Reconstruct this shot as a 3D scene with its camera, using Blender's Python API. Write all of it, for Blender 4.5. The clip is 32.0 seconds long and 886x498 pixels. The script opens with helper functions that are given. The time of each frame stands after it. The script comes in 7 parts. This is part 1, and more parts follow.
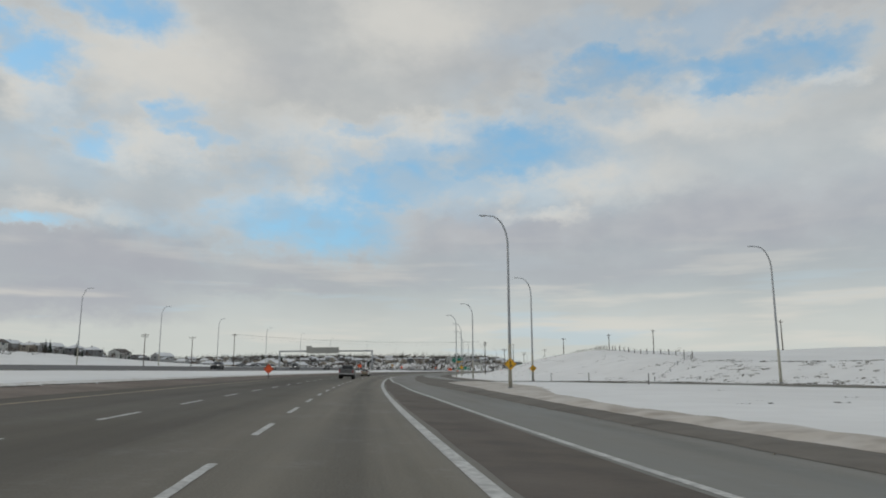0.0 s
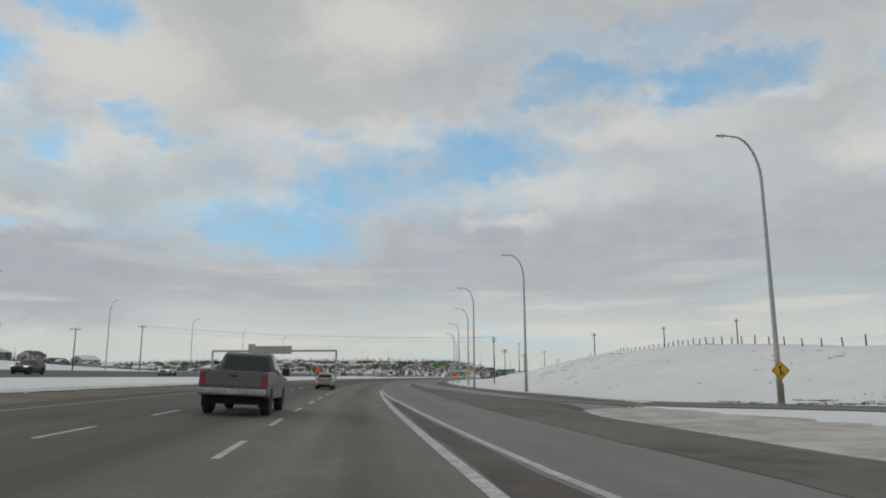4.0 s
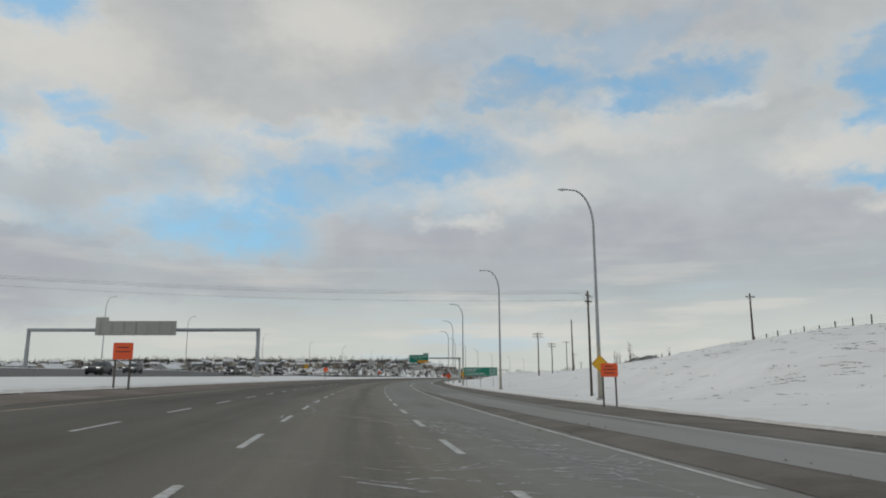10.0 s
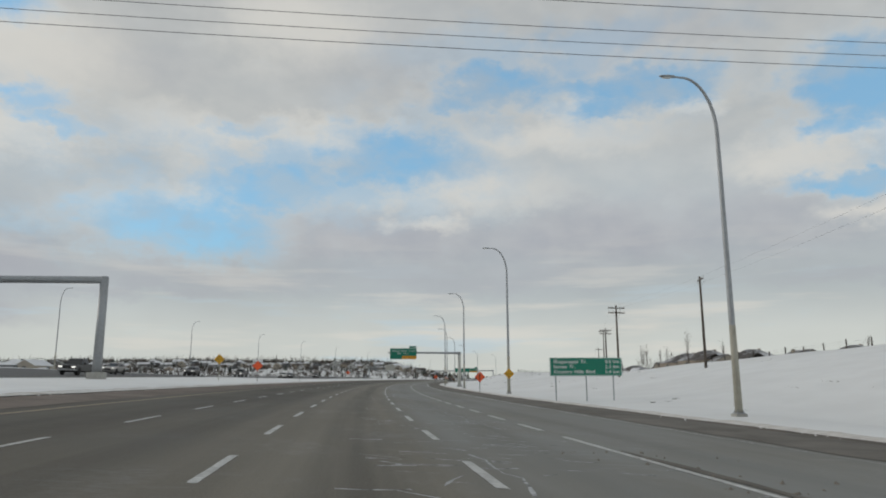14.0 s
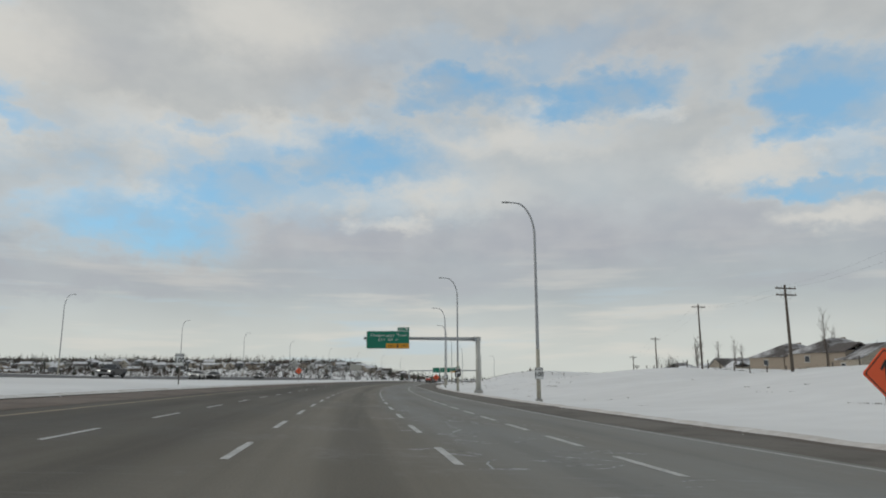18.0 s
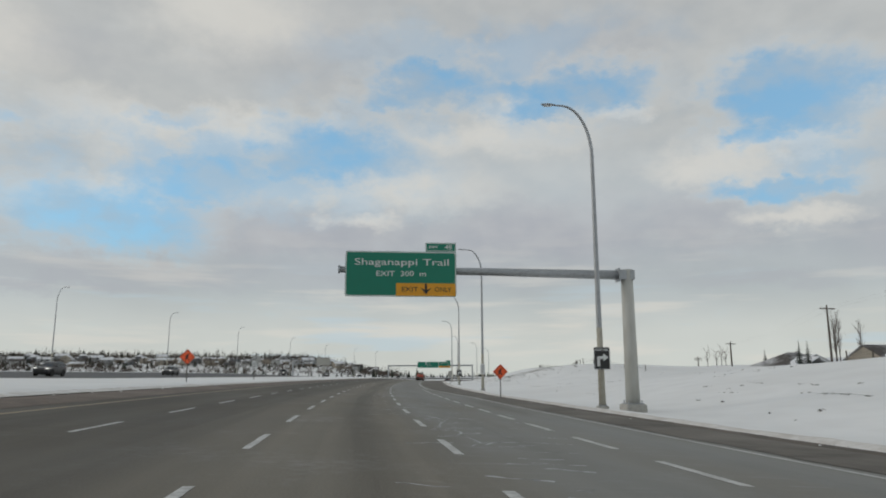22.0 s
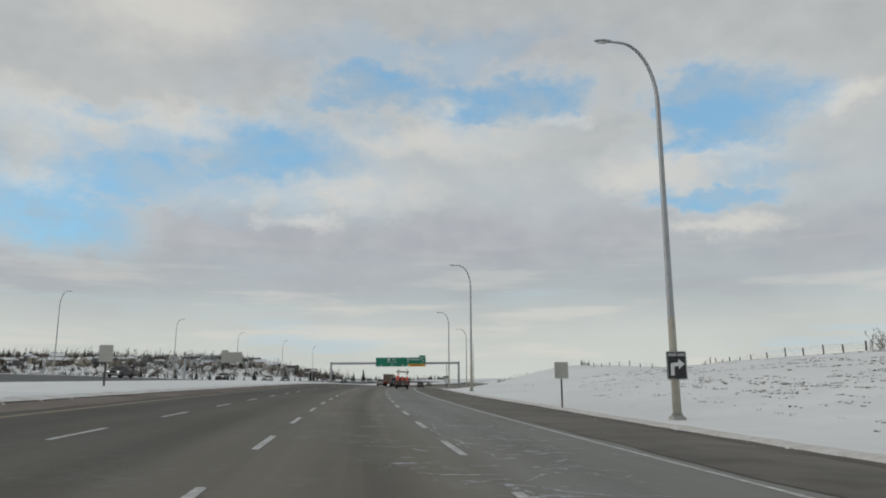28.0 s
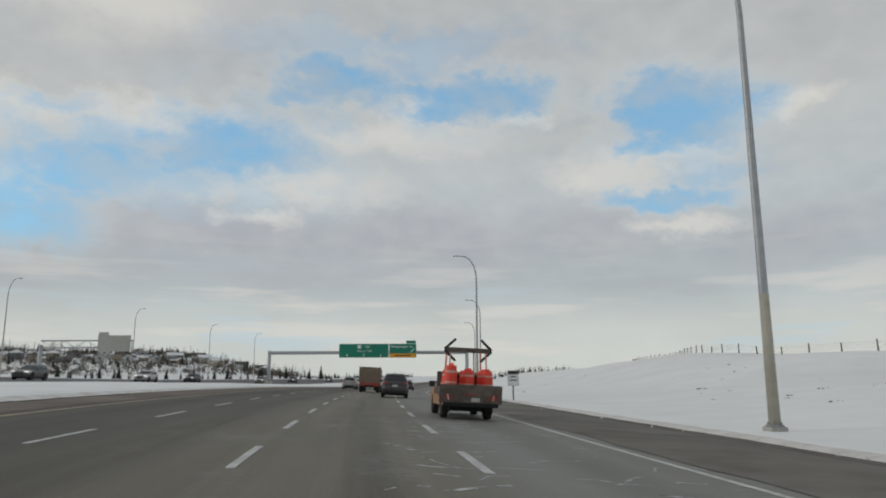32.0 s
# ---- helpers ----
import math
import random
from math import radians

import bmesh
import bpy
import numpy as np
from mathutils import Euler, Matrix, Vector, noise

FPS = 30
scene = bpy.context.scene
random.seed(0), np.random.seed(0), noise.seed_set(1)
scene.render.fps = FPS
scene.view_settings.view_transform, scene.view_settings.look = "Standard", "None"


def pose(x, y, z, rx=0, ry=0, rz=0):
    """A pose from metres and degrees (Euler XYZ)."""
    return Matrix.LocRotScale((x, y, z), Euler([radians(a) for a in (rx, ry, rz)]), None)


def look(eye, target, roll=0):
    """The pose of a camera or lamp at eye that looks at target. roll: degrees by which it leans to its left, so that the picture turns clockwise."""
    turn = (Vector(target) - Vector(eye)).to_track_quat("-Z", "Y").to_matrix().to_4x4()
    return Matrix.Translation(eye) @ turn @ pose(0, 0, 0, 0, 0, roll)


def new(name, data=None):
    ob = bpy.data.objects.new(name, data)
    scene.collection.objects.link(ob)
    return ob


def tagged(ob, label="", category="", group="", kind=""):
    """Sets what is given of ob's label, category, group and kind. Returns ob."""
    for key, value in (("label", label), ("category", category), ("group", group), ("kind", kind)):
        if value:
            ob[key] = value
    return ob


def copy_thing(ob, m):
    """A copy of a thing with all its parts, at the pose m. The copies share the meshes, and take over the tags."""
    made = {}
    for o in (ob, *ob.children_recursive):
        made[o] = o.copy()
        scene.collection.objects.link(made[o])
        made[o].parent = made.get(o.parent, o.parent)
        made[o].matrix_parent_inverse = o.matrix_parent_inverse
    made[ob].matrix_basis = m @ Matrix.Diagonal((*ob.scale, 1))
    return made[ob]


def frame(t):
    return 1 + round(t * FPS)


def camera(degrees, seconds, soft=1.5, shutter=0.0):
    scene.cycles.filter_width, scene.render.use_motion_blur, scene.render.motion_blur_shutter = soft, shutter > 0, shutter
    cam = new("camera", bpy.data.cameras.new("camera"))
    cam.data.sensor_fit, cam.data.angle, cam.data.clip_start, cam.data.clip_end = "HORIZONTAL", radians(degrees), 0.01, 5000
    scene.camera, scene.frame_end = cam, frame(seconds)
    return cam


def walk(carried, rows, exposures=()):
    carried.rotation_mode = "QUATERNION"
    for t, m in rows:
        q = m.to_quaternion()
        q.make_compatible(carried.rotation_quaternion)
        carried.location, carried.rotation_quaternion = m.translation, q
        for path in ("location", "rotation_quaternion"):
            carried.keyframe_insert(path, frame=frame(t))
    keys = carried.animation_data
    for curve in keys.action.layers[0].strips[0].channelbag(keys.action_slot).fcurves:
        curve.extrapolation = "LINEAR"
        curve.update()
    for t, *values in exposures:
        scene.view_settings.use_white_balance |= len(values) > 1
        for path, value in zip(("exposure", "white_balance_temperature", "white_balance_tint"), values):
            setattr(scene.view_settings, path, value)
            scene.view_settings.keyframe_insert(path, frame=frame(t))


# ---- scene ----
cam = camera(65.0, 32.0, soft=1.9)
# seconds, x, y, height, yaw, pitch, roll
PATH = [
    (0, 0.00, -0.00, 1.303, -0.07, 9.90, 0.19),
    (0.5, -1.24, 9.50, 1.303, -0.59, 9.95, 0.19),
    (1, -2.40, 18.98, 1.303, -0.99, 10.06, 0.19),
    (1.5, -3.49, 28.43, 1.303, -1.22, 10.13, 0.19),
    (2, -4.53, 37.80, 1.303, -1.58, 10.18, 0.19),
    (2.5, -5.50, 47.14, 1.303, -1.98, 10.29, 0.19),
    (3, -6.41, 56.47, 1.303, -2.39, 10.33, 0.19),
    (3.5, -7.25, 65.75, 1.303, -2.79, 10.40, 0.19),
    (4.5, -8.77, 84.21, 1.303, -3.38, 10.36, 0.19),
    (5.5, -10.06, 102.38, 1.303, -4.00, 10.33, 0.19),
    (6, -10.62, 111.34, 1.303, -4.29, 10.38, 0.19),
    (6.5, -11.13, 120.22, 1.303, -4.63, 10.37, 0.19),
    (7, -11.57, 129.01, 1.303, -4.99, 10.44, 0.19),
    (7.5, -11.95, 137.71, 1.303, -5.35, 10.37, 0.19),
    (8, -12.27, 146.30, 1.303, -5.78, 10.37, 0.19),
    (8.5, -12.54, 154.85, 1.303, -6.09, 10.33, 0.19),
    (9, -12.76, 163.43, 1.303, -6.45, 10.32, 0.19),
    (9.5, -12.94, 172.02, 1.303, -6.77, 10.35, 0.19),
    (10, -13.07, 180.63, 1.303, -7.09, 10.38, 0.19),
    (10.5, -13.16, 189.25, 1.303, -7.37, 10.39, 0.19),
    (11, -13.20, 197.87, 1.303, -7.69, 10.39, 0.19),
    (11.5, -13.18, 206.51, 1.303, -8.09, 10.40, 0.19),
    (12, -13.11, 215.17, 1.303, -8.43, 10.42, 0.19),
    (12.5, -12.97, 223.83, 1.303, -8.82, 10.48, 0.19),
    (13, -12.77, 232.48, 1.303, -9.21, 10.46, 0.19),
    (13.5, -12.52, 241.13, 1.303, -9.62, 10.51, 0.19),
    (14, -12.20, 249.80, 1.303, -10.03, 10.50, 0.19),
    (14.5, -11.83, 258.48, 1.303, -10.45, 10.49, 0.19),
    (15.5, -10.91, 275.89, 1.303, -11.24, 10.48, 0.19),
    (16.5, -9.73, 293.34, 1.303, -12.10, 10.51, 0.19),
    (17, -9.05, 302.02, 1.303, -12.52, 10.58, 0.19),
    (17.5, -8.30, 310.70, 1.303, -12.84, 10.65, 0.19),
    (18, -7.51, 319.37, 1.303, -13.11, 10.58, 0.19),
    (18.5, -6.69, 328.04, 1.303, -13.38, 10.54, 0.19),
    (19, -5.82, 336.70, 1.303, -13.63, 10.49, 0.19),
    (19.5, -4.91, 345.36, 1.303, -13.91, 10.47, 0.19),
    (20, -3.97, 354.01, 1.303, -14.18, 10.46, 0.19),
    (20.5, -2.97, 362.67, 1.303, -14.53, 10.49, 0.19),
    (21, -1.92, 371.39, 1.303, -14.86, 10.51, 0.19),
    (21.5, -0.80, 380.14, 1.303, -15.25, 10.47, 0.19),
    (22, 0.38, 388.92, 1.303, -15.62, 10.31, 0.19),
    (22.5, 1.63, 397.70, 1.303, -16.04, 10.25, 0.19),
    (23, 2.96, 406.49, 1.303, -16.53, 10.30, 0.19),
    (23.5, 4.36, 415.25, 1.303, -16.98, 10.30, 0.19),
    (24, 5.83, 423.98, 1.303, -17.56, 10.35, 0.19),
    (24.5, 7.38, 432.70, 1.303, -18.11, 10.60, 0.19),
    (25, 9.02, 441.44, 1.303, -18.50, 10.73, 0.19),
    (25.5, 10.72, 450.22, 1.303, -18.85, 10.81, 0.19),
    (26.5, 14.30, 467.91, 1.303, -19.55, 10.65, 0.19),
    (27.5, 18.15, 485.86, 1.303, -20.15, 10.52, 0.19),
    (28, 20.19, 494.94, 1.303, -20.51, 10.52, 0.19),
    (28.5, 22.28, 504.05, 1.303, -20.80, 10.50, 0.19),
    (29, 24.42, 513.13, 1.303, -21.09, 10.55, 0.19),
    (29.5, 26.62, 522.18, 1.303, -21.47, 10.55, 0.19),
    (30, 28.89, 531.23, 1.303, -21.95, 10.58, 0.19),
    (30.5, 31.24, 540.26, 1.303, -22.45, 10.55, 0.19),
    (31, 33.67, 549.29, 1.303, -22.94, 10.50, 0.19),
    (31.5, 36.17, 558.28, 1.303, -23.38, 10.44, 0.19),
    (32, 38.74, 567.26, 1.303, -23.84, 10.31, 0.19),
]
walk(cam, [(t, pose(x, y, z, 90 + pitch, roll, yaw)) for t, x, y, z, yaw, pitch, roll in PATH], exposures=((0, 0.0), (32, 0.0)))

# ---- sky and sun ----
# azimuth (right of +y) and elevation in degrees, half widths, weight
GAPS = [
    (14.9, 23.4, 3.9, 1.2, 0.85),
    (11.2, 22.0, 2.4, 0.7, 0.6),
    (27.4, 22.6, 3.6, 1.3, 0.85),
    (24.6, 21.4, 3.0, 0.8, 0.7),
    (21.0, 22.9, 2.8, 0.8, 0.65),
    (31.0, 23.4, 2.2, 0.8, 0.6),
    (20.6, 24.7, 2.9, 0.9, 0.45),
    (43.6, 20.2, 4, 1.7, 1),
    (6.1, 17.8, 5.3, 1.7, 0.9),
    (-4, 15.2, 4.5, 1.4, 0.75),
    (-10.9, 12.3, 4.8, 1.6, 0.85),
    (-6.5, 20.1, 1.8, 0.6, 0.5),
    (-19.2, 17.5, 1.6, 0.5, 0.55),
    (-20.7, 19, 1.4, 1, 0.55),
    (2, 19.4, 2.9, 0.9, 0.5),
    (42.6, 14.2, 3.1, 0.7, 0.85),
    (40.5, 17.7, 1.7, 0.7, 0.7),
    (12.4, 25.9, 2.5, 0.9, 0.35),
    (-25.9, 26, 2.7, 1.2, 0.85),
    (-31.6, 22.4, 2.2, 1.1, 0.9),
    (-33.4, 23.6, 1.4, 1.1, 0.8),
    (-28.2, 17.1, 1.8, 0.8, 0.65),
    (-31.7, 10.1, 2.3, 0.4, 0.55),
]
LIT = [
    (-1.7, 19.4, 3.7, 1.2, 0.9),
    (-9.9, 19.2, 4.8, 1.3, 0.8),
    (-1.9, 28.3, 5.3, 2.4, 0.8),
    (-10.2, 14.1, 2.7, 0.7, 0.9),
    (-15.4, 13.1, 1.9, 0.6, 0.6),
    (21.7, 21.2, 1.8, 1.1, 0.9),
    (20.9, 19.3, 5.4, 1, 0.75),
    (12.6, 15, 5.7, 1.2, 0.7),
    (9, 12.8, 2, 0.6, 0.9),
    (30.6, 20.6, 1.4, 0.5, 0.7),
    (42.1, 17.1, 3.4, 0.9, 0.9),
    (37.4, 16.1, 3.3, 1, 0.8),
    (43.4, 11.7, 2.6, 0.6, 0.85),
    (5.6, 20, 1.5, 0.7, 0.6),
    (-23.6, 23.1, 5, 3, 0.85),
    (-32.8, 19.9, 1.8, 1.5, 0.9),
    (-23.4, 16.8, 3.3, 1, 0.9),
    (-28.8, 11.5, 3.4, 0.6, 0.7),
    (51.8, 19.6, 2.4, 0.7, 0.9),
]
SHADE = [
    (5.7, 11.3, 10.9, 2.1, 0.8),
    (22.7, 11.3, 10.6, 2.5, 0.85),
    (35.4, 11.5, 5.4, 2.6, 0.7),
    (-9.1, 8.2, 12.2, 1.1, 0.5),
    (12.4, 7.8, 11.1, 1.3, 0.5),
    (26.2, 25.8, 9, 2.3, 0.35),
    (4.5, 25.4, 6.9, 3.2, 0.3),
    (-16.4, 23.5, 6.1, 1.9, 0.3),
    (39.3, 6.9, 6.3, 0.7, 0.45),
    (-26.3, 7.8, 8.9, 2.1, 0.95),
    (-29.0, 5.6, 8.0, 1.5, 0.95),
    (-13.5, 7.0, 6.0, 0.8, 0.6),
    (50.9, 9.6, 5.4, 2.3, 0.65),
]
# thin cloud that lets the blue through
VEIL = [
    (19.8, 22.1, 13.8, 2.6, 0.5),
    (-2.3, 16, 15.6, 3.1, 0.6),
    (43.4, 18.7, 4.8, 4.2, 0.5),
    (-30.5, 18, 6.5, 4.6, 0.3),
    (-20.5, 11.1, 6.5, 1.7, 0.35),
    (-3.7, 17.4, 6.5, 2.2, 0.6),
    (7.1, 20, 3.2, 1.3, 0.5),
    (19.8, 25.7, 12.9, 2.6, 0.5),
    (44.9, 15.7, 3.3, 1.1, 0.6),
]


def build_world():
    world = bpy.data.worlds.new("winter_sky")
    scene.world = world
    world.use_nodes = True
    nt = world.node_tree
    nt.nodes.clear()
    N, L = nt.nodes.new, nt.links.new

    def math_node(op, a, b=None, c=None, clamp=False):
        n = N("ShaderNodeMath")
        n.operation, n.use_clamp = op, clamp
        for i, v in enumerate((a, b, c)):
            if v is None:
                continue
            if isinstance(v, (int, float)):
                n.inputs[i].default_value = v
            else:
                L(v, n.inputs[i])
        return n.outputs[0]

    def mix(fac, a, b, mode="MIX"):
        n = N("ShaderNodeMix")
        n.data_type, n.blend_type = "RGBA", mode
        for sock, v in ((n.inputs[0], fac), (n.inputs[6], a), (n.inputs[7], b)):
            if isinstance(v, (int, float)):
                sock.default_value = v
            elif isinstance(v, tuple):
                sock.default_value = (*v, 1)
            else:
                L(v, sock)
        return n.outputs[2]

    def step(v, lo, hi):
        n = N("ShaderNodeMapRange")
        n.interpolation_type = "SMOOTHSTEP"
        L(v, n.inputs[0])
        n.inputs[1].default_value, n.inputs[2].default_value = lo, hi
        return n.outputs[0]

    tc = N("ShaderNodeTexCoord")
    sep = N("ShaderNodeSeparateXYZ")
    L(tc.outputs["Generated"], sep.inputs[0])
    az = math_node("DEGREES", math_node("ARCTAN2", sep.outputs[0], sep.outputs[1]))
    el = math_node("DEGREES", math_node("ARCSINE", sep.outputs[2]))
    el = math_node("MAXIMUM", el, -2.0)
    flat = N("ShaderNodeCombineXYZ")
    L(az, flat.inputs[0]), L(el, flat.inputs[1])

    def cloud_noise(scale, stretch, detail, offset, rough=0.55):
        m = N("ShaderNodeMapping")
        m.inputs["Location"].default_value = (offset, offset * 0.7, 0)
        m.inputs["Scale"].default_value = (scale, scale * stretch, 1)
        L(flat.outputs[0], m.inputs[0])
        n = N("ShaderNodeTexNoise")
        n.inputs["Scale"].default_value, n.inputs["Detail"].default_value = 1.0, detail
        n.inputs["Roughness"].default_value = rough
        L(m.outputs[0], n.inputs["Vector"])
        return n

    warp = cloud_noise(0.10, 1.8, 3, 3.1, 0.45)
    fine = cloud_noise(0.33, 1.6, 4, 11.0, 0.5)
    big = cloud_noise(0.07, 2.2, 5, 7.7)
    # the placed clouds are torn by noise
    tear = N("ShaderNodeVectorMath")
    tear.operation = "SUBTRACT"
    L(warp.outputs["Color"], tear.inputs[0])
    tear.inputs[1].default_value = (0.5, 0.5, 0.5)
    tear2 = N("ShaderNodeVectorMath")
    tear2.operation = "MULTIPLY_ADD"
    L(tear.outputs[0], tear2.inputs[0])
    tear2.inputs[1].default_value = (9.0, 4.0, 0)
    L(flat.outputs[0], tear2.inputs[2])
    ftear = N("ShaderNodeVectorMath")
    ftear.operation = "SUBTRACT"
    L(fine.outputs["Color"], ftear.inputs[0])
    ftear.inputs[1].default_value = (0.5, 0.5, 0.5)
    ftear2 = N("ShaderNodeVectorMath")
    ftear2.operation = "MULTIPLY_ADD"
    L(ftear.outputs[0], ftear2.inputs[0])
    ftear2.inputs[1].default_value = (5.0, 2.4, 0)
    L(tear2.outputs[0], ftear2.inputs[2])
    # the finest tatters at the edges
    lace = cloud_noise(1.1, 1.5, 4, 5.3, 0.6)
    ltear, ltear2 = N("ShaderNodeVectorMath"), N("ShaderNodeVectorMath")
    ltear.operation, ltear2.operation = "SUBTRACT", "MULTIPLY_ADD"
    L(lace.outputs["Color"], ltear.inputs[0])
    ltear.inputs[1].default_value = (0.5, 0.5, 0.5)
    L(ltear.outputs[0], ltear2.inputs[0])
    ltear2.inputs[1].default_value = (2.6, 1.5, 0)
    L(ftear2.outputs[0], ltear2.inputs[2])
    place = ltear2.outputs[0]

    def field(blobs, reach=1.9):
        total = None
        for a, e, ra, re, w in blobs:
            sub = N("ShaderNodeVectorMath")
            sub.operation = "SUBTRACT"
            L(place, sub.inputs[0])
            sub.inputs[1].default_value = (a, e, 0)
            mul = N("ShaderNodeVectorMath")
            mul.operation = "MULTIPLY"
            L(sub.outputs[0], mul.inputs[0])
            mul.inputs[1].default_value = (1 / (ra * reach), 1 / (re * reach), 0)
            ln = N("ShaderNodeVectorMath")
            ln.operation = "LENGTH"
            L(mul.outputs[0], ln.inputs[0])
            m = N("ShaderNodeMapRange")
            m.interpolation_type = "SMOOTHSTEP"
            L(ln.outputs["Value"], m.inputs[0])
            m.inputs[1].default_value, m.inputs[2].default_value = 1.15, 0.1
            m.inputs[3].default_value, m.inputs[4].default_value = 0, w
            total = m.outputs[0] if total is None else math_node("MAXIMUM", total, m.outputs[0])
        return total

    gap, lit, shade = field(GAPS, 2.3), field(LIT), field(SHADE, 1.5)
    veil = field(VEIL, 1.5)
    # outside the placed part the noise alone opens the clouds
    away = step(math_node("ABSOLUTE", math_node("SUBTRACT", az, 14.0)), 48, 70)
    high = step(el, 32, 45)
    free = math_node("MULTIPLY", math_node("MAXIMUM", away, high), step(big.outputs[0], 0.52, 0.68))
    gap = math_node("MAXIMUM", gap, math_node("MULTIPLY", free, 0.8))

    sky = N("ShaderNodeTexSky")
    sky.sky_type, sky.sun_disc = "NISHITA", False
    sky.sun_elevation, sky.sun_rotation = radians(SUN_EL), radians(SUN_AZ)
    sky.air_density, sky.dust_density, sky.ozone_density = 1.0, 0.6, 2.5
    clear = mix(0.62, mix(1.0, sky.outputs[0], SKY_GAIN, "MULTIPLY"), (0.250, 0.475, 0.700))

    ramp = N("ShaderNodeValToRGB")
    L(math_node("DIVIDE", math_node("MAXIMUM", el, 0.0), 34.0), ramp.inputs[0])
    cr = ramp.color_ramp
    stops = ((0.0, (0.576, 0.602, 0.563)), (0.10, (0.565, 0.593, 0.566)), (0.19, (0.455, 0.498, 0.508)), (0.30, (0.385, 0.427, 0.462)),
             (0.42, (0.452, 0.498, 0.525)), (0.62, (0.452, 0.475, 0.480)), (1.0, (0.415, 0.435, 0.445)))
    cr.elements[0].position, cr.elements[0].color = stops[0][0], (*stops[0][1], 1)
    cr.elements[1].position, cr.elements[1].color = stops[-1][0], (*stops[-1][1], 1)
    for pos, col in stops[1:-1]:
        cr.elements.new(pos).color = (*col, 1)
    cloud = ramp.outputs[0]
    soft = math_node("MULTIPLY_ADD", math_node("SUBTRACT", warp.outputs[0], 0.5), 0.22, 1.0)
    soft = math_node("MULTIPLY_ADD", math_node("SUBTRACT", fine.outputs[0], 0.5), 0.035, soft)
    tone = N("ShaderNodeCombineXYZ")
    for i in range(3):
        L(soft, tone.inputs[i])
    cloud = mix(1.0, cloud, tone.outputs[0], "MULTIPLY")
    cloud = mix(math_node("MULTIPLY", shade, 0.75), cloud, (0.382, 0.393, 0.438))
    cloud = mix(math_node("MULTIPLY", lit, 0.80), cloud, (0.700, 0.680, 0.628))
    # thin streaks near the horizon
    streak = cloud_noise(0.06, 9.0, 4, 21.0)
    low = math_node("MULTIPLY", step(el, 13, 4), step(streak.outputs[0], 0.50, 0.66))
    cloud = mix(math_node("MULTIPLY", low, 0.55), cloud, (0.690, 0.665, 0.605))
    streak2 = cloud_noise(0.055, 9.0, 4, 47.0)
    low2 = math_node("MULTIPLY", step(el, 11, 3), step(streak2.outputs[0], 0.56, 0.68))
    cloud = mix(math_node("MULTIPLY", low2, 0.5), cloud, (0.47, 0.60, 0.68))
    ragged = math_node("MULTIPLY_ADD", math_node("SUBTRACT", fine.outputs[0], 0.5), 0.55, gap)
    wisp = cloud_noise(0.20, 1.5, 6, 31.0, 0.55)
    hole = math_node("MULTIPLY", step(ragged, 0.02, 0.85), math_node("MULTIPLY_ADD", step(wisp.outputs[0], 0.66, 0.38), 0.45, 0.52))
    # sunlit rims of the clouds round the blue
    rim = math_node("MULTIPLY", step(ragged, -0.22, 0.34), step(ragged, 0.85, 0.34))
    cloud = mix(math_node("MULTIPLY", rim, math_node("MULTIPLY", step(el, 6, 11), 0.30)), cloud, (0.71, 0.695, 0.645))
    patchy = math_node("MULTIPLY", veil, math_node("MULTIPLY_ADD", step(wisp.outputs[0], 0.62, 0.42), 0.75, 0.1))
    final = mix(math_node("MAXIMUM", hole, patchy), cloud, clear)
    bg = N("ShaderNodeBackground")
    bg.inputs[1].default_value = 1.0
    L(final, bg.inputs[0])
    out = N("ShaderNodeOutputWorld")
    L(bg.outputs[0], out.inputs[0])


SUN_EL, SUN_AZ = 16.0, -70.0
SKY_GAIN = (0.16, 0.20, 0.19)
build_world()
sun = new("sun", bpy.data.lights.new("sun", "SUN"))
sun.data.energy, sun.data.angle, sun.data.color = 0.7, radians(14), (1.0, 0.92, 0.82)
sun.matrix_world = look((-math.cos(radians(20)) * 94 , 34, 34), (0, 0, 0))

# ---- materials ----
MATS = {}


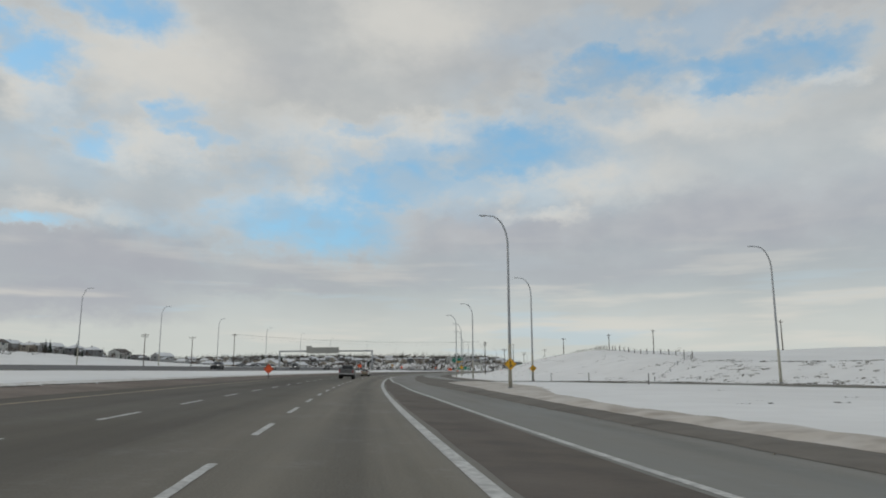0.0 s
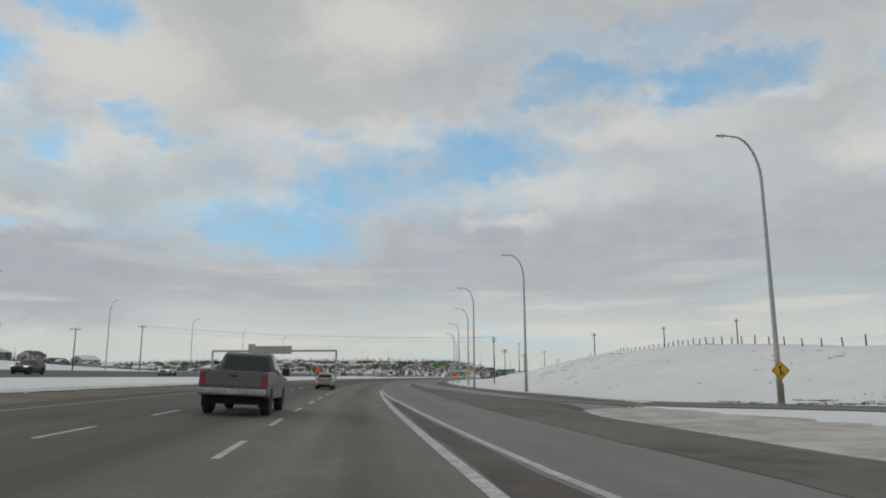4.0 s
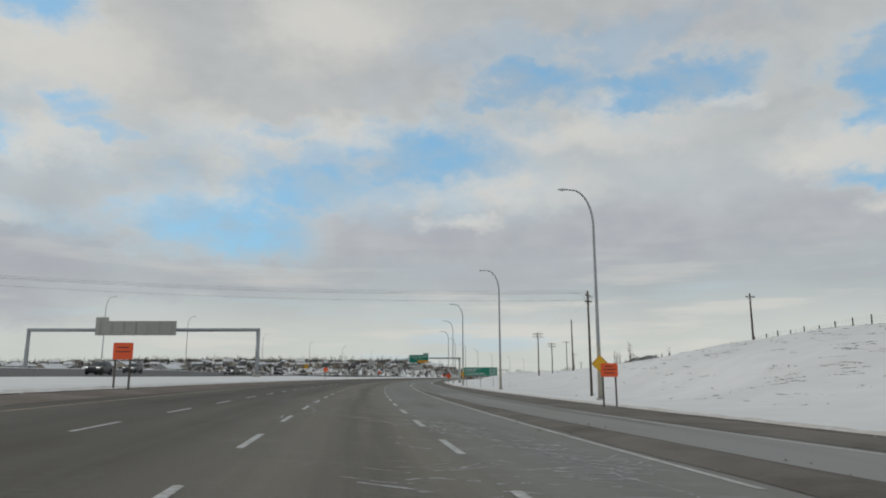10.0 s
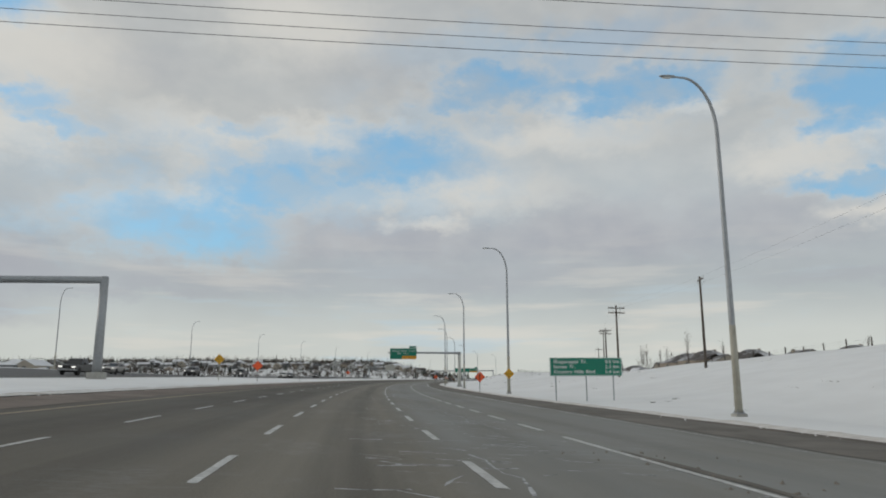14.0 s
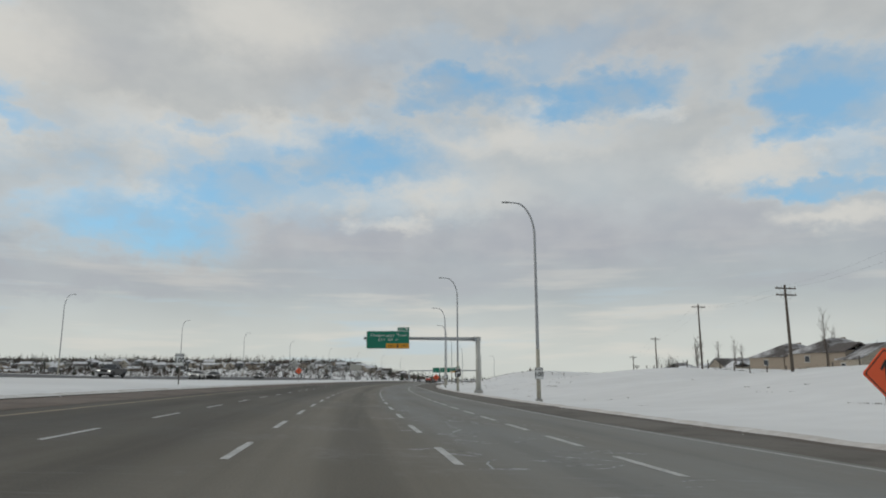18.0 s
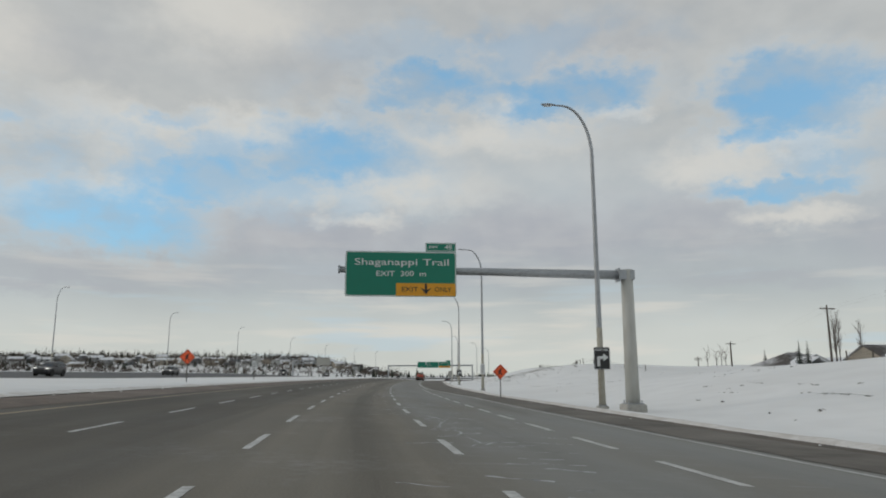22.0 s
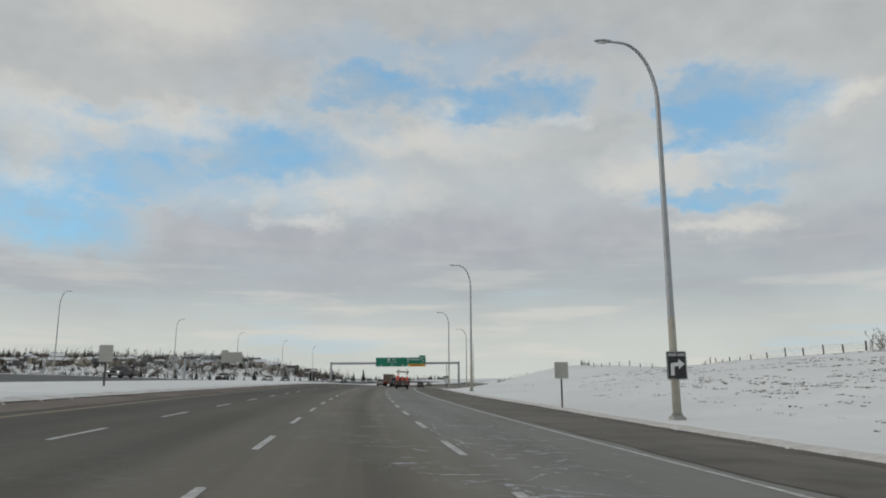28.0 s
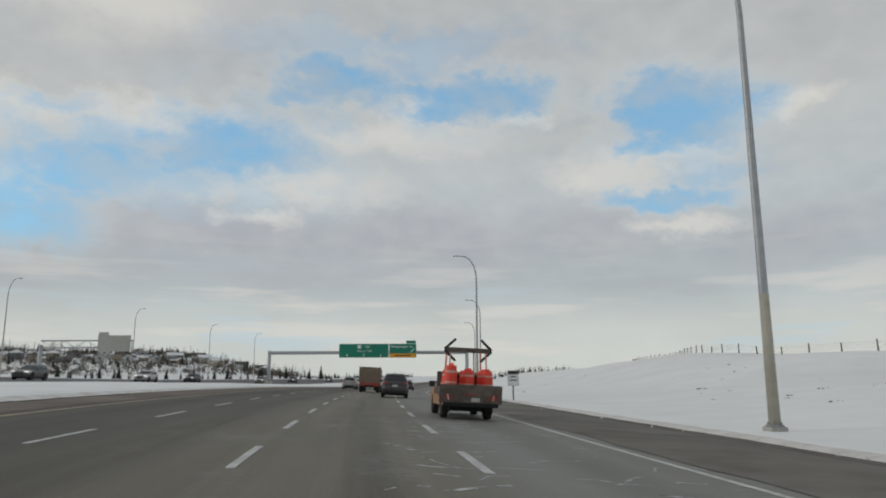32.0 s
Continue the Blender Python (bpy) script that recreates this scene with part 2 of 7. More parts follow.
def material(name, color, rough=0.6, metal=0.0, second=None, scale=4.0, amount=0.35, bump=0.0, bump_scale=40.0, coord="Object", stretch=(1, 1, 1),
             random_tint=0.0, spec=0.5, third=None, third_scale=0.4, third_amount=0.3):
    """A surface with variation at two scales and a fine relief."""
    if name in MATS:
        return MATS[name]
    m = bpy.data.materials.new(name)
    m.use_nodes = True
    nt = m.node_tree
    N, L = nt.nodes.new, nt.links.new
    bsdf = nt.nodes["Principled BSDF"]
    bsdf.inputs["Roughness"].default_value, bsdf.inputs["Metallic"].default_value = rough, metal
    bsdf.inputs["Specular IOR Level"].default_value = spec
    tc, mp = N("ShaderNodeTexCoord"), N("ShaderNodeMapping")
    mp.inputs["Scale"].default_value = stretch
    L(tc.outputs[coord], mp.inputs[0])
    base = N("ShaderNodeRGB")
    base.outputs[0].default_value = (*color, 1)
    col = base.outputs[0]

    def layer(col, other, scale, amount, lo=0.4, hi=0.65):
        no, rg, mx = N("ShaderNodeTexNoise"), N("ShaderNodeMapRange"), N("ShaderNodeMix")
        no.inputs["Scale"].default_value, no.inputs["Detail"].default_value = scale, 6
        L(mp.outputs[0], no.inputs["Vector"])
        L(no.outputs[0], rg.inputs[0])
        rg.inputs[1].default_value, rg.inputs[2].default_value, rg.inputs[4].default_value = lo, hi, amount
        mx.data_type = "RGBA"
        L(rg.outputs[0], mx.inputs[0]), L(col, mx.inputs[6])
        mx.inputs[7].default_value = (*other, 1)
        return mx.outputs[2]

    if second:
        col = layer(col, second, scale, amount)
    if third:
        col = layer(col, third, third_scale, third_amount)
    if random_tint:
        oi, hs, mr = N("ShaderNodeObjectInfo"), N("ShaderNodeHueSaturation"), N("ShaderNodeMapRange")
        L(oi.outputs["Random"], mr.inputs[0])
        mr.inputs[3].default_value, mr.inputs[4].default_value = 1 - random_tint, 1 + random_tint
        L(mr.outputs[0], hs.inputs["Value"]), L(col, hs.inputs["Color"])
        col = hs.outputs[0]
    L(col, bsdf.inputs["Base Color"])
    if bump:
        no, bp = N("ShaderNodeTexNoise"), N("ShaderNodeBump")
        no.inputs["Scale"].default_value, no.inputs["Detail"].default_value = bump_scale, 5
        L(mp.outputs[0], no.inputs["Vector"]), L(no.outputs[0], bp.inputs["Height"])
        bp.inputs["Strength"].default_value, bp.inputs["Distance"].default_value = bump, 0.02
        L(bp.outputs[0], bsdf.inputs["Normal"])
    MATS[name] = m
    return m


def road_material(name, color, lanes, dark, salt=0.35, film=(0.245, 0.250, 0.240)):
    """Asphalt: tyre tracks and oil run along the lanes (u is metres across, v metres along), salt and cracks over it."""
    m = bpy.data.materials.new(name)
    m.use_nodes = True
    nt = m.node_tree
    N, L = nt.nodes.new, nt.links.new
    bsdf = nt.nodes["Principled BSDF"]
    bsdf.inputs["Specular IOR Level"].default_value = 0.22
    uv, sep = N("ShaderNodeUVMap"), N("ShaderNodeSeparateXYZ")
    uv.uv_map = "lanes"
    L(uv.outputs[0], sep.inputs[0])

    def noise_at(sx, sy, detail=6, rough=0.55):
        mp, no = N("ShaderNodeMapping"), N("ShaderNodeTexNoise")
        mp.inputs["Scale"].default_value = (sx, sy, 1)
        L(uv.outputs[0], mp.inputs[0])
        no.inputs["Scale"].default_value, no.inputs["Detail"].default_value, no.inputs["Roughness"].default_value = 1, detail, rough
        L(mp.outputs[0], no.inputs["Vector"])
        return no.outputs[0]

    def mth(op, a, b=None, c=None):
        n = N("ShaderNodeMath")
        n.operation = op
        for i, v in enumerate((a, b, c)):
            if v is None:
                continue
            if isinstance(v, (int, float)):
                n.inputs[i].default_value = v
            else:
                L(v, n.inputs[i])
        return n.outputs[0]

    def rng(v, lo, hi, a, b):
        n = N("ShaderNodeMapRange")
        L(v, n.inputs[0])
        for i, x in enumerate((lo, hi, a, b)):
            n.inputs[i + 1].default_value = x
        return n.outputs[0]

    def mixc(f, a, b):
        n = N("ShaderNodeMix")
        n.data_type = "RGBA"
        L(f, n.inputs[0])
        for s, v in ((n.inputs[6], a), (n.inputs[7], b)):
            if isinstance(v, tuple):
                s.default_value = (*v, 1)
            else:
                L(v, s)
        return n.outputs[2]

    wander = mth("MULTIPLY_ADD", noise_at(0.0, 0.02, 2), 0.8, -0.4)
    u = mth("ADD", sep.outputs[0], wander)
    # lanes are 3.72 wide; bright wheel paths either side of a darker oily middle
    phase = mth("MULTIPLY", mth("SUBTRACT", u, lanes), 6.28318 / 3.72)
    middle = mth("COSINE", phase)
    twin = mth("COSINE", mth("MULTIPLY", phase, 2.0))
    band = mth("ADD", mth("MULTIPLY", middle, 0.5), mth("MULTIPLY", twin, 0.35))
    band = mth("MULTIPLY", band, rng(noise_at(0.25, 0.05, 4), 0.3, 0.7, 0.35, 1.1))
    col = mixc(rng(band, -0.6, 0.7, 0.0, 0.75), color, dark)
    long_wear = noise_at(1.6, 0.035, 5)
    col = mixc(rng(long_wear, 0.45, 0.75, 0.0, 0.45), col, tuple(c * 1.35 for c in color))
    blotch = noise_at(0.22, 0.12, 6)
    col = mixc(rng(blotch, 0.5, 0.72, 0.0, 0.4), col, dark)
    grain = noise_at(30, 30, 3)
    col = mixc(rng(grain, 0.4, 0.7, 0.0, 0.28), col, tuple(c * 1.7 for c in color))
    salted = mth("MULTIPLY", rng(noise_at(0.5, 0.3, 7, 0.7), 0.52, 0.70, 0.0, salt), rng(noise_at(3.5, 9, 4), 0.42, 0.6, 0.0, 1.0))
    col = mixc(salted, col, (0.36, 0.37, 0.38))
    # the fast lanes are darker, unevenly along their length
    col = mixc(mth("MULTIPLY", rng(sep.outputs[0], 1.2, 4.6, 0.0, 0.85), rng(noise_at(0.35, 0.03, 4), 0.3, 0.6, 0.5, 1.0)), col, dark)
    # the kerb-side lanes are greyer and filmed with salt, dragged across by tyres
    right = rng(sep.outputs[0], -1.2, -2.6, 0.0, 1.0)
    col = mixc(mth("MULTIPLY", right, rng(noise_at(0.3, 0.06, 5), 0.3, 0.7, 0.35, 0.85)), col, film)
    drag = mth("MULTIPLY", rng(noise_at(0.7, 7.0, 5, 0.6), 0.54, 0.68, 0.0, 0.5), rng(noise_at(0.28, 0.10, 4), 0.48, 0.62, 0.0, 1.0))
    col = mixc(mth("MULTIPLY", drag, rng(sep.outputs[0], 0.5, -2.4, 0.25, 1.0)), col, (0.34, 0.35, 0.36))
    L(col, bsdf.inputs["Base Color"])
    L(rng(blotch, 0.3, 0.7, 0.85, 0.68), bsdf.inputs["Roughness"])
    bp = N("ShaderNodeBump")
    L(grain, bp.inputs["Height"])
    bp.inputs["Strength"].default_value, bp.inputs["Distance"].default_value = 0.25, 0.01
    L(bp.outputs[0], bsdf.inputs["Normal"])
    MATS[name] = m
    return m


ASPHALT = road_material("asphalt", (0.190, 0.173, 0.142), -0.15, (0.067, 0.061, 0.050))
DRY_ASPHALT = road_material("dry_salted_asphalt", (0.235, 0.225, 0.205), -0.15, (0.17, 0.165, 0.15), film=(0.30, 0.305, 0.295))
OPPOSITE = road_material("opposite_asphalt", (0.15, 0.15, 0.15), 30.0, (0.10, 0.10, 0.10), 0.2)
PAINT = material("worn_white_paint", (0.62, 0.62, 0.60), 0.7, second=(0.28, 0.28, 0.27), scale=7, amount=0.7, third=(0.3, 0.3, 0.29), third_scale=1.1, third_amount=0.5)
YELLOW_LINE = material("faded_yellow_paint", (0.30, 0.24, 0.16), 0.8, second=(0.16, 0.14, 0.12), scale=3, amount=0.8)
SALT = material("dried_salt", (0.60, 0.61, 0.62), 0.9, second=(0.26, 0.26, 0.26), scale=9, amount=0.8)


def chalky(mat, scale, lo, hi):
    """Breaks a thin film up with holes."""
    nt = mat.node_tree
    N, L = nt.nodes.new, nt.links.new
    tc, no, rg = N("ShaderNodeTexCoord"), N("ShaderNodeTexNoise"), N("ShaderNodeMapRange")
    no.inputs["Scale"].default_value, no.inputs["Detail"].default_value = scale, 5
    L(tc.outputs["Object"], no.inputs["Vector"]), L(no.outputs[0], rg.inputs[0])
    rg.inputs[1].default_value, rg.inputs[2].default_value, rg.inputs[4].default_value = lo, hi, 0.85
    L(rg.outputs[0], nt.nodes["Principled BSDF"].inputs["Alpha"])


chalky(SALT, 4.0, 0.24, 0.54)
GRAVEL = material("dirty_gravel", (0.150, 0.118, 0.095), 0.95, second=(0.075, 0.064, 0.055), scale=1.6, amount=0.6, bump=0.8, bump_scale=9, third=(0.24, 0.20, 0.175), third_scale=0.25, third_amount=0.55)
DARK_DIRT = material("dark_road_dirt", (0.112, 0.093, 0.076), 0.95, second=(0.062, 0.055, 0.049), scale=0.8, amount=0.6, bump=0.7, bump_scale=8, third=(0.15, 0.13, 0.115), third_scale=0.3, third_amount=0.5)
SNOW = material("old_snow", (0.82, 0.825, 0.82), 0.75, second=(0.735, 0.735, 0.73), scale=0.35, amount=0.5, bump=0.5, bump_scale=1.2, third=(0.69, 0.69, 0.68), third_scale=0.05, third_amount=0.5, spec=0.2)
DIRTY_SNOW = material("dirty_ploughed_snow", (0.70, 0.69, 0.67), 0.9, second=(0.36, 0.31, 0.265), scale=1.6, amount=0.75, bump=0.9, bump_scale=5, third=(0.68, 0.68, 0.67), third_scale=0.4, third_amount=0.6)
LIP_SNOW = material("crusted_lip_snow", (0.70, 0.685, 0.66), 0.9, second=(0.50, 0.46, 0.42), scale=1.3, amount=0.6, bump=0.9, bump_scale=5, third=(0.40, 0.36, 0.32), third_scale=4.0, third_amount=0.4)
SHOULDER = material("sanded_shoulder", (0.138, 0.125, 0.107), 0.95, second=(0.080, 0.072, 0.061), scale=0.9, amount=0.75, bump=0.9, bump_scale=9, third=(0.200, 0.183, 0.160), third_scale=0.22, third_amount=0.6)
SANDY_SNOW = material("sanded_ploughed_snow", (0.50, 0.46, 0.41), 0.9, second=(0.27, 0.23, 0.19), scale=0.9, amount=0.75, bump=0.9, bump_scale=5, third=(0.62, 0.60, 0.57), third_scale=0.35, third_amount=0.6)
PALE_STEEL = material("pale_weathered_steel", (0.50, 0.50, 0.465), 0.65, 0.1, second=(0.38, 0.37, 0.33), scale=2.5, amount=0.5, stretch=(1, 1, 0.25))
GALV = material("galvanised_steel", (0.39, 0.405, 0.42), 0.5, 0.45, second=(0.29, 0.30, 0.31), scale=5, amount=0.5)
STAINED = material("salt_stained_steel", (0.44, 0.42, 0.355), 0.65, 0.2, second=(0.33, 0.305, 0.25), scale=3, amount=0.6)
CONCRETE = material("concrete", (0.40, 0.39, 0.36), 0.9, second=(0.28, 0.265, 0.24), scale=4, amount=0.5, bump=0.3)
WOOD = material("weathered_pole_wood", (0.115, 0.095, 0.078), 0.9, second=(0.07, 0.058, 0.048), scale=6, amount=0.6, stretch=(1, 1, 0.15), bump=0.4)
POST_WOOD = material("fence_wood", (0.12, 0.105, 0.09), 0.9, second=(0.07, 0.06, 0.05), scale=5, amount=0.6, random_tint=0.3)
BRUSH = material("dead_grass", (0.105, 0.090, 0.066), 0.95, second=(0.055, 0.047, 0.038), scale=0.8, amount=0.6)
SANDY = material("sandy_grit", (0.215, 0.188, 0.158), 0.95, second=(0.13, 0.112, 0.094), scale=1.1, amount=0.6, bump=0.9, bump_scale=7, third=(0.26, 0.235, 0.21), third_scale=0.3, third_amount=0.5)
GREEN = material("green_sign_sheeting", (0.002, 0.205, 0.128), 0.45, second=(0.006, 0.18, 0.115), scale=1.5, amount=0.4)
WHITE = material("white_sheeting", (0.74, 0.75, 0.74), 0.5, second=(0.6, 0.6, 0.58), scale=3, amount=0.4)
AMBER = material("amber_sheeting", (0.80, 0.36, 0.015), 0.45, second=(0.70, 0.32, 0.02), scale=3, amount=0.4)
YELLOW = material("yellow_sheeting", (0.80, 0.42, 0.01), 0.45, second=(0.68, 0.36, 0.02), scale=3, amount=0.4)
ORANGE = material("orange_sheeting", (0.95, 0.13, 0.035), 0.5, second=(0.88, 0.115, 0.03), scale=3, amount=0.4)
BLACK = material("black_sheeting", (0.018, 0.018, 0.019), 0.5, second=(0.03, 0.03, 0.03), scale=4, amount=0.5)
SIGN_BACK = material("bare_aluminium_sign_back", (0.46, 0.45, 0.41), 0.55, 0.3, second=(0.36, 0.345, 0.31), scale=1.2, amount=0.5, stretch=(1, 1, 4))
WIRE = material("cable_black", (0.03, 0.03, 0.032), 0.6, second=(0.05, 0.05, 0.05), scale=3)

# ---- the road's frame: s metres along, lat metres to the left, z up ----
HEAD = (7.56, 6.56, 5.56, 4.71, 3.81, 2.81, 1.79, 0.95, 0.08, -0.94, -1.98, -3.06, -4.17, -5.08, -5.84, -6.65, -7.72, -9.08, -10.41, -11.5, -12.39, -13.23, -14.29, -15.53, -16.96, -18.6, -20.12, -21.62, -23.02, -24.22, -25.22, -26.02)
# true metres for each metre of s, at the same stations
STRETCH = (1.0641, 1.0559, 1.0483, 1.0447, 1.0426, 1.0392, 1.027, 1.0011, 0.9739, 0.956, 0.9531, 0.9534, 0.9574, 0.9759, 1.0016, 1.0255, 1.0419, 1.0467, 1.0344, 1.0201, 1.0159, 1.0172, 1.0263, 1.0373, 1.0365, 1.0243, 1.0122, 1.0, 1.0, 1.0, 1.0, 1.0)
SUPER = 0.05
_cs = np.arange(-200.0, 1501.0, 2.0)
_hd = np.radians(np.interp(_cs, np.arange(len(HEAD)) * 24.0, HEAD))
_st = 2.0 * np.interp(_cs, np.arange(len(HEAD)) * 24.0, STRETCH)
_dx, _dy = -np.sin(_hd) * _st, np.cos(_hd) * _st
_cx, _cy = np.concatenate([[0], np.cumsum((_dx[1:] + _dx[:-1]) / 2)]), np.concatenate([[0], np.cumsum((_dy[1:] + _dy[:-1]) / 2)])
_cx, _cy = _cx - np.interp(0, _cs, _cx), _cy - np.interp(0, _cs, _cy)
_len = np.concatenate([[0], np.cumsum((_st[1:] + _st[:-1]) / 2)])
_len = _len - np.interp(0, _cs, _len)


def smooth(x, a, b):
    u = min(1.0, max(0.0, (x - a) / (b - a)))
    return u * u * (3 - 2 * u)


def knots(s, *pairs):
    """Eased interpolation through (s, value) pairs."""
    if s <= pairs[0][0]:
        return pairs[0][1]
    for (a, va), (b, vb) in zip(pairs, pairs[1:]):
        if s <= b:
            return va + (vb - va) * (s - a) / (b - a)
    return pairs[-1][1]


def eased(s, *pairs):
    if s <= pairs[0][0]:
        return pairs[0][1]
    for (a, va), (b, vb) in zip(pairs, pairs[1:]):
        if s <= b:
            return va + (vb - va) * smooth(s, a, b)
    return pairs[-1][1]


def heading(s):
    return float(np.interp(s, _cs, _hd))


def dip(s):
    return -1.9 * smooth(s, 585, 760) - 1.0 * smooth(s, 740, 1000)


def at(s, lat, z=0.0):
    """A place by the road's frame; z is absolute."""
    h = heading(s)
    x, y = float(np.interp(s, _cs, _cx)), float(np.interp(s, _cs, _cy))
    if s < -200 or s > 1500:
        over = s - (-200 if s < 0 else 1500)
        x, y = x - math.sin(h) * over, y + math.cos(h) * over
    return Vector((x - math.cos(h) * lat, y - math.sin(h) * lat, z))


def plane(s, lat):
    if lat > 16:
        # the opposite carriageway beyond the median
        inner = knots(s, (70, 1.45), (120, 1.36), (300, 1.45), (370, 1.62), (460, 1.12), (1000, 1.12))
        fall = knots(s, (70, 0.024), (120, 0.037), (370, 0.05), (460, 0.032), (560, 0.037))
        z = SUPER * 16 + (inner - SUPER * 16) * min(1.0, (lat - 16) / 13) + fall * max(0.0, lat - 29)
    else:
        z = SUPER * lat if lat > -11 else -0.55 + 0.022 * (lat + 11)
    return z + dip(s)


def on_road(s, lat, up=0.0):
    return at(s, lat, plane(s, lat) + up)


def edge_right(s):
    return knots(s, (-200, -14), (0, -13.4), (104, -13.0), (110, -16.4), (122, -21.8), (135, -21.3), (150, -20.0), (160, -18.9), (185, -17.5), (215, -16.5), (260, -15.6), (290, -15.2), (320, -14.1),
                 (365, -13.5), (425, -12.0), (450, -11.4), (500, -11.2), (540, -11.7), (580, -10.9), (600, -10.2), (1500, -9.7))


def edge_left(s):
    return knots(s, (0, 14.2), (230, 13.4), (400, 12.2), (575, 10.9), (1500, 10.9))


def ridge_lat(s):
    return eased(s, (-100, -90), (60, -84), (130, -60), (175, -58), (230, -62), (290, -62), (350, -60), (430, -56), (485, -56), (522, -38), (565, -44), (605, -50), (650, -42), (700, -50), (800, -62))


def ridge_height(s):
    return eased(s, (-100, 2.4), (60, 3.0), (110, 2.6), (150, 4.9), (180, 6.2), (195, 6.8), (226, 7.2), (257, 7.2), (283, 6.7), (312, 5.1), (331, 4.5), (359, 3.9), (390, 2.6), (405, 1.5), (412, 1.4), (419, 1.9), (426, 2.6), (443, 3.2), (462, 2.8),
                 (480, 1.4), (498, 1.5), (507, 2.0), (519, 3.4), (545, 3.5), (562, 3.4), (577, 2.9), (590, 3.1), (601, 2.1), (610, 1.3), (614, 2.1), (618, 3.05), (628, 3.6), (638, 3.5), (648, 4.25), (665, 4.7), (750, 5.2))


FAR = 1.5          # how far off the housing hill stands


HILL_AT, HILL_TURN = (50.0, 566.0), radians(3.0)          # pivot of the far hill, and its turn to the left


def outward(x, y):
    u, v = (x - 60) * FAR, (y - 560) * FAR
    return HILL_AT[0] + u * math.cos(HILL_TURN) - v * math.sin(HILL_TURN), HILL_AT[1] + u * math.sin(HILL_TURN) + v * math.cos(HILL_TURN)


def hill(x, y):
    """The far housing hill beyond the bend."""
    p, q = (x - HILL_AT[0]) / FAR, (y - HILL_AT[1]) / FAR
    u, v = 60 + p * math.cos(HILL_TURN) + q * math.sin(HILL_TURN), 560 - p * math.sin(HILL_TURN) + q * math.cos(HILL_TURN)
    a, b = (u - 105) / 62 if u > 105 else min(0.0, (u + 110) / 420), (v - 1150) / 135
    c, d = (x + 420) / 300, (y - 640) / 420
    return 19.0 * FAR * math.exp(-a * a - b * b) + 2.0 * math.exp(-c * c - d * d) + 14.0 * math.exp(-((x + 365) / 160) ** 2 - ((y - 480) / 160) ** 2)


def bumps(p, size, k):
    return noise.noise((p.x / size, p.y / size, 3.7)) * k


def terrain(s, lat):
    """Height of the ground, absolute."""
    e, m = edge_right(s), edge_left(s)
    p = at(s, lat)
    far = hill(p.x, p.y) * (max(smooth(lat, 70, 220), smooth(s, 760, 980)) if lat > e else smooth(s, 760, 980))
    if lat <= e:
        k = e - lat
        zb = plane(s, e)
        lift = 0.01 + 0.06 * smooth(k, 0.0, 0.7)
        rl = e - ridge_lat(s)
        up = smooth(k, 3.0 + min(46.0, 0.55 * max(rl, 8.0)) * (1 - smooth(s, 108, 150)), max(rl, 8.0))
        top = ridge_height(s) + dip(s) * 0.5
        z = zb + lift + (top - zb - lift) * up
        z -= 1.5 * smooth(k, 4, 11) * (1 - smooth(k, 15, 26)) * smooth(s, 222, 240) * (1 - smooth(s, 275, 300))
        z -= 0.5 * smooth(k, 1.5, 4) * (1 - smooth(k, 7, 18)) * smooth(s, 350, 395) * (1 - smooth(s, 470, 510))
        z += bumps(p, 9, 0.10) * smooth(k, 2, 9) + bumps(p, 31, 0.30) * smooth(k, 8, 30)
        if k > rl:
            z += -0.6 * smooth(k, rl, rl + 25) + 1.6 * smooth(k, rl + 30, rl + 90) * (1 - smooth(s, 470, 500) * (1 - smooth(s, 600, 640)))
        return z + far
    if lat < m:
        return plane(s, lat) - 0.2
    k = lat - m
    if lat < 62:
        lane = smooth(lat, 27.0, 28.2) * (1 - smooth(lat, 60.0, 61.2))
        lift = 0.03 + 0.17 * smooth(k, 0, 0.8) * (1 - 0.8 * smooth(lat, 18, 27)) + bumps(p, 5, 0.05) * smooth(k, 1, 4) * (1 - 0.7 * smooth(lat, 20, 27))
        return plane(s, lat) + lift * (1 - lane) - 0.25 * lane
    k = lat - 62
    near = plane(s, 62)
    beyond = SUPER * (16 + 46 * (1 - 0.8 * smooth(s, 460, 610))) + dip(s)
    z = near + (beyond - near) * smooth(k, 10, 110) + 0.05 + knots(k, (0, 0.1), (4, -0.9), (12, -0.8), (33, -0.9), (78, -1.1), (118, -1.2), (240, -0.8), (540, 1.0), (3000, 6))
    z += bumps(p, 14, 0.25) * smooth(k, 4, 20) + bumps(p, 60, 0.7) * smooth(k, 30, 120)
    return z + far


# ---- small mesh tools ----
def mesh_of(name, bm, mat, smooth_shade=False):
    me = bpy.data.meshes.new(name)
    bm.normal_update()
    bm.to_mesh(me)
    bm.free()
    for mm in (mat if isinstance(mat, (list, tuple)) else [mat]):
        me.materials.append(mm)
    if smooth_shade:
        me.polygons.foreach_set("use_smooth", [True] * len(me.polygons))
    return me


def part(name, bm, mat, parent, label="", m=None, smooth_shade=False):
    ob = new(name, bm if isinstance(bm, bpy.types.Mesh) else mesh_of(name, bm, mat, smooth_shade))
    ob.parent = parent
    if m is not None:
        ob.matrix_basis = m
    return tagged(ob, label)


def thing(name, m, label, category, group="", kind=""):
    ob = new(name)
    ob.empty_display_size = 0.3
    ob.matrix_basis = m
    return tagged(ob, label, category, group, kind)


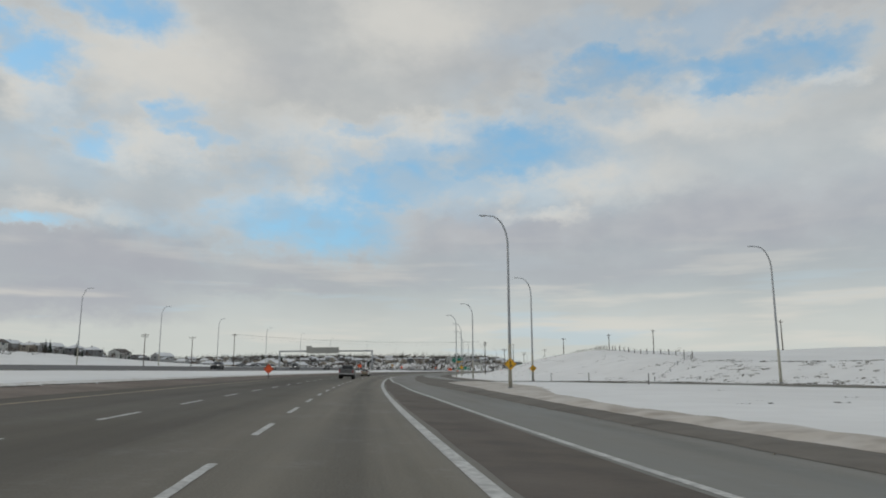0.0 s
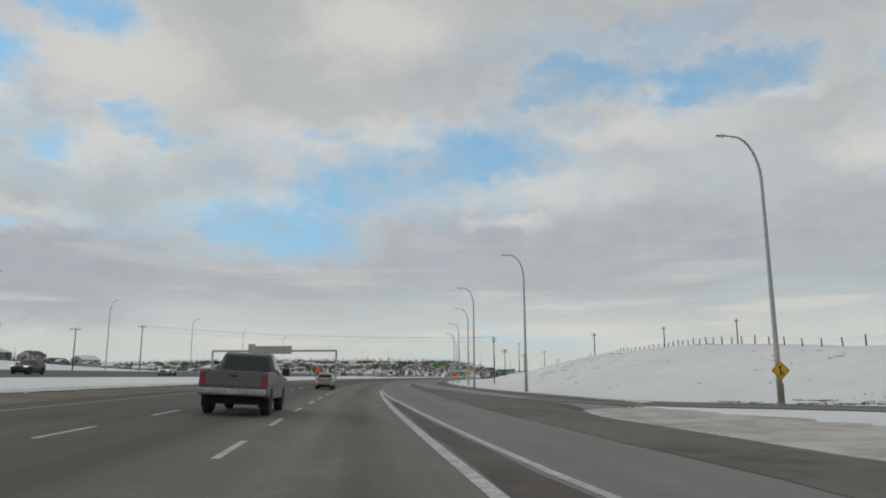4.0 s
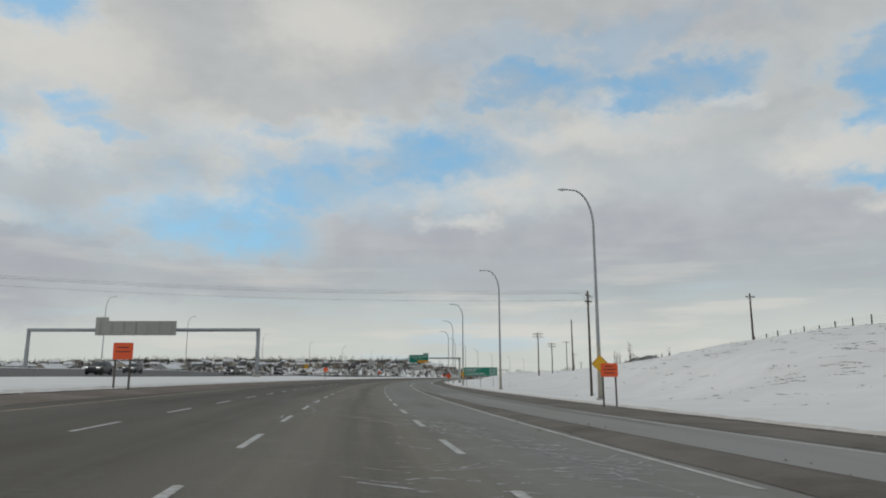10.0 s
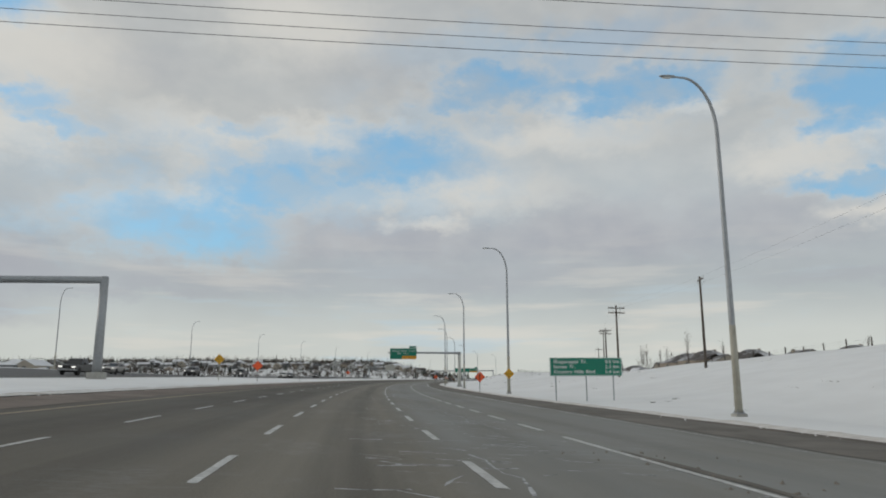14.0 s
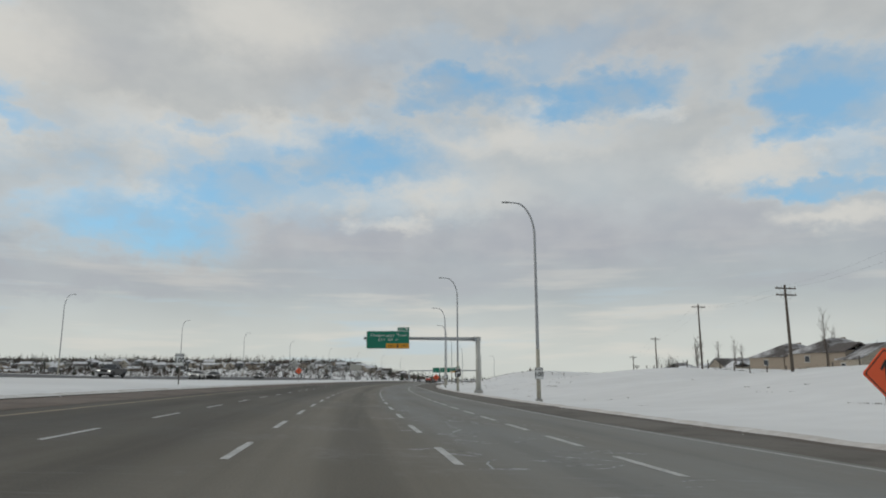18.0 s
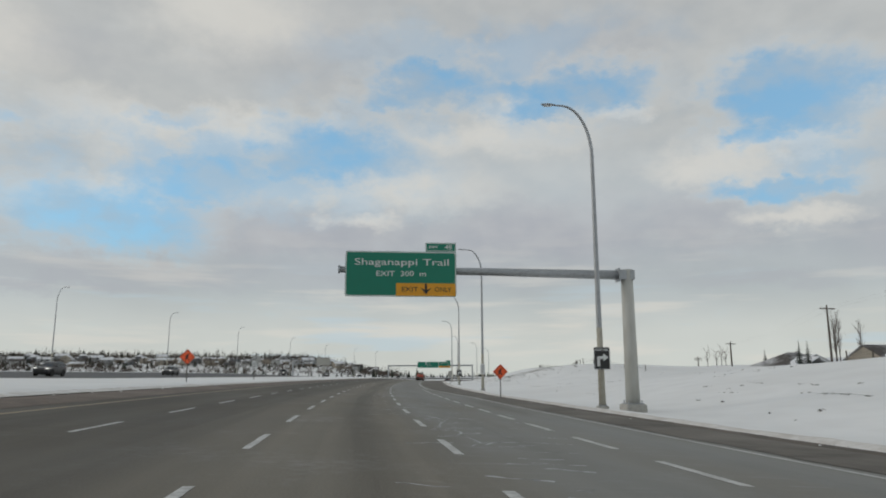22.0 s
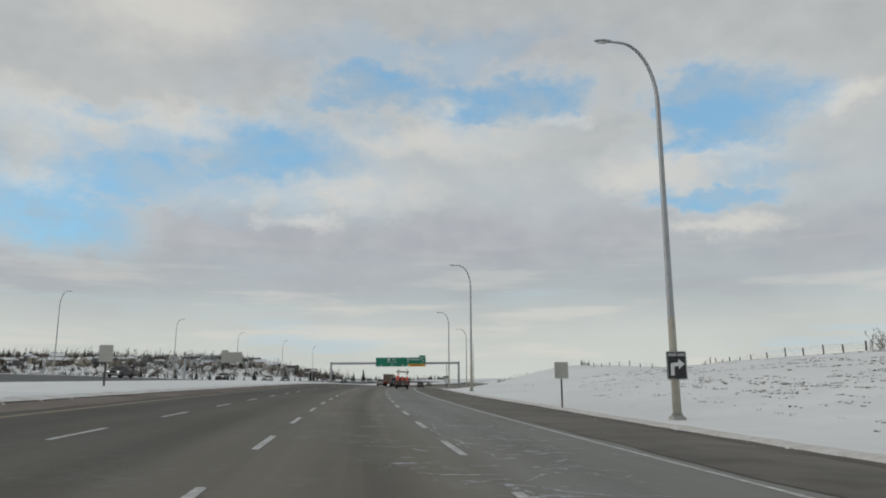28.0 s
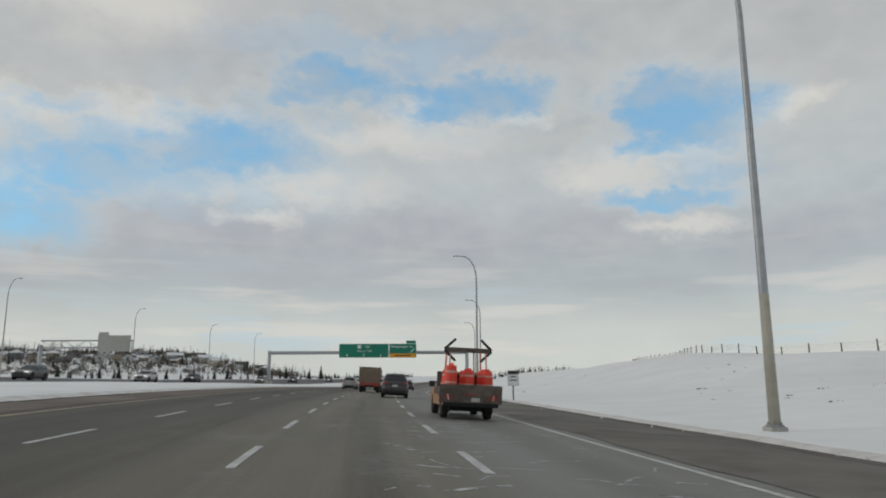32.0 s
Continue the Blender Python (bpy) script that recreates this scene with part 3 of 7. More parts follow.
def box_bm(size, centre=(0, 0, 0), bevel=0.0, bm=None, m=None):
    bm = bm or bmesh.new()
    mm = Matrix.Translation(centre) @ Matrix.Diagonal((*size, 1))
    r = bmesh.ops.create_cube(bm, size=1.0, matrix=(m @ mm) if m is not None else mm)
    if bevel:
        edges = list({e for v in r["verts"] for e in v.link_edges})
        bmesh.ops.bevel(bm, geom=edges, offset=bevel, segments=2, affect="EDGES", profile=0.7)
    return bm


def tube_bm(points, radii, sides=10, bm=None, caps=True):
    """A tube through points, with a radius at each."""
    bm = bm or bmesh.new()
    pts = [Vector(p) for p in points]
    rings, side = [], None
    for i, p in enumerate(pts):
        d = (pts[min(i + 1, len(pts) - 1)] - pts[max(i - 1, 0)]).normalized()
        if side is None:
            side = d.orthogonal().normalized()
        side = (side - d * side.dot(d)).normalized()
        other = d.cross(side)
        r = radii[i] if isinstance(radii, (list, tuple)) else radii
        rings.append([bm.verts.new(p + (side * math.cos(a) + other * math.sin(a)) * r) for a in (2 * math.pi * k / sides for k in range(sides))])
    for a, b in zip(rings, rings[1:]):
        for k in range(sides):
            bm.faces.new((a[k], a[(k + 1) % sides], b[(k + 1) % sides], b[k]))
    if caps:
        bm.faces.new(rings[0][::-1]), bm.faces.new(rings[-1])
    return bm


def slab_bm(outline, thick, bm=None):
    """A polygon in x and z that faces -y, thick along +y."""
    bm = bm or bmesh.new()
    f = [bm.verts.new((x, 0, z)) for x, z in outline]
    b = [bm.verts.new((x, thick, z)) for x, z in outline]
    bm.faces.new(f), bm.faces.new(b[::-1])
    n = len(f)
    for i in range(n):
        bm.faces.new((f[(i + 1) % n], f[i], b[i], b[(i + 1) % n]))
    bmesh.ops.recalc_face_normals(bm, faces=bm.faces)
    return bm


def rounded(w, h, r, n=4):
    pts = []
    for cx, cz, a0 in ((w / 2 - r, h / 2 - r, 0), (-w / 2 + r, h / 2 - r, 90), (-w / 2 + r, -h / 2 + r, 180), (w / 2 - r, -h / 2 + r, 270)):
        pts += [(cx + r * math.cos(radians(a0 + 90 * k / n)), cz + r * math.sin(radians(a0 + 90 * k / n))) for k in range(n + 1)]
    return pts


def diamond(half, r=0.06):
    return [((x + z) * 0.7071, (z - x) * 0.7071) for x, z in rounded(half * 1.4142, half * 1.4142, r)]


def text_mesh(words, height, mat, bold=0.0):
    cu = bpy.data.curves.new("words", "FONT")
    cu.body, cu.size, cu.align_x, cu.align_y, cu.extrude, cu.offset = words, height * 1.38, "CENTER", "CENTER", 0.002, bold
    cu.resolution_u = 3
    ob = bpy.data.objects.new("words", cu)
    scene.collection.objects.link(ob)
    bpy.context.view_layer.update()
    me = bpy.data.meshes.new_from_object(ob.evaluated_get(bpy.context.evaluated_depsgraph_get()))
    bpy.data.objects.remove(ob)
    me.materials.clear()
    me.materials.append(mat)
    return me


def lettering(parent, words, x, z, height, mat, bold=0.0, y=-0.008, name="lettering", width=None):
    if " " in words:
        bits = [text_mesh(w, height, mat, bold) for w in words.split()]
        spans = [(min(v.co.x for v in me.vertices), max(v.co.x for v in me.vertices)) for me in bits]
        gap = height * (0.55 if "  " not in words else 0.9)
        total = sum(b - a for a, b in spans) + gap * (len(bits) - 1)
        sx = width / total if width else 1.0
        left = -total / 2
        for me, (a, b) in zip(bits, spans):
            ob = new(name, me)
            ob.parent = parent
            ob.matrix_basis = Matrix.Translation((x + (left - a) * sx, y, z)) @ pose(0, 0, 0, 90) @ Matrix.Diagonal((sx, 1, 1, 1))
            left += b - a + gap
        return None
    me = text_mesh(words, height, mat, bold)
    sx = 1.0
    if width:
        xs = [v.co.x for v in me.vertices]
        sx = width / (max(xs) - min(xs))
    ob = new(name, me)
    ob.parent = parent
    ob.matrix_basis = Matrix.Translation((x, y, z)) @ pose(0, 0, 0, 90) @ Matrix.Diagonal((sx, 1, 1, 1))
    return ob


def facing(s, lat, z, turn=0.0):
    """A pose whose -y looks back along the road."""
    p = at(s, lat, z)
    return pose(p.x, p.y, p.z, 0, 0, math.degrees(heading(s)) + turn)


# ---- ground ----
def build_ground():
    ss = [-3000, -1200, -500, -250, -160] + list(np.arange(-100, 905, 6.0)) + [930, 960, 1000, 1050, 1100, 1160, 1230, 1310, 1400, 1500, 1700, 2000, 2500, 3200, 4200]
    right = [0, 0.12, 0.4, 0.8, 1.5, 3, 5, 8, 11, 14, 17, 20, 23, 26, 29, 32, 35, 38, 41, 44, 47, 50, 54, 58, 64, 72, 84, 100, 125, 160, 220, 320, 500, 800]
    left = [0, 0.15, 0.5, 1.0, 2.0, 4.0, 7.0, 10.0]
    beyond = [26.9, 27.6, 28.3, 44, 59.8, 60.6, 61.4, 62.5, 65, 69, 75, 82, 90, 100, 112, 126, 142, 160, 180, 205, 235, 270, 310, 360, 420, 500, 600, 750, 1000, 1400, 2000, 3000]
    verts, faces = [], []
    width = None
    for s in ss:
        e, m = edge_right(s), edge_left(s)
        lats = [e - k for k in reversed(right)] + [e + 0.02, (e + m) / 2, m - 0.02] + [m + k for k in left] + beyond
        width = len(lats)
        for lat in lats:
            verts.append(at(s, lat, terrain(s, lat)))
    for i in range(len(ss) - 1):
        for j in range(width - 1):
            a = i * width + j
            faces.append((a, a + width, a + width + 1, a + 1))
    me = bpy.data.meshes.new("ground")
    me.from_pydata([tuple(v) for v in verts], [], faces)
    me.materials.append(SNOW)
    me.polygons.foreach_set("use_smooth", [True] * len(me.polygons))
    me.update()
    if me.polygons[len(me.polygons) // 2].normal.z < 0:
        me.flip_normals()
    tagged(new("ground", me), "old wind-packed snow over verges, banks and fields", "ground", kind="structure")


def strip(name, s0, s1, left_of, right_of, up, mat, label, category, columns=1, step=4.0, ragged=0.0, kind="structure", parent=None, thick=0.0, crown=0.0, z_of=None):
    """A band along the road between two lateral lines, laid up metres over the road's plane."""
    ss = list(np.arange(s0, s1, step)) + [s1]
    cols = columns + 1
    verts, faces, uvs = [], [], []
    for s in ss:
        a, b = left_of(s), right_of(s)
        if ragged:
            a += ragged * noise.noise((s * 0.35, 1.3, a * 0.1)) + 0.5 * ragged * noise.noise((s * 1.3, 5.3, 0))
            b += ragged * noise.noise((s * 0.31, 8.1, b * 0.1)) + 0.5 * ragged * noise.noise((s * 1.1, 9.3, 0))
        for j in range(cols):
            f = j / columns
            lat = a + (b - a) * f
            z = plane(s, lat) + up + crown * min(1.0, abs(b - a) / 2.2) * math.sin(math.pi * f) * (1 + 0.5 * noise.noise((s * 0.6, lat * 0.8, 2.0)))
            verts.append(tuple(at(s, lat, z)))
            uvs.append((lat, s))
    n = len(ss)
    for i in range(n - 1):
        for j in range(columns):
            k = i * cols + j
            faces.append((k, k + 1, k + cols + 1, k + cols))
    me = bpy.data.meshes.new(name)
    me.from_pydata(verts, [], faces)
    uv = me.uv_layers.new(name="lanes")
    for lp in me.loops:
        uv.data[lp.index].uv = uvs[lp.vertex_index]
    me.materials.append(mat)
    me.update()
    if me.polygons[0].normal.z < 0:
        me.flip_normals()
    ob = new(name, me)
    if parent:
        ob.parent = parent
    return tagged(ob, label, category, kind=kind)


build_ground()
strip("road", -90, 1100, lambda s: edge_left(s) + 0.3, lambda s: edge_right(s) - 0.3, 0.0, ASPHALT, "grey salt-stained asphalt carriageway of a curving freeway", "road", columns=14)
strip("road_opposite", -90, 1100, lambda s: 60.3, lambda s: 28.2, 0.0, OPPOSITE, "grey asphalt of the opposite carriageway", "road", columns=8, step=8)

# ---- markings, shoulders, islands ----
LINE_L2 = 5.42


def line_left(s):
    return knots(s, (0, 1.76), (40, 1.94), (125, 2.02), (170, 1.94), (241, 1.82), (317, 1.93), (350, 1.86), (415, 1.79), (455, 1.75), (540, 1.67), (576, 1.72))


def line_right(s):
    return knots(s, (140, -2.05), (241, -2.0), (317, -1.81), (350, -1.83), (415, -1.92), (455, -1.92), (505, -2.04), (541, -2.05), (575, -1.9), (590, -1.8))


def band(name, s0, s1, centre, width, mat, label, up=0.006, step=4.0, ragged=0.0):
    return strip(name, s0, s1, lambda s: centre(s) + width / 2, lambda s: centre(s) - width / 2, up, mat, label, "road marking", step=step, ragged=ragged)


def dash_mesh(length, width, seed):
    r = random.Random(seed)
    bm = bmesh.new()
    n = 10
    rows = []
    for i in range(n + 1):
        y = -length / 2 + length * i / n
        rows.append([bm.verts.new((x + r.uniform(-0.006, 0.006), y + (r.uniform(-0.05, 0.05) if i in (0, n) else 0), 0)) for x in (-width / 2, 0, width / 2)])
    for a, b in zip(rows, rows[1:]):
        for j in range(2):
            bm.faces.new((a[j], a[j + 1], b[j + 1], b[j]))
    return mesh_of("dash", bm, PAINT)


def lay_dashes(name, places, length, width, label):
    root = tagged(new(name), label, "road marking", kind="structure")
    kinds = [dash_mesh(length, width, k) for k in range(4)]
    for i, (s, lat) in enumerate(places):
        ob = new("dash", kinds[i % 4])
        ob.parent = root
        p = on_road(s, lat, 0.006)
        tilt = math.degrees(math.atan(SUPER))
        grade = math.degrees(math.atan((dip(s + 2) - dip(s - 2)) / 4))
        ob.matrix_basis = pose(p.x, p.y, p.z, 0, 0, math.degrees(heading(s))) @ pose(0, 0, 0, grade, tilt, 0)
    return root


def after(length):
    """The station that many true metres along the road."""
    return float(np.interp(length, _len, _cs))


marks = [after(30.3 + 7.19 * (n + knots(n, (0, -0.05), (14, 0.1), (20, -0.05), (30, 0.03), (40, 0.14), (45, 0.07), (54, -0.03), (59, -0.1), (67, 0.05), (72, 0.1), (77, 0.03)))) for n in range(-13, 98)]
lay_dashes("lane_line_middle", [(s, line_left(s)) for s in marks], 3.0, 0.135, "worn white dashed lane line")
lay_dashes("lane_line_left", [(s + knots(s, (350, 2.0), (450, 1.6), (505, 0.4), (540, 1.0), (578, 2.1)), LINE_L2 - 0.0006 * max(0, s - 300)) for s in marks], 3.0, 0.12, "worn white dashed lane line")
lay_dashes("lane_line_right", [(s + 0.3, line_right(s)) for s in marks if s > 140], 3.0, 0.17, "worn white dashed lane line")
lay_dashes("lane_line_exit", [(s, knots(s, (262, -5.72), (285, -5.68), (312, -5.33), (350, -5.5), (420, -5.7), (465, -5.55)))
                              for s in (after(273.2 + 5.35 * (n + knots(n, (0, 0.0), (2, 0.13), (8, 0.16), (15, 0.11), (27, -0.08), (29, -0.17), (34, 0.02)))) for n in range(-1, 38))],
           3.0, 0.20, "worn white short-dashed lane line of the exit lane")


def gore_right(s):
    return knots(s, (-90, -7.5), (0, -4.85), (10, -4.6), (37, -4.25), (50, -3.85), (74, -3.55), (83, -3.05), (95, -2.8), (108, -2.58), (115, -2.32), (128, -2.08), (141, -1.95))


def solid_right(s):
    return knots(s, (143, -15.2), (170, -13.9), (199, -12.3), (218, -11.6), (245, -11.5), (262, -11.3), (283, -11.2), (330, -10.6), (350, -9.6), (420, -8.7), (442, -8.3), (468, -6.3), (505, -6.1), (540, -5.9), (575, -5.55), (600, -5.3), (1100, -5.3))


band("edge_line_gore_left", -90, 141, lambda s: knots(s, (-90, -1.68), (0, -1.68), (58, -1.66), (72, -1.75), (118, -1.78), (141, -1.8)), 0.25, PAINT, "worn white solid line along a merge gore")
band("edge_line_gore_right", -90, 140, gore_right, 0.21, PAINT, "worn white solid line along a merge gore")
band("edge_line_right", 184, 264, lambda s: knots(s, (184, -5.8), (192, -5.77), (264, -5.7)), 0.16, PAINT, "worn white solid edge line")
band("edge_line_exit", 150, 1000, solid_right, 0.15, PAINT, "worn white solid edge line")
band("edge_line_median", -90, 1000, lambda s: knots(s, (0, 9.15), (230, 8.95), (360, 8.55), (570, 8.25), (1000, 8.2)), 0.22, YELLOW_LINE, "faded yellow median edge line", ragged=0.03)
band("edge_line_opposite", -90, 1000, lambda s: 31.0, 0.2, YELLOW_LINE, "faded yellow median edge line", step=10)

strip("shoulder_median", -90, 1100, lambda s: edge_left(s) + 0.25, lambda s: knots(s, (0, 10.4), (230, 9.9), (570, 8.75), (1100, 8.7)), 0.010, GRAVEL,
      "brown sanded gravel shoulder beside the median", "shoulder", columns=4, ragged=0.25, step=2.0, crown=0.02)
strip("shoulder_gore", -90, 112, lambda s: knots(s, (-90, -1.95), (0, -1.95), (66, -1.95), (112, -2.0)), lambda s: gore_right(s) + 0.25, 0.004, DARK_DIRT,
      "dark dirt swept into the painted gore", "shoulder", columns=3, ragged=0.12, step=2.0)


def isle_near(s):
    return knots(s, (-90, -9.6), (10, -8.9), (45, -8.4), (65, -7.6), (78, -6.9), (108, -6.5), (140, -6.75), (153, -6.5), (170, -6.35), (195, -6.05), (262, -5.85))


def isle_far(s):
    return knots(s, (-90, -12.2), (14, -11.7), (30, -10.9), (46, -11.6), (60, -11.6), (73, -12.1), (86, -11.7), (102, -11.5), (116, -14.2), (126, -13.6), (140, -12.0), (156, -9.8), (175, -8.8), (195, -7.8), (215, -7.0), (235, -6.7), (252, -6.3), (262, -6.0))


strip("road_slip", 112, 250, lambda s: isle_far(s) + 0.4, lambda s: knots(s, (112, -17.0), (122, -18.6), (143, -15.5), (170, -14.2), (199, -12.6), (218, -11.9), (250, -11.8)), 0.005, DRY_ASPHALT, "pale dry salted asphalt of the slip lane", "road", columns=5, ragged=0.05, step=2.0)
strip("shoulder_island", -90, 262, isle_near, isle_far, 0.010, SHOULDER, "grey-brown dirt and gravel between the ramp lanes", "shoulder", columns=6, ragged=0.14, step=1.0, crown=0.15)
strip("island_crest", 108, 250, lambda s: isle_far(s) + 0.16 * abs(isle_near(s) - isle_far(s)), lambda s: isle_far(s) - 0.05, 0.06, DARK_DIRT, "dark grit along the far side of the island", "gravel", columns=4, ragged=0.1, step=1.0, crown=0.06)


def side_ramp():
    """The second ramp swings in from the right over the snow."""
    line = ((131, -17.4), (122, -19.6), (114, -23.5), (106, -28), (93, -35), (78, -44), (60, -54), (30, -68), (-20, -88), (-90, -120))
    verts, faces, uvs = [], [], []
    cells = []
    for (s0, l0), (s1, l1) in zip(line, line[1:]):
        for k in range(8):
            cells.append((s0 + (s1 - s0) * k / 8, l0 + (l1 - l0) * k / 8))
    for i, (s, lat) in enumerate(cells):
        p, q = cells[max(0, i - 1)], cells[min(len(cells) - 1, i + 1)]
        d = Vector((q[0] - p[0], q[1] - p[1])).normalized()
        for j in range(5):
            o = (j - 2) * 1.9
            ss, ll = s - d.y * o, lat + d.x * o
            verts.append(tuple(at(ss, ll, max(terrain(ss, ll), plane(ss, ll)) + 0.05)))
            uvs.append((o, i * 1.5))
    for i in range(len(cells) - 1):
        for j in range(4):
            k = i * 5 + j
            faces.append((k, k + 1, k + 6, k + 5))
    me = bpy.data.meshes.new("road_ramp")
    me.from_pydata(verts, [], faces)
    uv = me.uv_layers.new(name="lanes")
    for lp in me.loops:
        uv.data[lp.index].uv = uvs[lp.vertex_index]
    me.materials.append(ASPHALT)
    me.update()
    if me.polygons[0].normal.z < 0:
        me.flip_normals()
    tagged(new("road_ramp", me), "narrow asphalt ramp curving in through snow", "road", kind="structure")


side_ramp()
strip("snow_windrow", -90, 108, lambda s: isle_far(s) + 0.35, lambda s: isle_far(s) - knots(s, (-90, 2.9), (34, 2.7), (52, 4.0), (74, 11.0), (98, 12.0), (108, 6.0)), 0.03, SANDY_SNOW, "dirty ploughed snow ridge along the ramp", "snow", columns=8, ragged=0.35, step=0.8, crown=0.20)


def verge_in(s):
    return solid_right(s) - 0.45


strip("shoulder_right", 126, 1000, verge_in, lambda s: edge_right(s) - 0.25, 0.012, SHOULDER, "grey-brown sanded gravel shoulder with ploughed dirt", "shoulder", columns=8, ragged=0.22, step=1.0, crown=0.05)
strip("gravel_windrow", 126, 1000, lambda s: edge_right(s) + 0.95, lambda s: edge_right(s) - 0.1, 0.03, DARK_DIRT, "dark grit heaped along the shoulder by ploughs", "gravel", columns=6, ragged=0.14, step=0.8, crown=0.10)
strip("snow_lip_right", 120, 1000, lambda s: edge_right(s) + 0.25, lambda s: edge_right(s) - 0.9, 0.05, LIP_SNOW, "dirty snow lip left by ploughs along the shoulder", "snow", columns=6, ragged=0.16, step=0.7, crown=0.20)
strip("snow_lip_median", -90, 1000, lambda s: edge_left(s) + 2.4, lambda s: edge_left(s) - 0.3, 0.05, DIRTY_SNOW, "dirty snow lip along the median shoulder", "snow", columns=4, ragged=0.2, step=1.0, crown=0.10)

# ---- street lamps ----

def street_lamp(m, label, group):
    root = thing("street_lamp", m, label, "street lamp", group)
    bm = bmesh.new()
    prof = [(0, 0.0, 0.17), (0, 4, 0.155), (0, 9, 0.13), (0, 14.3, 0.105)]
    arc = [(-1.7 * (1 - math.cos(radians(a))), 14.3 + 3.0 * math.sin(radians(a))) for a in range(8, 91, 8)]
    pts = [(x, 0, z) for x, z, _ in prof] + [(x, 0, z) for x, z in arc] + [(-2.0, 0, 17.32), (-2.3, 0, 17.33)]
    rad = [r for _, _, r in prof] + [0.10 - 0.045 * i / len(arc) for i in range(len(arc))] + [0.05, 0.045]
    part("pole", tube_bm(pts, rad, 12, bm), GALV, root, smooth_shade=True)
    part("base_sleeve", tube_bm([(0, 0, 0.22), (0, 0, 2.6), (0, 0, 4.4)], [0.19, 0.17, 0.158], 12), STAINED, root, "salt-stained lower pole", smooth_shade=True)
    bm = box_bm((0.55, 0.55, 0.25), (0, 0, 0.03), 0.03)
    part("footing", bm, CONCRETE, root)
    bm = box_bm((0.42, 0.42, 0.05), (0, 0, 0.19), 0.008)
    for x in (-0.15, 0.15):
        for y in (-0.15, 0.15):
            tube_bm([(x, y, 0.2), (x, y, 0.30)], 0.022, 6, bm)
    part("base_plate", bm, GALV, root)
    bm = bmesh.new()
    ring = [(-0.42, 0.03, 0.02), (-0.36, 0.13, 0.05), (0.0, 0.17, 0.075), (0.30, 0.11, 0.06), (0.42, 0.045, 0.04)]
    rows = []
    for x, w, h in ring:
        rows.append([bm.verts.new((-2.5 - x, w * math.cos(a), 17.34 + h * math.sin(a))) for a in (2 * math.pi * k / 10 for k in range(10))])
    for a, b in zip(rows, rows[1:]):
        for k in range(10):
            bm.faces.new((a[k], a[(k + 1) % 10], b[(k + 1) % 10], b[k]))
    bm.faces.new(rows[0]), bm.faces.new(rows[-1][::-1])
    bmesh.ops.recalc_face_normals(bm, faces=bm.faces)
    head = part("luminaire", bm, GALV, root, "grey cobra-head luminaire", smooth_shade=True)
    part("lens", box_bm((0.44, 0.2, 0.03), (-2.53, 0, 17.265), 0.01), WHITE, head)
    return root


RIGHT_LAMPS = ((65.0, -14.15), (111.2, -26.0), (155.9, -19.8), (190.4, -17.1), (231.5, -19.1), (280.1, -18.3), (331.3, -16.25), (377.1, -15.25), (423.4, -13.05),
               (470.0, -13.0), (520.8, -13.7), (585.5, -13.1), (650.5, -11.5), (697.0, -15.0), (748.0, -15.0), (80.3, -51.0))
LEFT_LAMPS = (55, 100, 146.5, 190, 238, 293, 342, 391, 460, 523, 576, 627, 681, 727, 775, 820)


def ground_at(s, lat):
    return plane(s, lat) if edge_right(s) < lat < edge_left(s) else terrain(s, lat)


first = None
for s, lat in RIGHT_LAMPS:
    z = ground_at(s, lat) - 0.02
    m = facing(s, lat, z)
    if first is None:
        first = street_lamp(m, "tall galvanised davit street lamp on a snowy verge", "street lamps along the freeway")
    else:
        copy_thing(first, m)
for s in LEFT_LAMPS:
    copy_thing(first, facing(s, 65.7, terrain(s, 65.7) - 0.02, 180.0) @ Matrix.Diagonal((0.78, 0.78, 1, 1)))


# ---- signs ----
def panel(parent, name, outline, mat, label="", y=0.0, thick=0.02, border=None, x=0.0, z=0.0):
    ob = part(name, slab_bm(outline, thick), mat, parent, label, Matrix.Translation((x, y, z)))
    if border:
        bmat, inset, width = border
        cx = [p[0] for p in outline]
        cz = [p[1] for p in outline]
        hw, hh = (max(cx) - min(cx)) / 2, (max(cz) - min(cz)) / 2
        mx, mz = (max(cx) + min(cx)) / 2, (max(cz) + min(cz)) / 2
        outer = [(mx + (px - mx) * (1 - inset / hw), mz + (pz - mz) * (1 - inset / hh)) for px, pz in outline]
        inner = [(mx + (px - mx) * (1 - (inset + width) / hw), mz + (pz - mz) * (1 - (inset + width) / hh)) for px, pz in outline]
        bm = bmesh.new()
        a = [bm.verts.new((px, 0, pz)) for px, pz in outer]
        b = [bm.verts.new((px, 0, pz)) for px, pz in inner]
        for i in range(len(a)):
            bm.faces.new((a[i], a[(i + 1) % len(a)], b[(i + 1) % len(a)], b[i]))
        part("border", bm, bmat, ob, "", Matrix.Translation((0, -0.004, 0)))
    return ob


def arrow_bm(points, width):
    """A flat bent bar in x and z."""
    bm = bmesh.new()
    for (x0, z0), (x1, z1) in zip(points, points[1:]):
        d = Vector((x1 - x0, z1 - z0)).normalized() * (width / 2)
        q = [(x0 - d.x * 0.6 - d.y, z0 - d.y * 0.6 + d.x), (x0 - d.x * 0.6 + d.y, z0 - d.y * 0.6 - d.x), (x1 + d.x * 0.6 + d.y, z1 + d.y * 0.6 - d.x), (x1 + d.x * 0.6 - d.y, z1 + d.y * 0.6 + d.x)]
        slab_bm(q, 0.004, bm)
    return bm


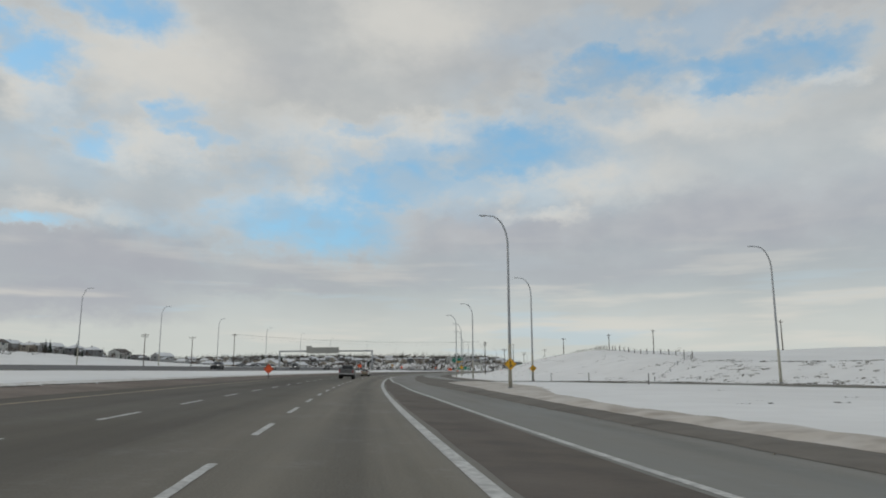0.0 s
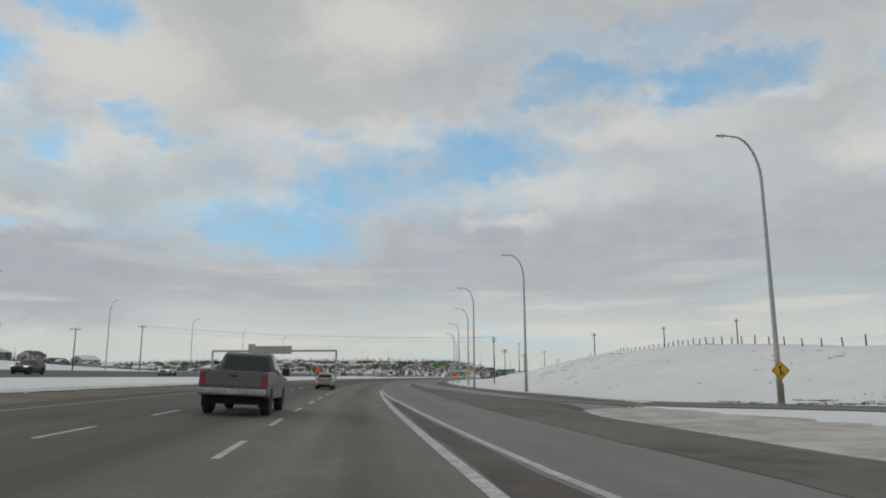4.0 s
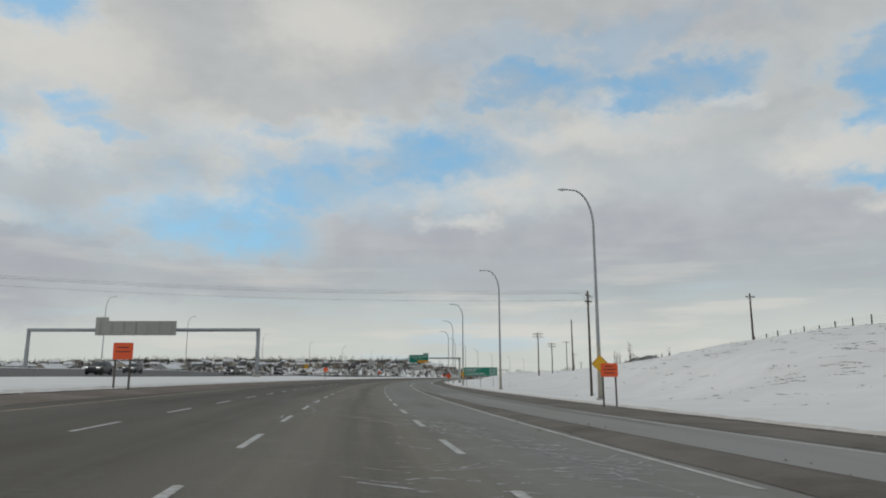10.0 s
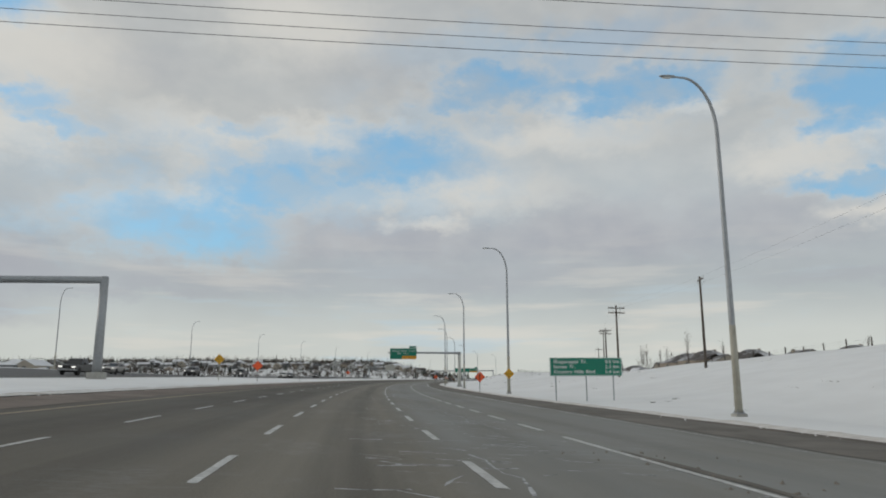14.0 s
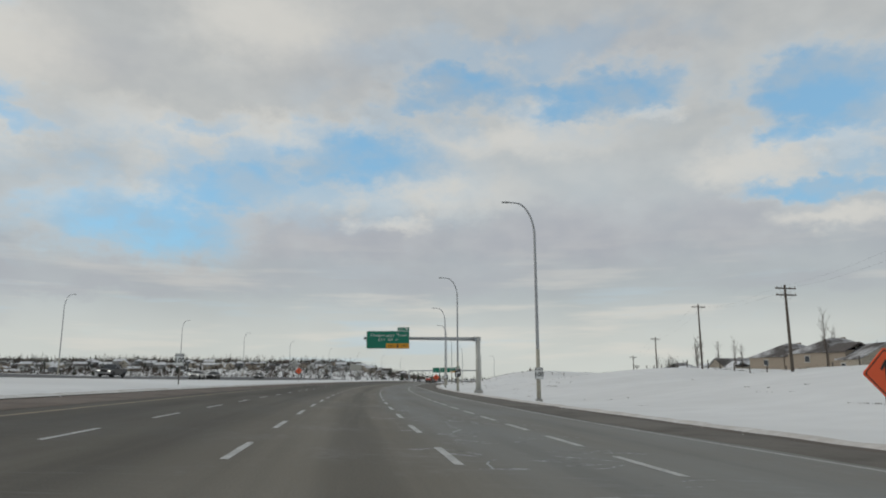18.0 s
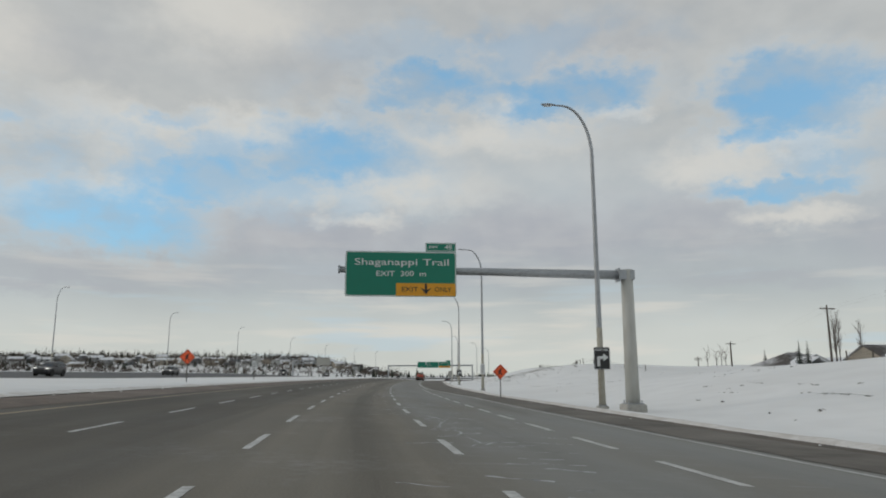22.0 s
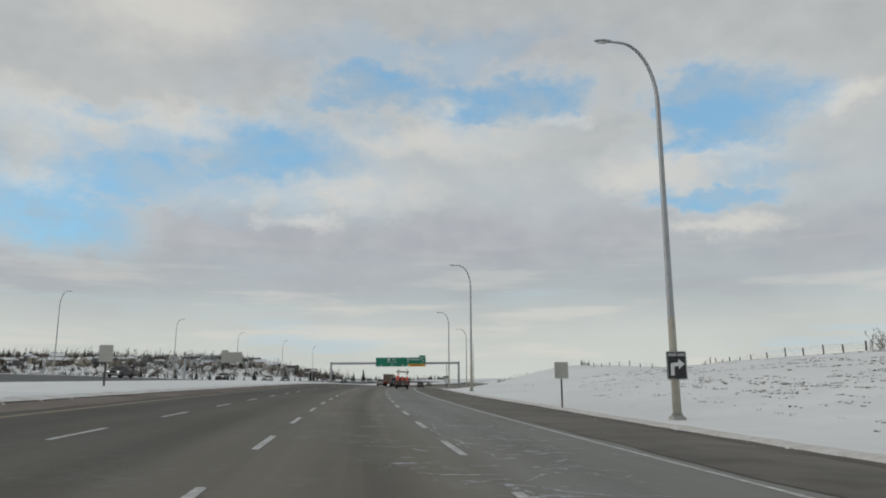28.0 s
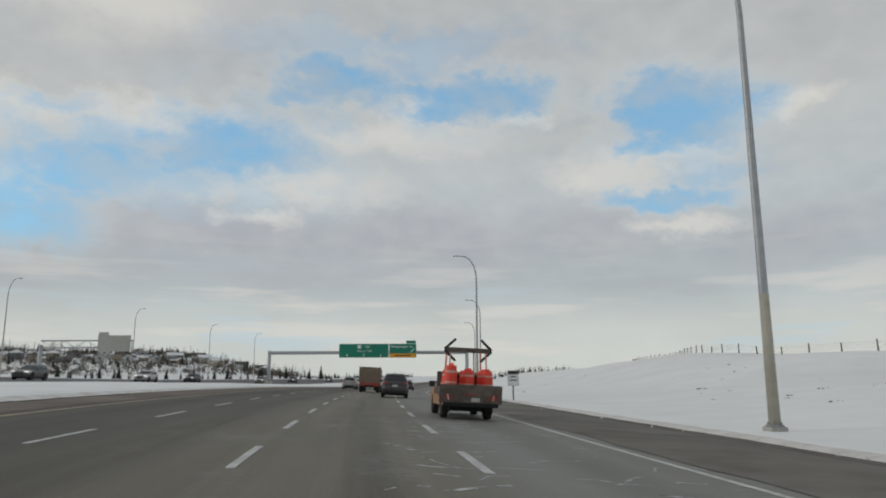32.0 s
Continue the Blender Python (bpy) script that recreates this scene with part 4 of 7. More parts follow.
def diamond_sign(s, lat, up, half, mat, label, kind, post_to=True, turn=0.0, group=""):
    """up: height of the diamond's centre above the ground there."""
    root = thing("road_sign", facing(s, lat, ground_at(s, lat) - 0.05, turn), label, "road sign", group)
    if post_to:
        part("post", box_bm((0.07, 0.07, up + half * 0.8), (0, 0.07, (up + half * 0.8) / 2), 0.008), STAINED if mat is YELLOW else POST_WOOD, root)
    board = panel(root, "panel", diamond(half), mat, border=(BLACK, 0.05, 0.035), z=up)
    h = half
    if kind == "merge":
        part("symbol", arrow_bm([(-0.02 * h, -0.5 * h), (-0.02 * h, 0.3 * h)], 0.14 * h), BLACK, board, m=Matrix.Translation((0, -0.006, 0)))
        part("symbol", arrow_bm([(0.3 * h, -0.38 * h), (0, -0.02 * h)], 0.12 * h), BLACK, board, m=Matrix.Translation((0, -0.007, 0)))
        part("symbol", slab_bm([(-0.22 * h, 0.22 * h), (0.18 * h, 0.22 * h), (-0.02 * h, 0.58 * h)], 0.004), BLACK, board, m=Matrix.Translation((0, -0.006, 0)))
    elif kind == "narrow":
        for d in (-1, 1):
            part("symbol", arrow_bm([(d * 0.34 * h, -0.36 * h), (d * 0.16 * h, 0.05 * h), (d * 0.16 * h, 0.4 * h)], 0.11 * h), BLACK, board, m=Matrix.Translation((0, -0.006, 0)))
    elif kind == "work":
        part("symbol", slab_bm([(0.02 * h, 0.34 * h), (0.14 * h, 0.42 * h), (0.2 * h, 0.3 * h), (0.1 * h, 0.2 * h), (0.05 * h, -0.1 * h), (0.3 * h, -0.4 * h), (0.16 * h, -0.42 * h), (-0.05 * h, -0.18 * h), (-0.24 * h, -0.42 * h), (-0.34 * h, -0.36 * h), (-0.14 * h, -0.02 * h), (-0.1 * h, 0.14 * h), (-0.3 * h, 0.0), (-0.34 * h, 0.08 * h), (-0.08 * h, 0.28 * h)], 0.004), BLACK, board, m=Matrix.Translation((0, -0.006, 0)))
    elif kind == "clearance":
        lettering(board, "5.4 m", 0, 0, 0.34 * h, BLACK, 0.012)
        for d in (-1, 1):
            part("symbol", slab_bm([(-0.2 * h, d * 0.36 * h), (0.2 * h, d * 0.36 * h), (0, d * 0.68 * h)], 0.004), BLACK, board, m=Matrix.Translation((0, -0.006, 0)))
    elif kind == "lane":
        part("symbol", arrow_bm([(0.0, -0.5 * h), (0.0, 0.32 * h)], 0.12 * h), BLACK, board, m=Matrix.Translation((0, -0.006, 0)))
        part("symbol", arrow_bm([(-0.2 * h, 0.16 * h), (0, 0.46 * h), (0.2 * h, 0.16 * h)], 0.1 * h), BLACK, board, m=Matrix.Translation((0, -0.007, 0)))
    return root


diamond_sign(64.75, -14.15, 2.45, 0.62, YELLOW, "yellow diamond merge warning sign on a lamp pole", "merge", False)
diamond_sign(110.95, -26.0, 2.2, 0.62, YELLOW, "yellow diamond merge warning sign on a lamp pole", "merge", False)
diamond_sign(231.25, -19.1, 2.9, 0.72, YELLOW, "yellow diamond lane warning sign on a lamp pole", "plain", False)
diamond_sign(331.05, -16.25, 2.35, 0.62, YELLOW, "yellow diamond clearance sign reading 5.4 m on a lamp pole", "clearance", False)
diamond_sign(334.7, -13.25, 2.05, 0.66, ORANGE, "orange diamond roadwork sign on a wooden post", "lane")
diamond_sign(337.5, 14.0, 2.0, 0.66, ORANGE, "orange diamond roadwork sign on a wooden post beside the median", "plain")
diamond_sign(333.0, 17.6, 2.5, 0.62, YELLOW, "yellow diamond clearance sign on a post in the median", "clearance")
diamond_sign(439.9, -10.42, 2.15, 0.60, ORANGE, "orange diamond roadwork sign with a worker symbol on a post", "work")
diamond_sign(441.4, 13.9, 1.95, 0.60, ORANGE, "orange diamond roadwork sign with a worker symbol beside the median", "work")
diamond_sign(71.3, 10.2, 1.05, 0.52, ORANGE, "orange diamond roadwork sign low beside the median", "plain")


def board_sign(s, lat, w, h, up, mat, label, posts=(-0.5, 0.5), border=None, turn=0.0, post_mat=None, name="road_sign"):
    root = thing(name, facing(s, lat, ground_at(s, lat) - 0.05, turn), label, "road sign")
    for x in posts:
        part("post", box_bm((0.09, 0.09, up + h * 0.4), (x * w * 0.75, 0.08, (up + h * 0.4) / 2), 0.008), post_mat or POST_WOOD, root)
    return root, panel(root, "panel", rounded(w, h, 0.06), mat, border=border, z=up)


_, b = board_sign(217.6, -15.4, 1.08, 0.82, 2.35, ORANGE, "orange rectangular roadwork notice on two wooden posts")
for z, w in ((0.22, 0.5), (0.03, 0.75), (-0.18, 0.65)):
    part("unreadable_line", box_bm((w, 0.004, 0.05), (0, 0, z)), BLACK, b, m=Matrix.Translation((0, -0.005, 0)))
_, b = board_sign(216.0, 12.9, 1.06, 0.92, 2.15, ORANGE, "orange rectangular roadwork notice on two wooden posts in the median")
for z, w in ((0.2, 0.6), (-0.03, 0.75)):
    part("unreadable_line", box_bm((w, 0.004, 0.05), (0, 0, z)), BLACK, b, m=Matrix.Translation((0, -0.005, 0)))
_, b = board_sign(303.5, -17.7, 5.9, 1.45, 2.75, GREEN, "green distance sign with three white lines on three posts", posts=(-0.56, 0.0, 0.5), border=(WHITE, 0.03, 0.035), post_mat=GALV)
for words, z, x, w in (("Shaganappi Tr.", 0.40, -1.28, 2.75), ("Sarcee Tr.", 0.0, -1.78, 1.75), ("Country Hills Blvd.", -0.40, -0.92, 3.45)):
    lettering(b, words, x, z, 0.27, WHITE, 0.006, width=w)
for words, z in (("0.5 km", 0.40), ("2.5 km", 0.0), ("5.4 km", -0.40)):
    lettering(b, words, 2.15, z, 0.27, WHITE, 0.006, width=1.15)
_, b = board_sign(376.85, -15.25, 0.72, 1.0, 2.35, WHITE, "white maximum speed sign reading 100 on a lamp pole", posts=(), border=(BLACK, 0.025, 0.02))
lettering(b, "MAXIMUM", 0, 0.33, 0.10, BLACK, 0.004)
lettering(b, "100", 0, -0.08, 0.40, BLACK, 0.012)
_, b = board_sign(377.3, 14.6, 0.75, 1.0, 2.05, WHITE, "white maximum speed sign reading 100 beside the median", posts=(0,), border=(BLACK, 0.025, 0.02))
lettering(b, "MAXIMUM", 0, 0.33, 0.10, BLACK, 0.004)
lettering(b, "100", 0, -0.08, 0.40, BLACK, 0.012)
_, b = board_sign(471.0, 14.6, 0.65, 0.95, 1.75, WHITE, "pale road sign on a post in the median", posts=(0,), border=(BLACK, 0.03, 0.02))
for z in (0.25, 0.03, -0.2):
    part("unreadable_line", box_bm((0.42, 0.004, 0.07), (0, 0, z)), BLACK, b, m=Matrix.Translation((0, -0.005, 0)))
_, b = board_sign(469.75, -12.97, 0.55, 1.25, 2.6, WHITE, "narrow white road notice on a lamp pole", posts=())
for z in (0.4, 0.15, -0.1, -0.35):
    part("unreadable_line", box_bm((0.4, 0.004, 0.07), (0, 0, z)), BLACK, b, m=Matrix.Translation((0, -0.005, 0)))
board_sign(533.2, 14.4, 0.78, 0.95, 1.9, SIGN_BACK, "bare back of a road sign on a post in the median", posts=(0,))
_, b = board_sign(533.8, -12.4, 0.86, 1.0, 2.3, SIGN_BACK, "pale blank road sign on a thin post", posts=(0,))


def turn_sign(s, lat, up):
    _, b = board_sign(s, lat, 0.9, 1.2, up, BLACK, "black lane-turn sign with a white arrow on a lamp pole", posts=(), border=(WHITE, 0.02, 0.015))
    lettering(b, "RIGHT LANE", 0, 0.45, 0.12, WHITE, 0.004, width=0.72)
    part("arrow", arrow_bm([(-0.2, -0.38), (-0.2, 0.02), (0.12, 0.06)], 0.16), WHITE, b, m=Matrix.Translation((0, -0.006, 0)))
    part("arrow", slab_bm([(0.08, -0.16), (0.36, 0.06), (0.08, 0.28)], 0.004), WHITE, b, m=Matrix.Translation((0, -0.006, 0)))


turn_sign(423.15, -13.05, 2.75)
turn_sign(520.55, -13.7, 2.35)
_, b = board_sign(617.0, -10.8, 0.85, 1.15, 1.75, WHITE, "white and black road notice on a post", posts=(0,), border=(BLACK, 0.02, 0.02))
part("header", box_bm((0.8, 0.004, 0.28), (0, 0, 0.42)), BLACK, b, m=Matrix.Translation((0, -0.005, 0)))
for z in (0.1, -0.15):
    part("unreadable_line", box_bm((0.5, 0.004, 0.08), (0, 0, z)), BLACK, b, m=Matrix.Translation((0, -0.005, 0)))
root = thing("marker_pole", facing(650.0, -11.0, ground_at(650.0, -11.0) - 0.1), "tall thin dark steel marker pole on the verge", "pole")
part("pole", tube_bm([(0, 0, 0), (0, 0, 5.5)], [0.07, 0.06], 8), POST_WOOD, root)


# ---- overhead signs ----
def down_arrow(parent, x, z, k, mat):
    part("arrow", arrow_bm([(x, z + 0.32 * k), (x, z)], 0.14 * k), mat, parent, m=Matrix.Translation((0, -0.007, 0)))
    part("arrow", slab_bm([(x - 0.34 * k, z + 0.08 * k), (x, z - 0.3 * k), (x + 0.34 * k, z + 0.08 * k), (x, z - 0.05 * k)], 0.004), mat, parent, m=Matrix.Translation((0, -0.008, 0)))


def exit_sign():
    s, lat = 428.2, -16.75
    root = thing("overhead_sign", facing(s, lat, ground_at(s, lat) - 0.4), "green overhead exit sign on a galvanised steel cantilever mast", "overhead sign")
    top = 7.6 - (ground_at(s, lat) - 0.4)
    part("mast", tube_bm([(0, 0.4, 0.9), (0, 0.4, 5), (0, 0.4, top + 0.35)], [0.44, 0.40, 0.37], 16), PALE_STEEL, root, smooth_shade=True)
    bm = box_bm((1.35, 1.35, 1.0), (0, 0.4, 0.4), 0.14)
    part("footing", bm, CONCRETE, root)
    bm = box_bm((1.05, 1.05, 0.06), (0, 0.4, 0.93), 0.01)
    for x in (-0.42, 0.42):
        for y in (-0.02, 0.82):
            tube_bm([(x, y, 0.9), (x, y, 1.14)], 0.035, 6, bm)
    part("base_plate", bm, GALV, root)
    part("mast_cap", box_bm((0.95, 0.6, 0.62), (-0.05, 0.35, top), 0.05), GALV, root)
    part("flange", box_bm((0.08, 0.85, 0.85), (-0.6, 0.35, top), 0.02), GALV, root)
    part("arm", tube_bm([(-0.5, 0.35, top), (-9, 0.35, top + 0.12), (-18.25, 0.35, top + 0.18)], [0.30, 0.24, 0.20], 14), GALV, root, smooth_shade=True)
    part("arm_cap", box_bm((0.12, 0.44, 0.44), (-18.3, 0.35, top + 0.18), 0.02), GALV, root)
    for x in (-16.65, -14.5, -12.35):
        part("bracket", box_bm((0.1, 0.14, 2.3), (x, 0.1, top - 0.3), 0.01), GALV, root)
    w, h = 6.85, 2.8
    b = panel(root, "panel", rounded(w, h, 0.12), GREEN, border=(WHITE, 0.02, 0.05), x=-14.49, y=-0.05, z=top - 0.12, thick=0.06)
    lettering(b, "Shaganappi Trail", 0.05, 0.72, 0.42, WHITE, 0.002, width=5.8)
    lettering(b, "EXIT  300 m", 0.0, 0.0, 0.33, WHITE, 0.002, width=3.05)
    a = panel(b, "exit_only_panel", rounded(3.68, 0.79, 0.04), AMBER, "amber exit only panel", y=-0.012, thick=0.008, x=1.53, z=-0.97)
    lettering(a, "EXIT", -1.0, 0, 0.29, BLACK, 0.001, width=1.02)
    lettering(a, "ONLY", 1.06, 0, 0.29, BLACK, 0.001, width=1.02)
    down_arrow(a, 0.0, 0.02, 0.98, BLACK)
    t = panel(root, "exit_tab", rounded(1.9, 0.56, 0.06), GREEN, "small green exit number tab", x=-14.49 + w / 2 - 0.97, y=-0.05, z=top - 0.12 + h / 2 + 0.3, thick=0.05, border=(WHITE, 0.02, 0.04))
    lettering(t, "EXIT", -0.45, 0, 0.17, WHITE, 0.005, width=0.55)
    lettering(t, "48", 0.48, 0, 0.33, WHITE, 0.002)


exit_sign()


def gantry(s, lat0, lat1, top, post_r, label, both=True):
    """A portal over a carriageway from lat0 (right post, where it has one) to lat1 (left post); local x runs to the right."""
    z0 = terrain(s, lat0) - 0.1
    root = thing("sign_gantry", facing(s, lat0, z0), label, "sign gantry")
    span = lat1 - lat0
    zl = terrain(s, lat1) - 0.1 - z0
    for x, z in ((0, 0.0), (-span, zl))[0 if both else 1:]:
        part("post", tube_bm([(x, 0, z), (x, 0, top + 0.2)], [post_r, post_r * 0.9], 12), GALV, root, smooth_shade=True)
        part("footing", box_bm((1.3, 1.3, 0.9), (x, 0, z + 0.25), 0.1), CONCRETE, root)
    return root, span


root, span = gantry(313.4, 23.6, 66.3, 9.0, 0.40, "grey steel portal carrying sign backs over the opposite carriageway")
part("beam", tube_bm([(0, 0, 8.9), (-span, 0, 8.9)], 0.33, 12), GALV, root)
b = part("sign_back", box_bm((15.0, 0.12, 2.7), (0, 0, 0), 0.02), SIGN_BACK, root, "unpainted aluminium sign back", Matrix.Translation((-22.7, -0.55, 9.2)))
part("sign_back", box_bm((2.4, 0.1, 0.8), (0, 0, 0), 0.02), SIGN_BACK, root, "unpainted aluminium sign back", Matrix.Translation((-29.0, -0.55, 10.85)))
for i in range(7):
    part("stiffener", box_bm((0.1, 0.12, 2.6), (-6.6 + 2.2 * i, -0.12, 0)), GALV, b)

root, span = gantry(703.5, 28.0, 73.0, 8.1, 0.42, "steel mast and truss arm carrying sign backs over the carriageway", both=False)
reach = 18.4
for z in (7.7, 9.1):
    part("beam", tube_bm([(reach - span, 0, z), (-span, 0, z)], 0.16, 10), GALV, root)
for i in range(8):
    x = -span + reach * (8 - i) / 8
    part("brace", tube_bm([(x, 0, 7.7 if i % 2 else 9.1), (x - reach / 8, 0, 9.1 if i % 2 else 7.7)], 0.06, 6), GALV, root)
part("end_post", tube_bm([(reach - span, 0, 7.7), (reach - span, 0, 9.1)], 0.1, 8), GALV, root)
part("sign_back", box_bm((6.6, 0.12, 3.2), (0, 0, 0), 0.02), SIGN_BACK, root, "unpainted aluminium sign back", Matrix.Translation((-span + 15.0, -0.5, 8.5)))
part("sign_back", box_bm((2.0, 0.1, 0.7), (0, 0, 0), 0.02), SIGN_BACK, root, "unpainted aluminium sign back", Matrix.Translation((-span + 12.8, -0.5, 10.4)))

root, span = gantry(701.0, -12.5, 26.2, 7.9, 0.36, "grey steel portal with green direction signs over the carriageway")
part("beam", tube_bm([(0, 0, 7.7), (-span, 0, 7.7)], 0.34, 12), GALV, root)
b = panel(root, "panel", rounded(9.7, 2.7, 0.12), GREEN, border=(WHITE, 0.02, 0.05), x=-20.1, y=-0.6, z=8.05, thick=0.06)
lettering(b, "Stoney Trail", 0.1, -0.05, 0.40, WHITE, 0.008)
lettering(b, "WEST", 0.7, 0.75, 0.32, WHITE, 0.008)
part("shield", slab_bm(rounded(0.7, 0.7, 0.12), 0.004), WHITE, b, m=Matrix.Translation((-0.9, -0.008, 0.75)))
for x in (-3.3, 0.0, 3.3):
    down_arrow(b, x, -0.9, 0.8, WHITE)
b = panel(root, "panel", rounded(5.3, 2.7, 0.12), GREEN, border=(WHITE, 0.02, 0.05), x=-12.5, y=-0.6, z=8.05, thick=0.06)
lettering(b, "Shaganappi Tr.", -0.1, 0.75, 0.34, WHITE, 0.008, width=4.4)
part("arrow", arrow_bm([(1.5, -0.35), (2.1, 0.25)], 0.2), WHITE, b, m=Matrix.Translation((0, -0.007, 0)))
a = panel(b, "exit_only_panel", rounded(5.1, 0.75, 0.04), AMBER, "amber exit only panel", y=-0.012, thick=0.008, z=-0.95)
part("unreadable_line", box_bm((3.2, 0.004, 0.2), (0, 0, 0)), BLACK, a, m=Matrix.Translation((0, -0.006, 0)))
t = panel(root, "exit_tab", rounded(1.9, 0.56, 0.06), GREEN, "small green exit number tab", x=-10.9, y=-0.6, z=9.7, thick=0.05)


# ---- utility poles, cables, fences ----
def utility_pole(s, lat, top, arms, label):
    z = ground_at(s, lat)
    h = top - z
    root = thing("utility_pole", facing(s, lat, z - 0.1), label, "utility pole", "utility poles")
    part("pole", tube_bm([(0, 0, 0), (0, 0, h * 0.5), (0, 0, h + 0.1)], [0.17, 0.15, 0.11], 10), WOOD, root, smooth_shade=True)
    for dz, w, turn in arms:
        a = part("crossarm", box_bm((w, 0.12, 0.14), (0, 0, 0), 0.012), WOOD, root, m=pose(0, -0.14, h - dz, 0, 0, turn))
        for k in (-0.46, -0.22, 0.22, 0.46):
            part("insulator", tube_bm([(k * w, 0, 0.07), (k * w, 0, 0.14), (k * w, 0, 0.24)], [0.03, 0.055, 0.03], 6), SIGN_BACK, a)
        for d in (-1, 1):
            part("brace", tube_bm([(d * w * 0.3, -0.14, h - dz - 0.05), (0, -0.1, h - dz - 0.75)], 0.018, 5), GALV, root)
    return root


utility_pole(265.0, -27.7, 12.05, ((0.35, 2.7, 75), (0.55, 2.7, 60), (1.3, 0.9, 0)), "weathered wooden utility pole with double crossarms")
utility_pole(286.6, -59.4, 14.2, ((0.5, 1.9, 20),), "weathered wooden utility pole on the snowy ridge")
utility_pole(349.2, -35.3, 11.7, ((0.3, 2.6, 10), (1.0, 2.6, 10)), "weathered wooden utility pole with two crossarms")
utility_pole(432.5, -55.1, 13.75, ((0.4, 2.6, 10),), "weathered wooden utility pole with a crossarm")
utility_pole(478.5, -62.5, 10.8, ((0.4, 2.4, 10),), "weathered wooden utility pole with a crossarm")
utility_pole(330.0, -39.7, 13.3, ((0.3, 2.4, 80),), "weathered wooden utility pole with a crossarm")
utility_pole(262.6, -73.9, 14.6, ((0.5, 1.4, 20),), "weathered wooden utility pole behind the ridge")
utility_pole(239.7, -85.1, 15.0, ((0.5, 1.4, 20),), "weathered wooden utility pole behind the ridge")
utility_pole(192.0, -109.4, 15.2, ((0.5, 1.4, 20),), "weathered wooden utility pole behind the ridge")
utility_pole(387.1, -44.5, 11.0, ((0.3, 2.5, 10), (1.0, 2.5, 10)), "weathered wooden utility pole with two crossarms")
utility_pole(525.2, -69.3, 7.95, ((0.4, 2.2, 10),), "weathered wooden utility pole with a crossarm")
utility_pole(586.0, -83.4, 6.4, ((0.4, 2.2, 10), (0.9, 2.2, 10)), "weathered wooden utility pole with two crossarms")
utility_pole(267.1, 70.0, 15.7, ((0.4, 2.8, 60),), "weathered wooden utility pole beside the far carriageway")
utility_pole(251.0, 80.0, 13.9, ((0.3, 2.8, 60),), "weathered wooden utility pole beside the far carriageway")
utility_pole(232.8, 89.1, 14.1, ((0.4, 2.8, 60), (1.0, 2.8, 60)), "weathered wooden utility pole beside the far carriageway")


def cable(name, a, b, sag, r=0.010, label="thin black overhead power cable"):
    a, b = Vector(a), Vector(b)
    pts = [a.lerp(b, k / 24) - Vector((0, 0, sag * 4 * (k / 24) * (1 - k / 24))) for k in range(25)]
    mid = pts[0].copy()
    ob = new(name, mesh_of(name, tube_bm([p - mid for p in pts], r, 5), WIRE))
    ob.location = mid
    return tagged(ob, label, "cable", "overhead cables")


for ds, dz in ((-1.1, -0.1), (0.4, -0.15), (1.2, -0.2), (0.0, -1.2)):
    cable("cable", at(265.0 + ds, -27.7, 12.05 + dz), at(267.1 + ds, 70.0, 15.6 + dz), 1.3)
for k, (a, b) in enumerate((((265.0, -27.7, 11.75), (349.2, -35.3, 11.5)), ((349.2, -35.3, 11.5), (387.1, -44.5, 10.8)), ((387.1, -44.5, 10.8), (432.5, -55.1, 13.4)), ((432.5, -55.1, 13.4), (478.5, -62.5, 10.5)), ((478.5, -62.5, 10.5), (525.2, -69.3, 7.6)))):
    for d in (-0.9, 0.9):
        cable("cable", at(a[0], a[1] + d, a[2]), at(b[0], b[1] + d, b[2]), 0.9, 0.004)


def fence(path, spacing, label, rails=0, size=1.0):
    """Posts with wires along (s, lat) knots."""
    pts = []
    for (s0, l0), (s1, l1) in zip(path, path[1:]):
        n = max(1, int(math.hypot(s1 - s0, l1 - l0) / spacing))
        pts += [(s0 + (s1 - s0) * i / n, l0 + (l1 - l0) * i / n) for i in range(n)]
    r = random.Random(len(pts))
    root = thing("wire_fence", Matrix.Translation(at(*pts[0], terrain(*pts[0]))), label, "fence")
    inv = root.matrix_basis.inverted()
    kinds = [mesh_of("post", tube_bm([(0, 0, -0.3), (0, 0, h * size)], [0.11 * size, 0.095 * size], 6), POST_WOOD) for h in (1.15, 1.3, 1.45)]
    tops = []
    for s, lat in pts:
        p = at(s, lat, terrain(s, lat))
        part("post", kinds[r.randrange(3)], None, root, "", inv @ Matrix.Translation(p) @ pose(0, 0, 0, r.uniform(-4, 4), r.uniform(-4, 4), 0))
        tops.append(inv @ p)
    for h in (0.5, 0.85, 1.15):
        part("wire", tube_bm([t + Vector((0, 0, h * size)) for t in tops], 0.008, 4), WIRE, root)
    if rails:
        for a, b in list(zip(tops, tops[1:]))[:rails]:
            part("rail", tube_bm([a + Vector((0, 0, 0.2)), b + Vector((0, 0, 1.2))], 0.05, 6), POST_WOOD, root)
    return root


def ridge_path(s0, s1, step, off):
    return [(s, ridge_lat(s) + off) for s in np.arange(s0, s1 + 1, step)]


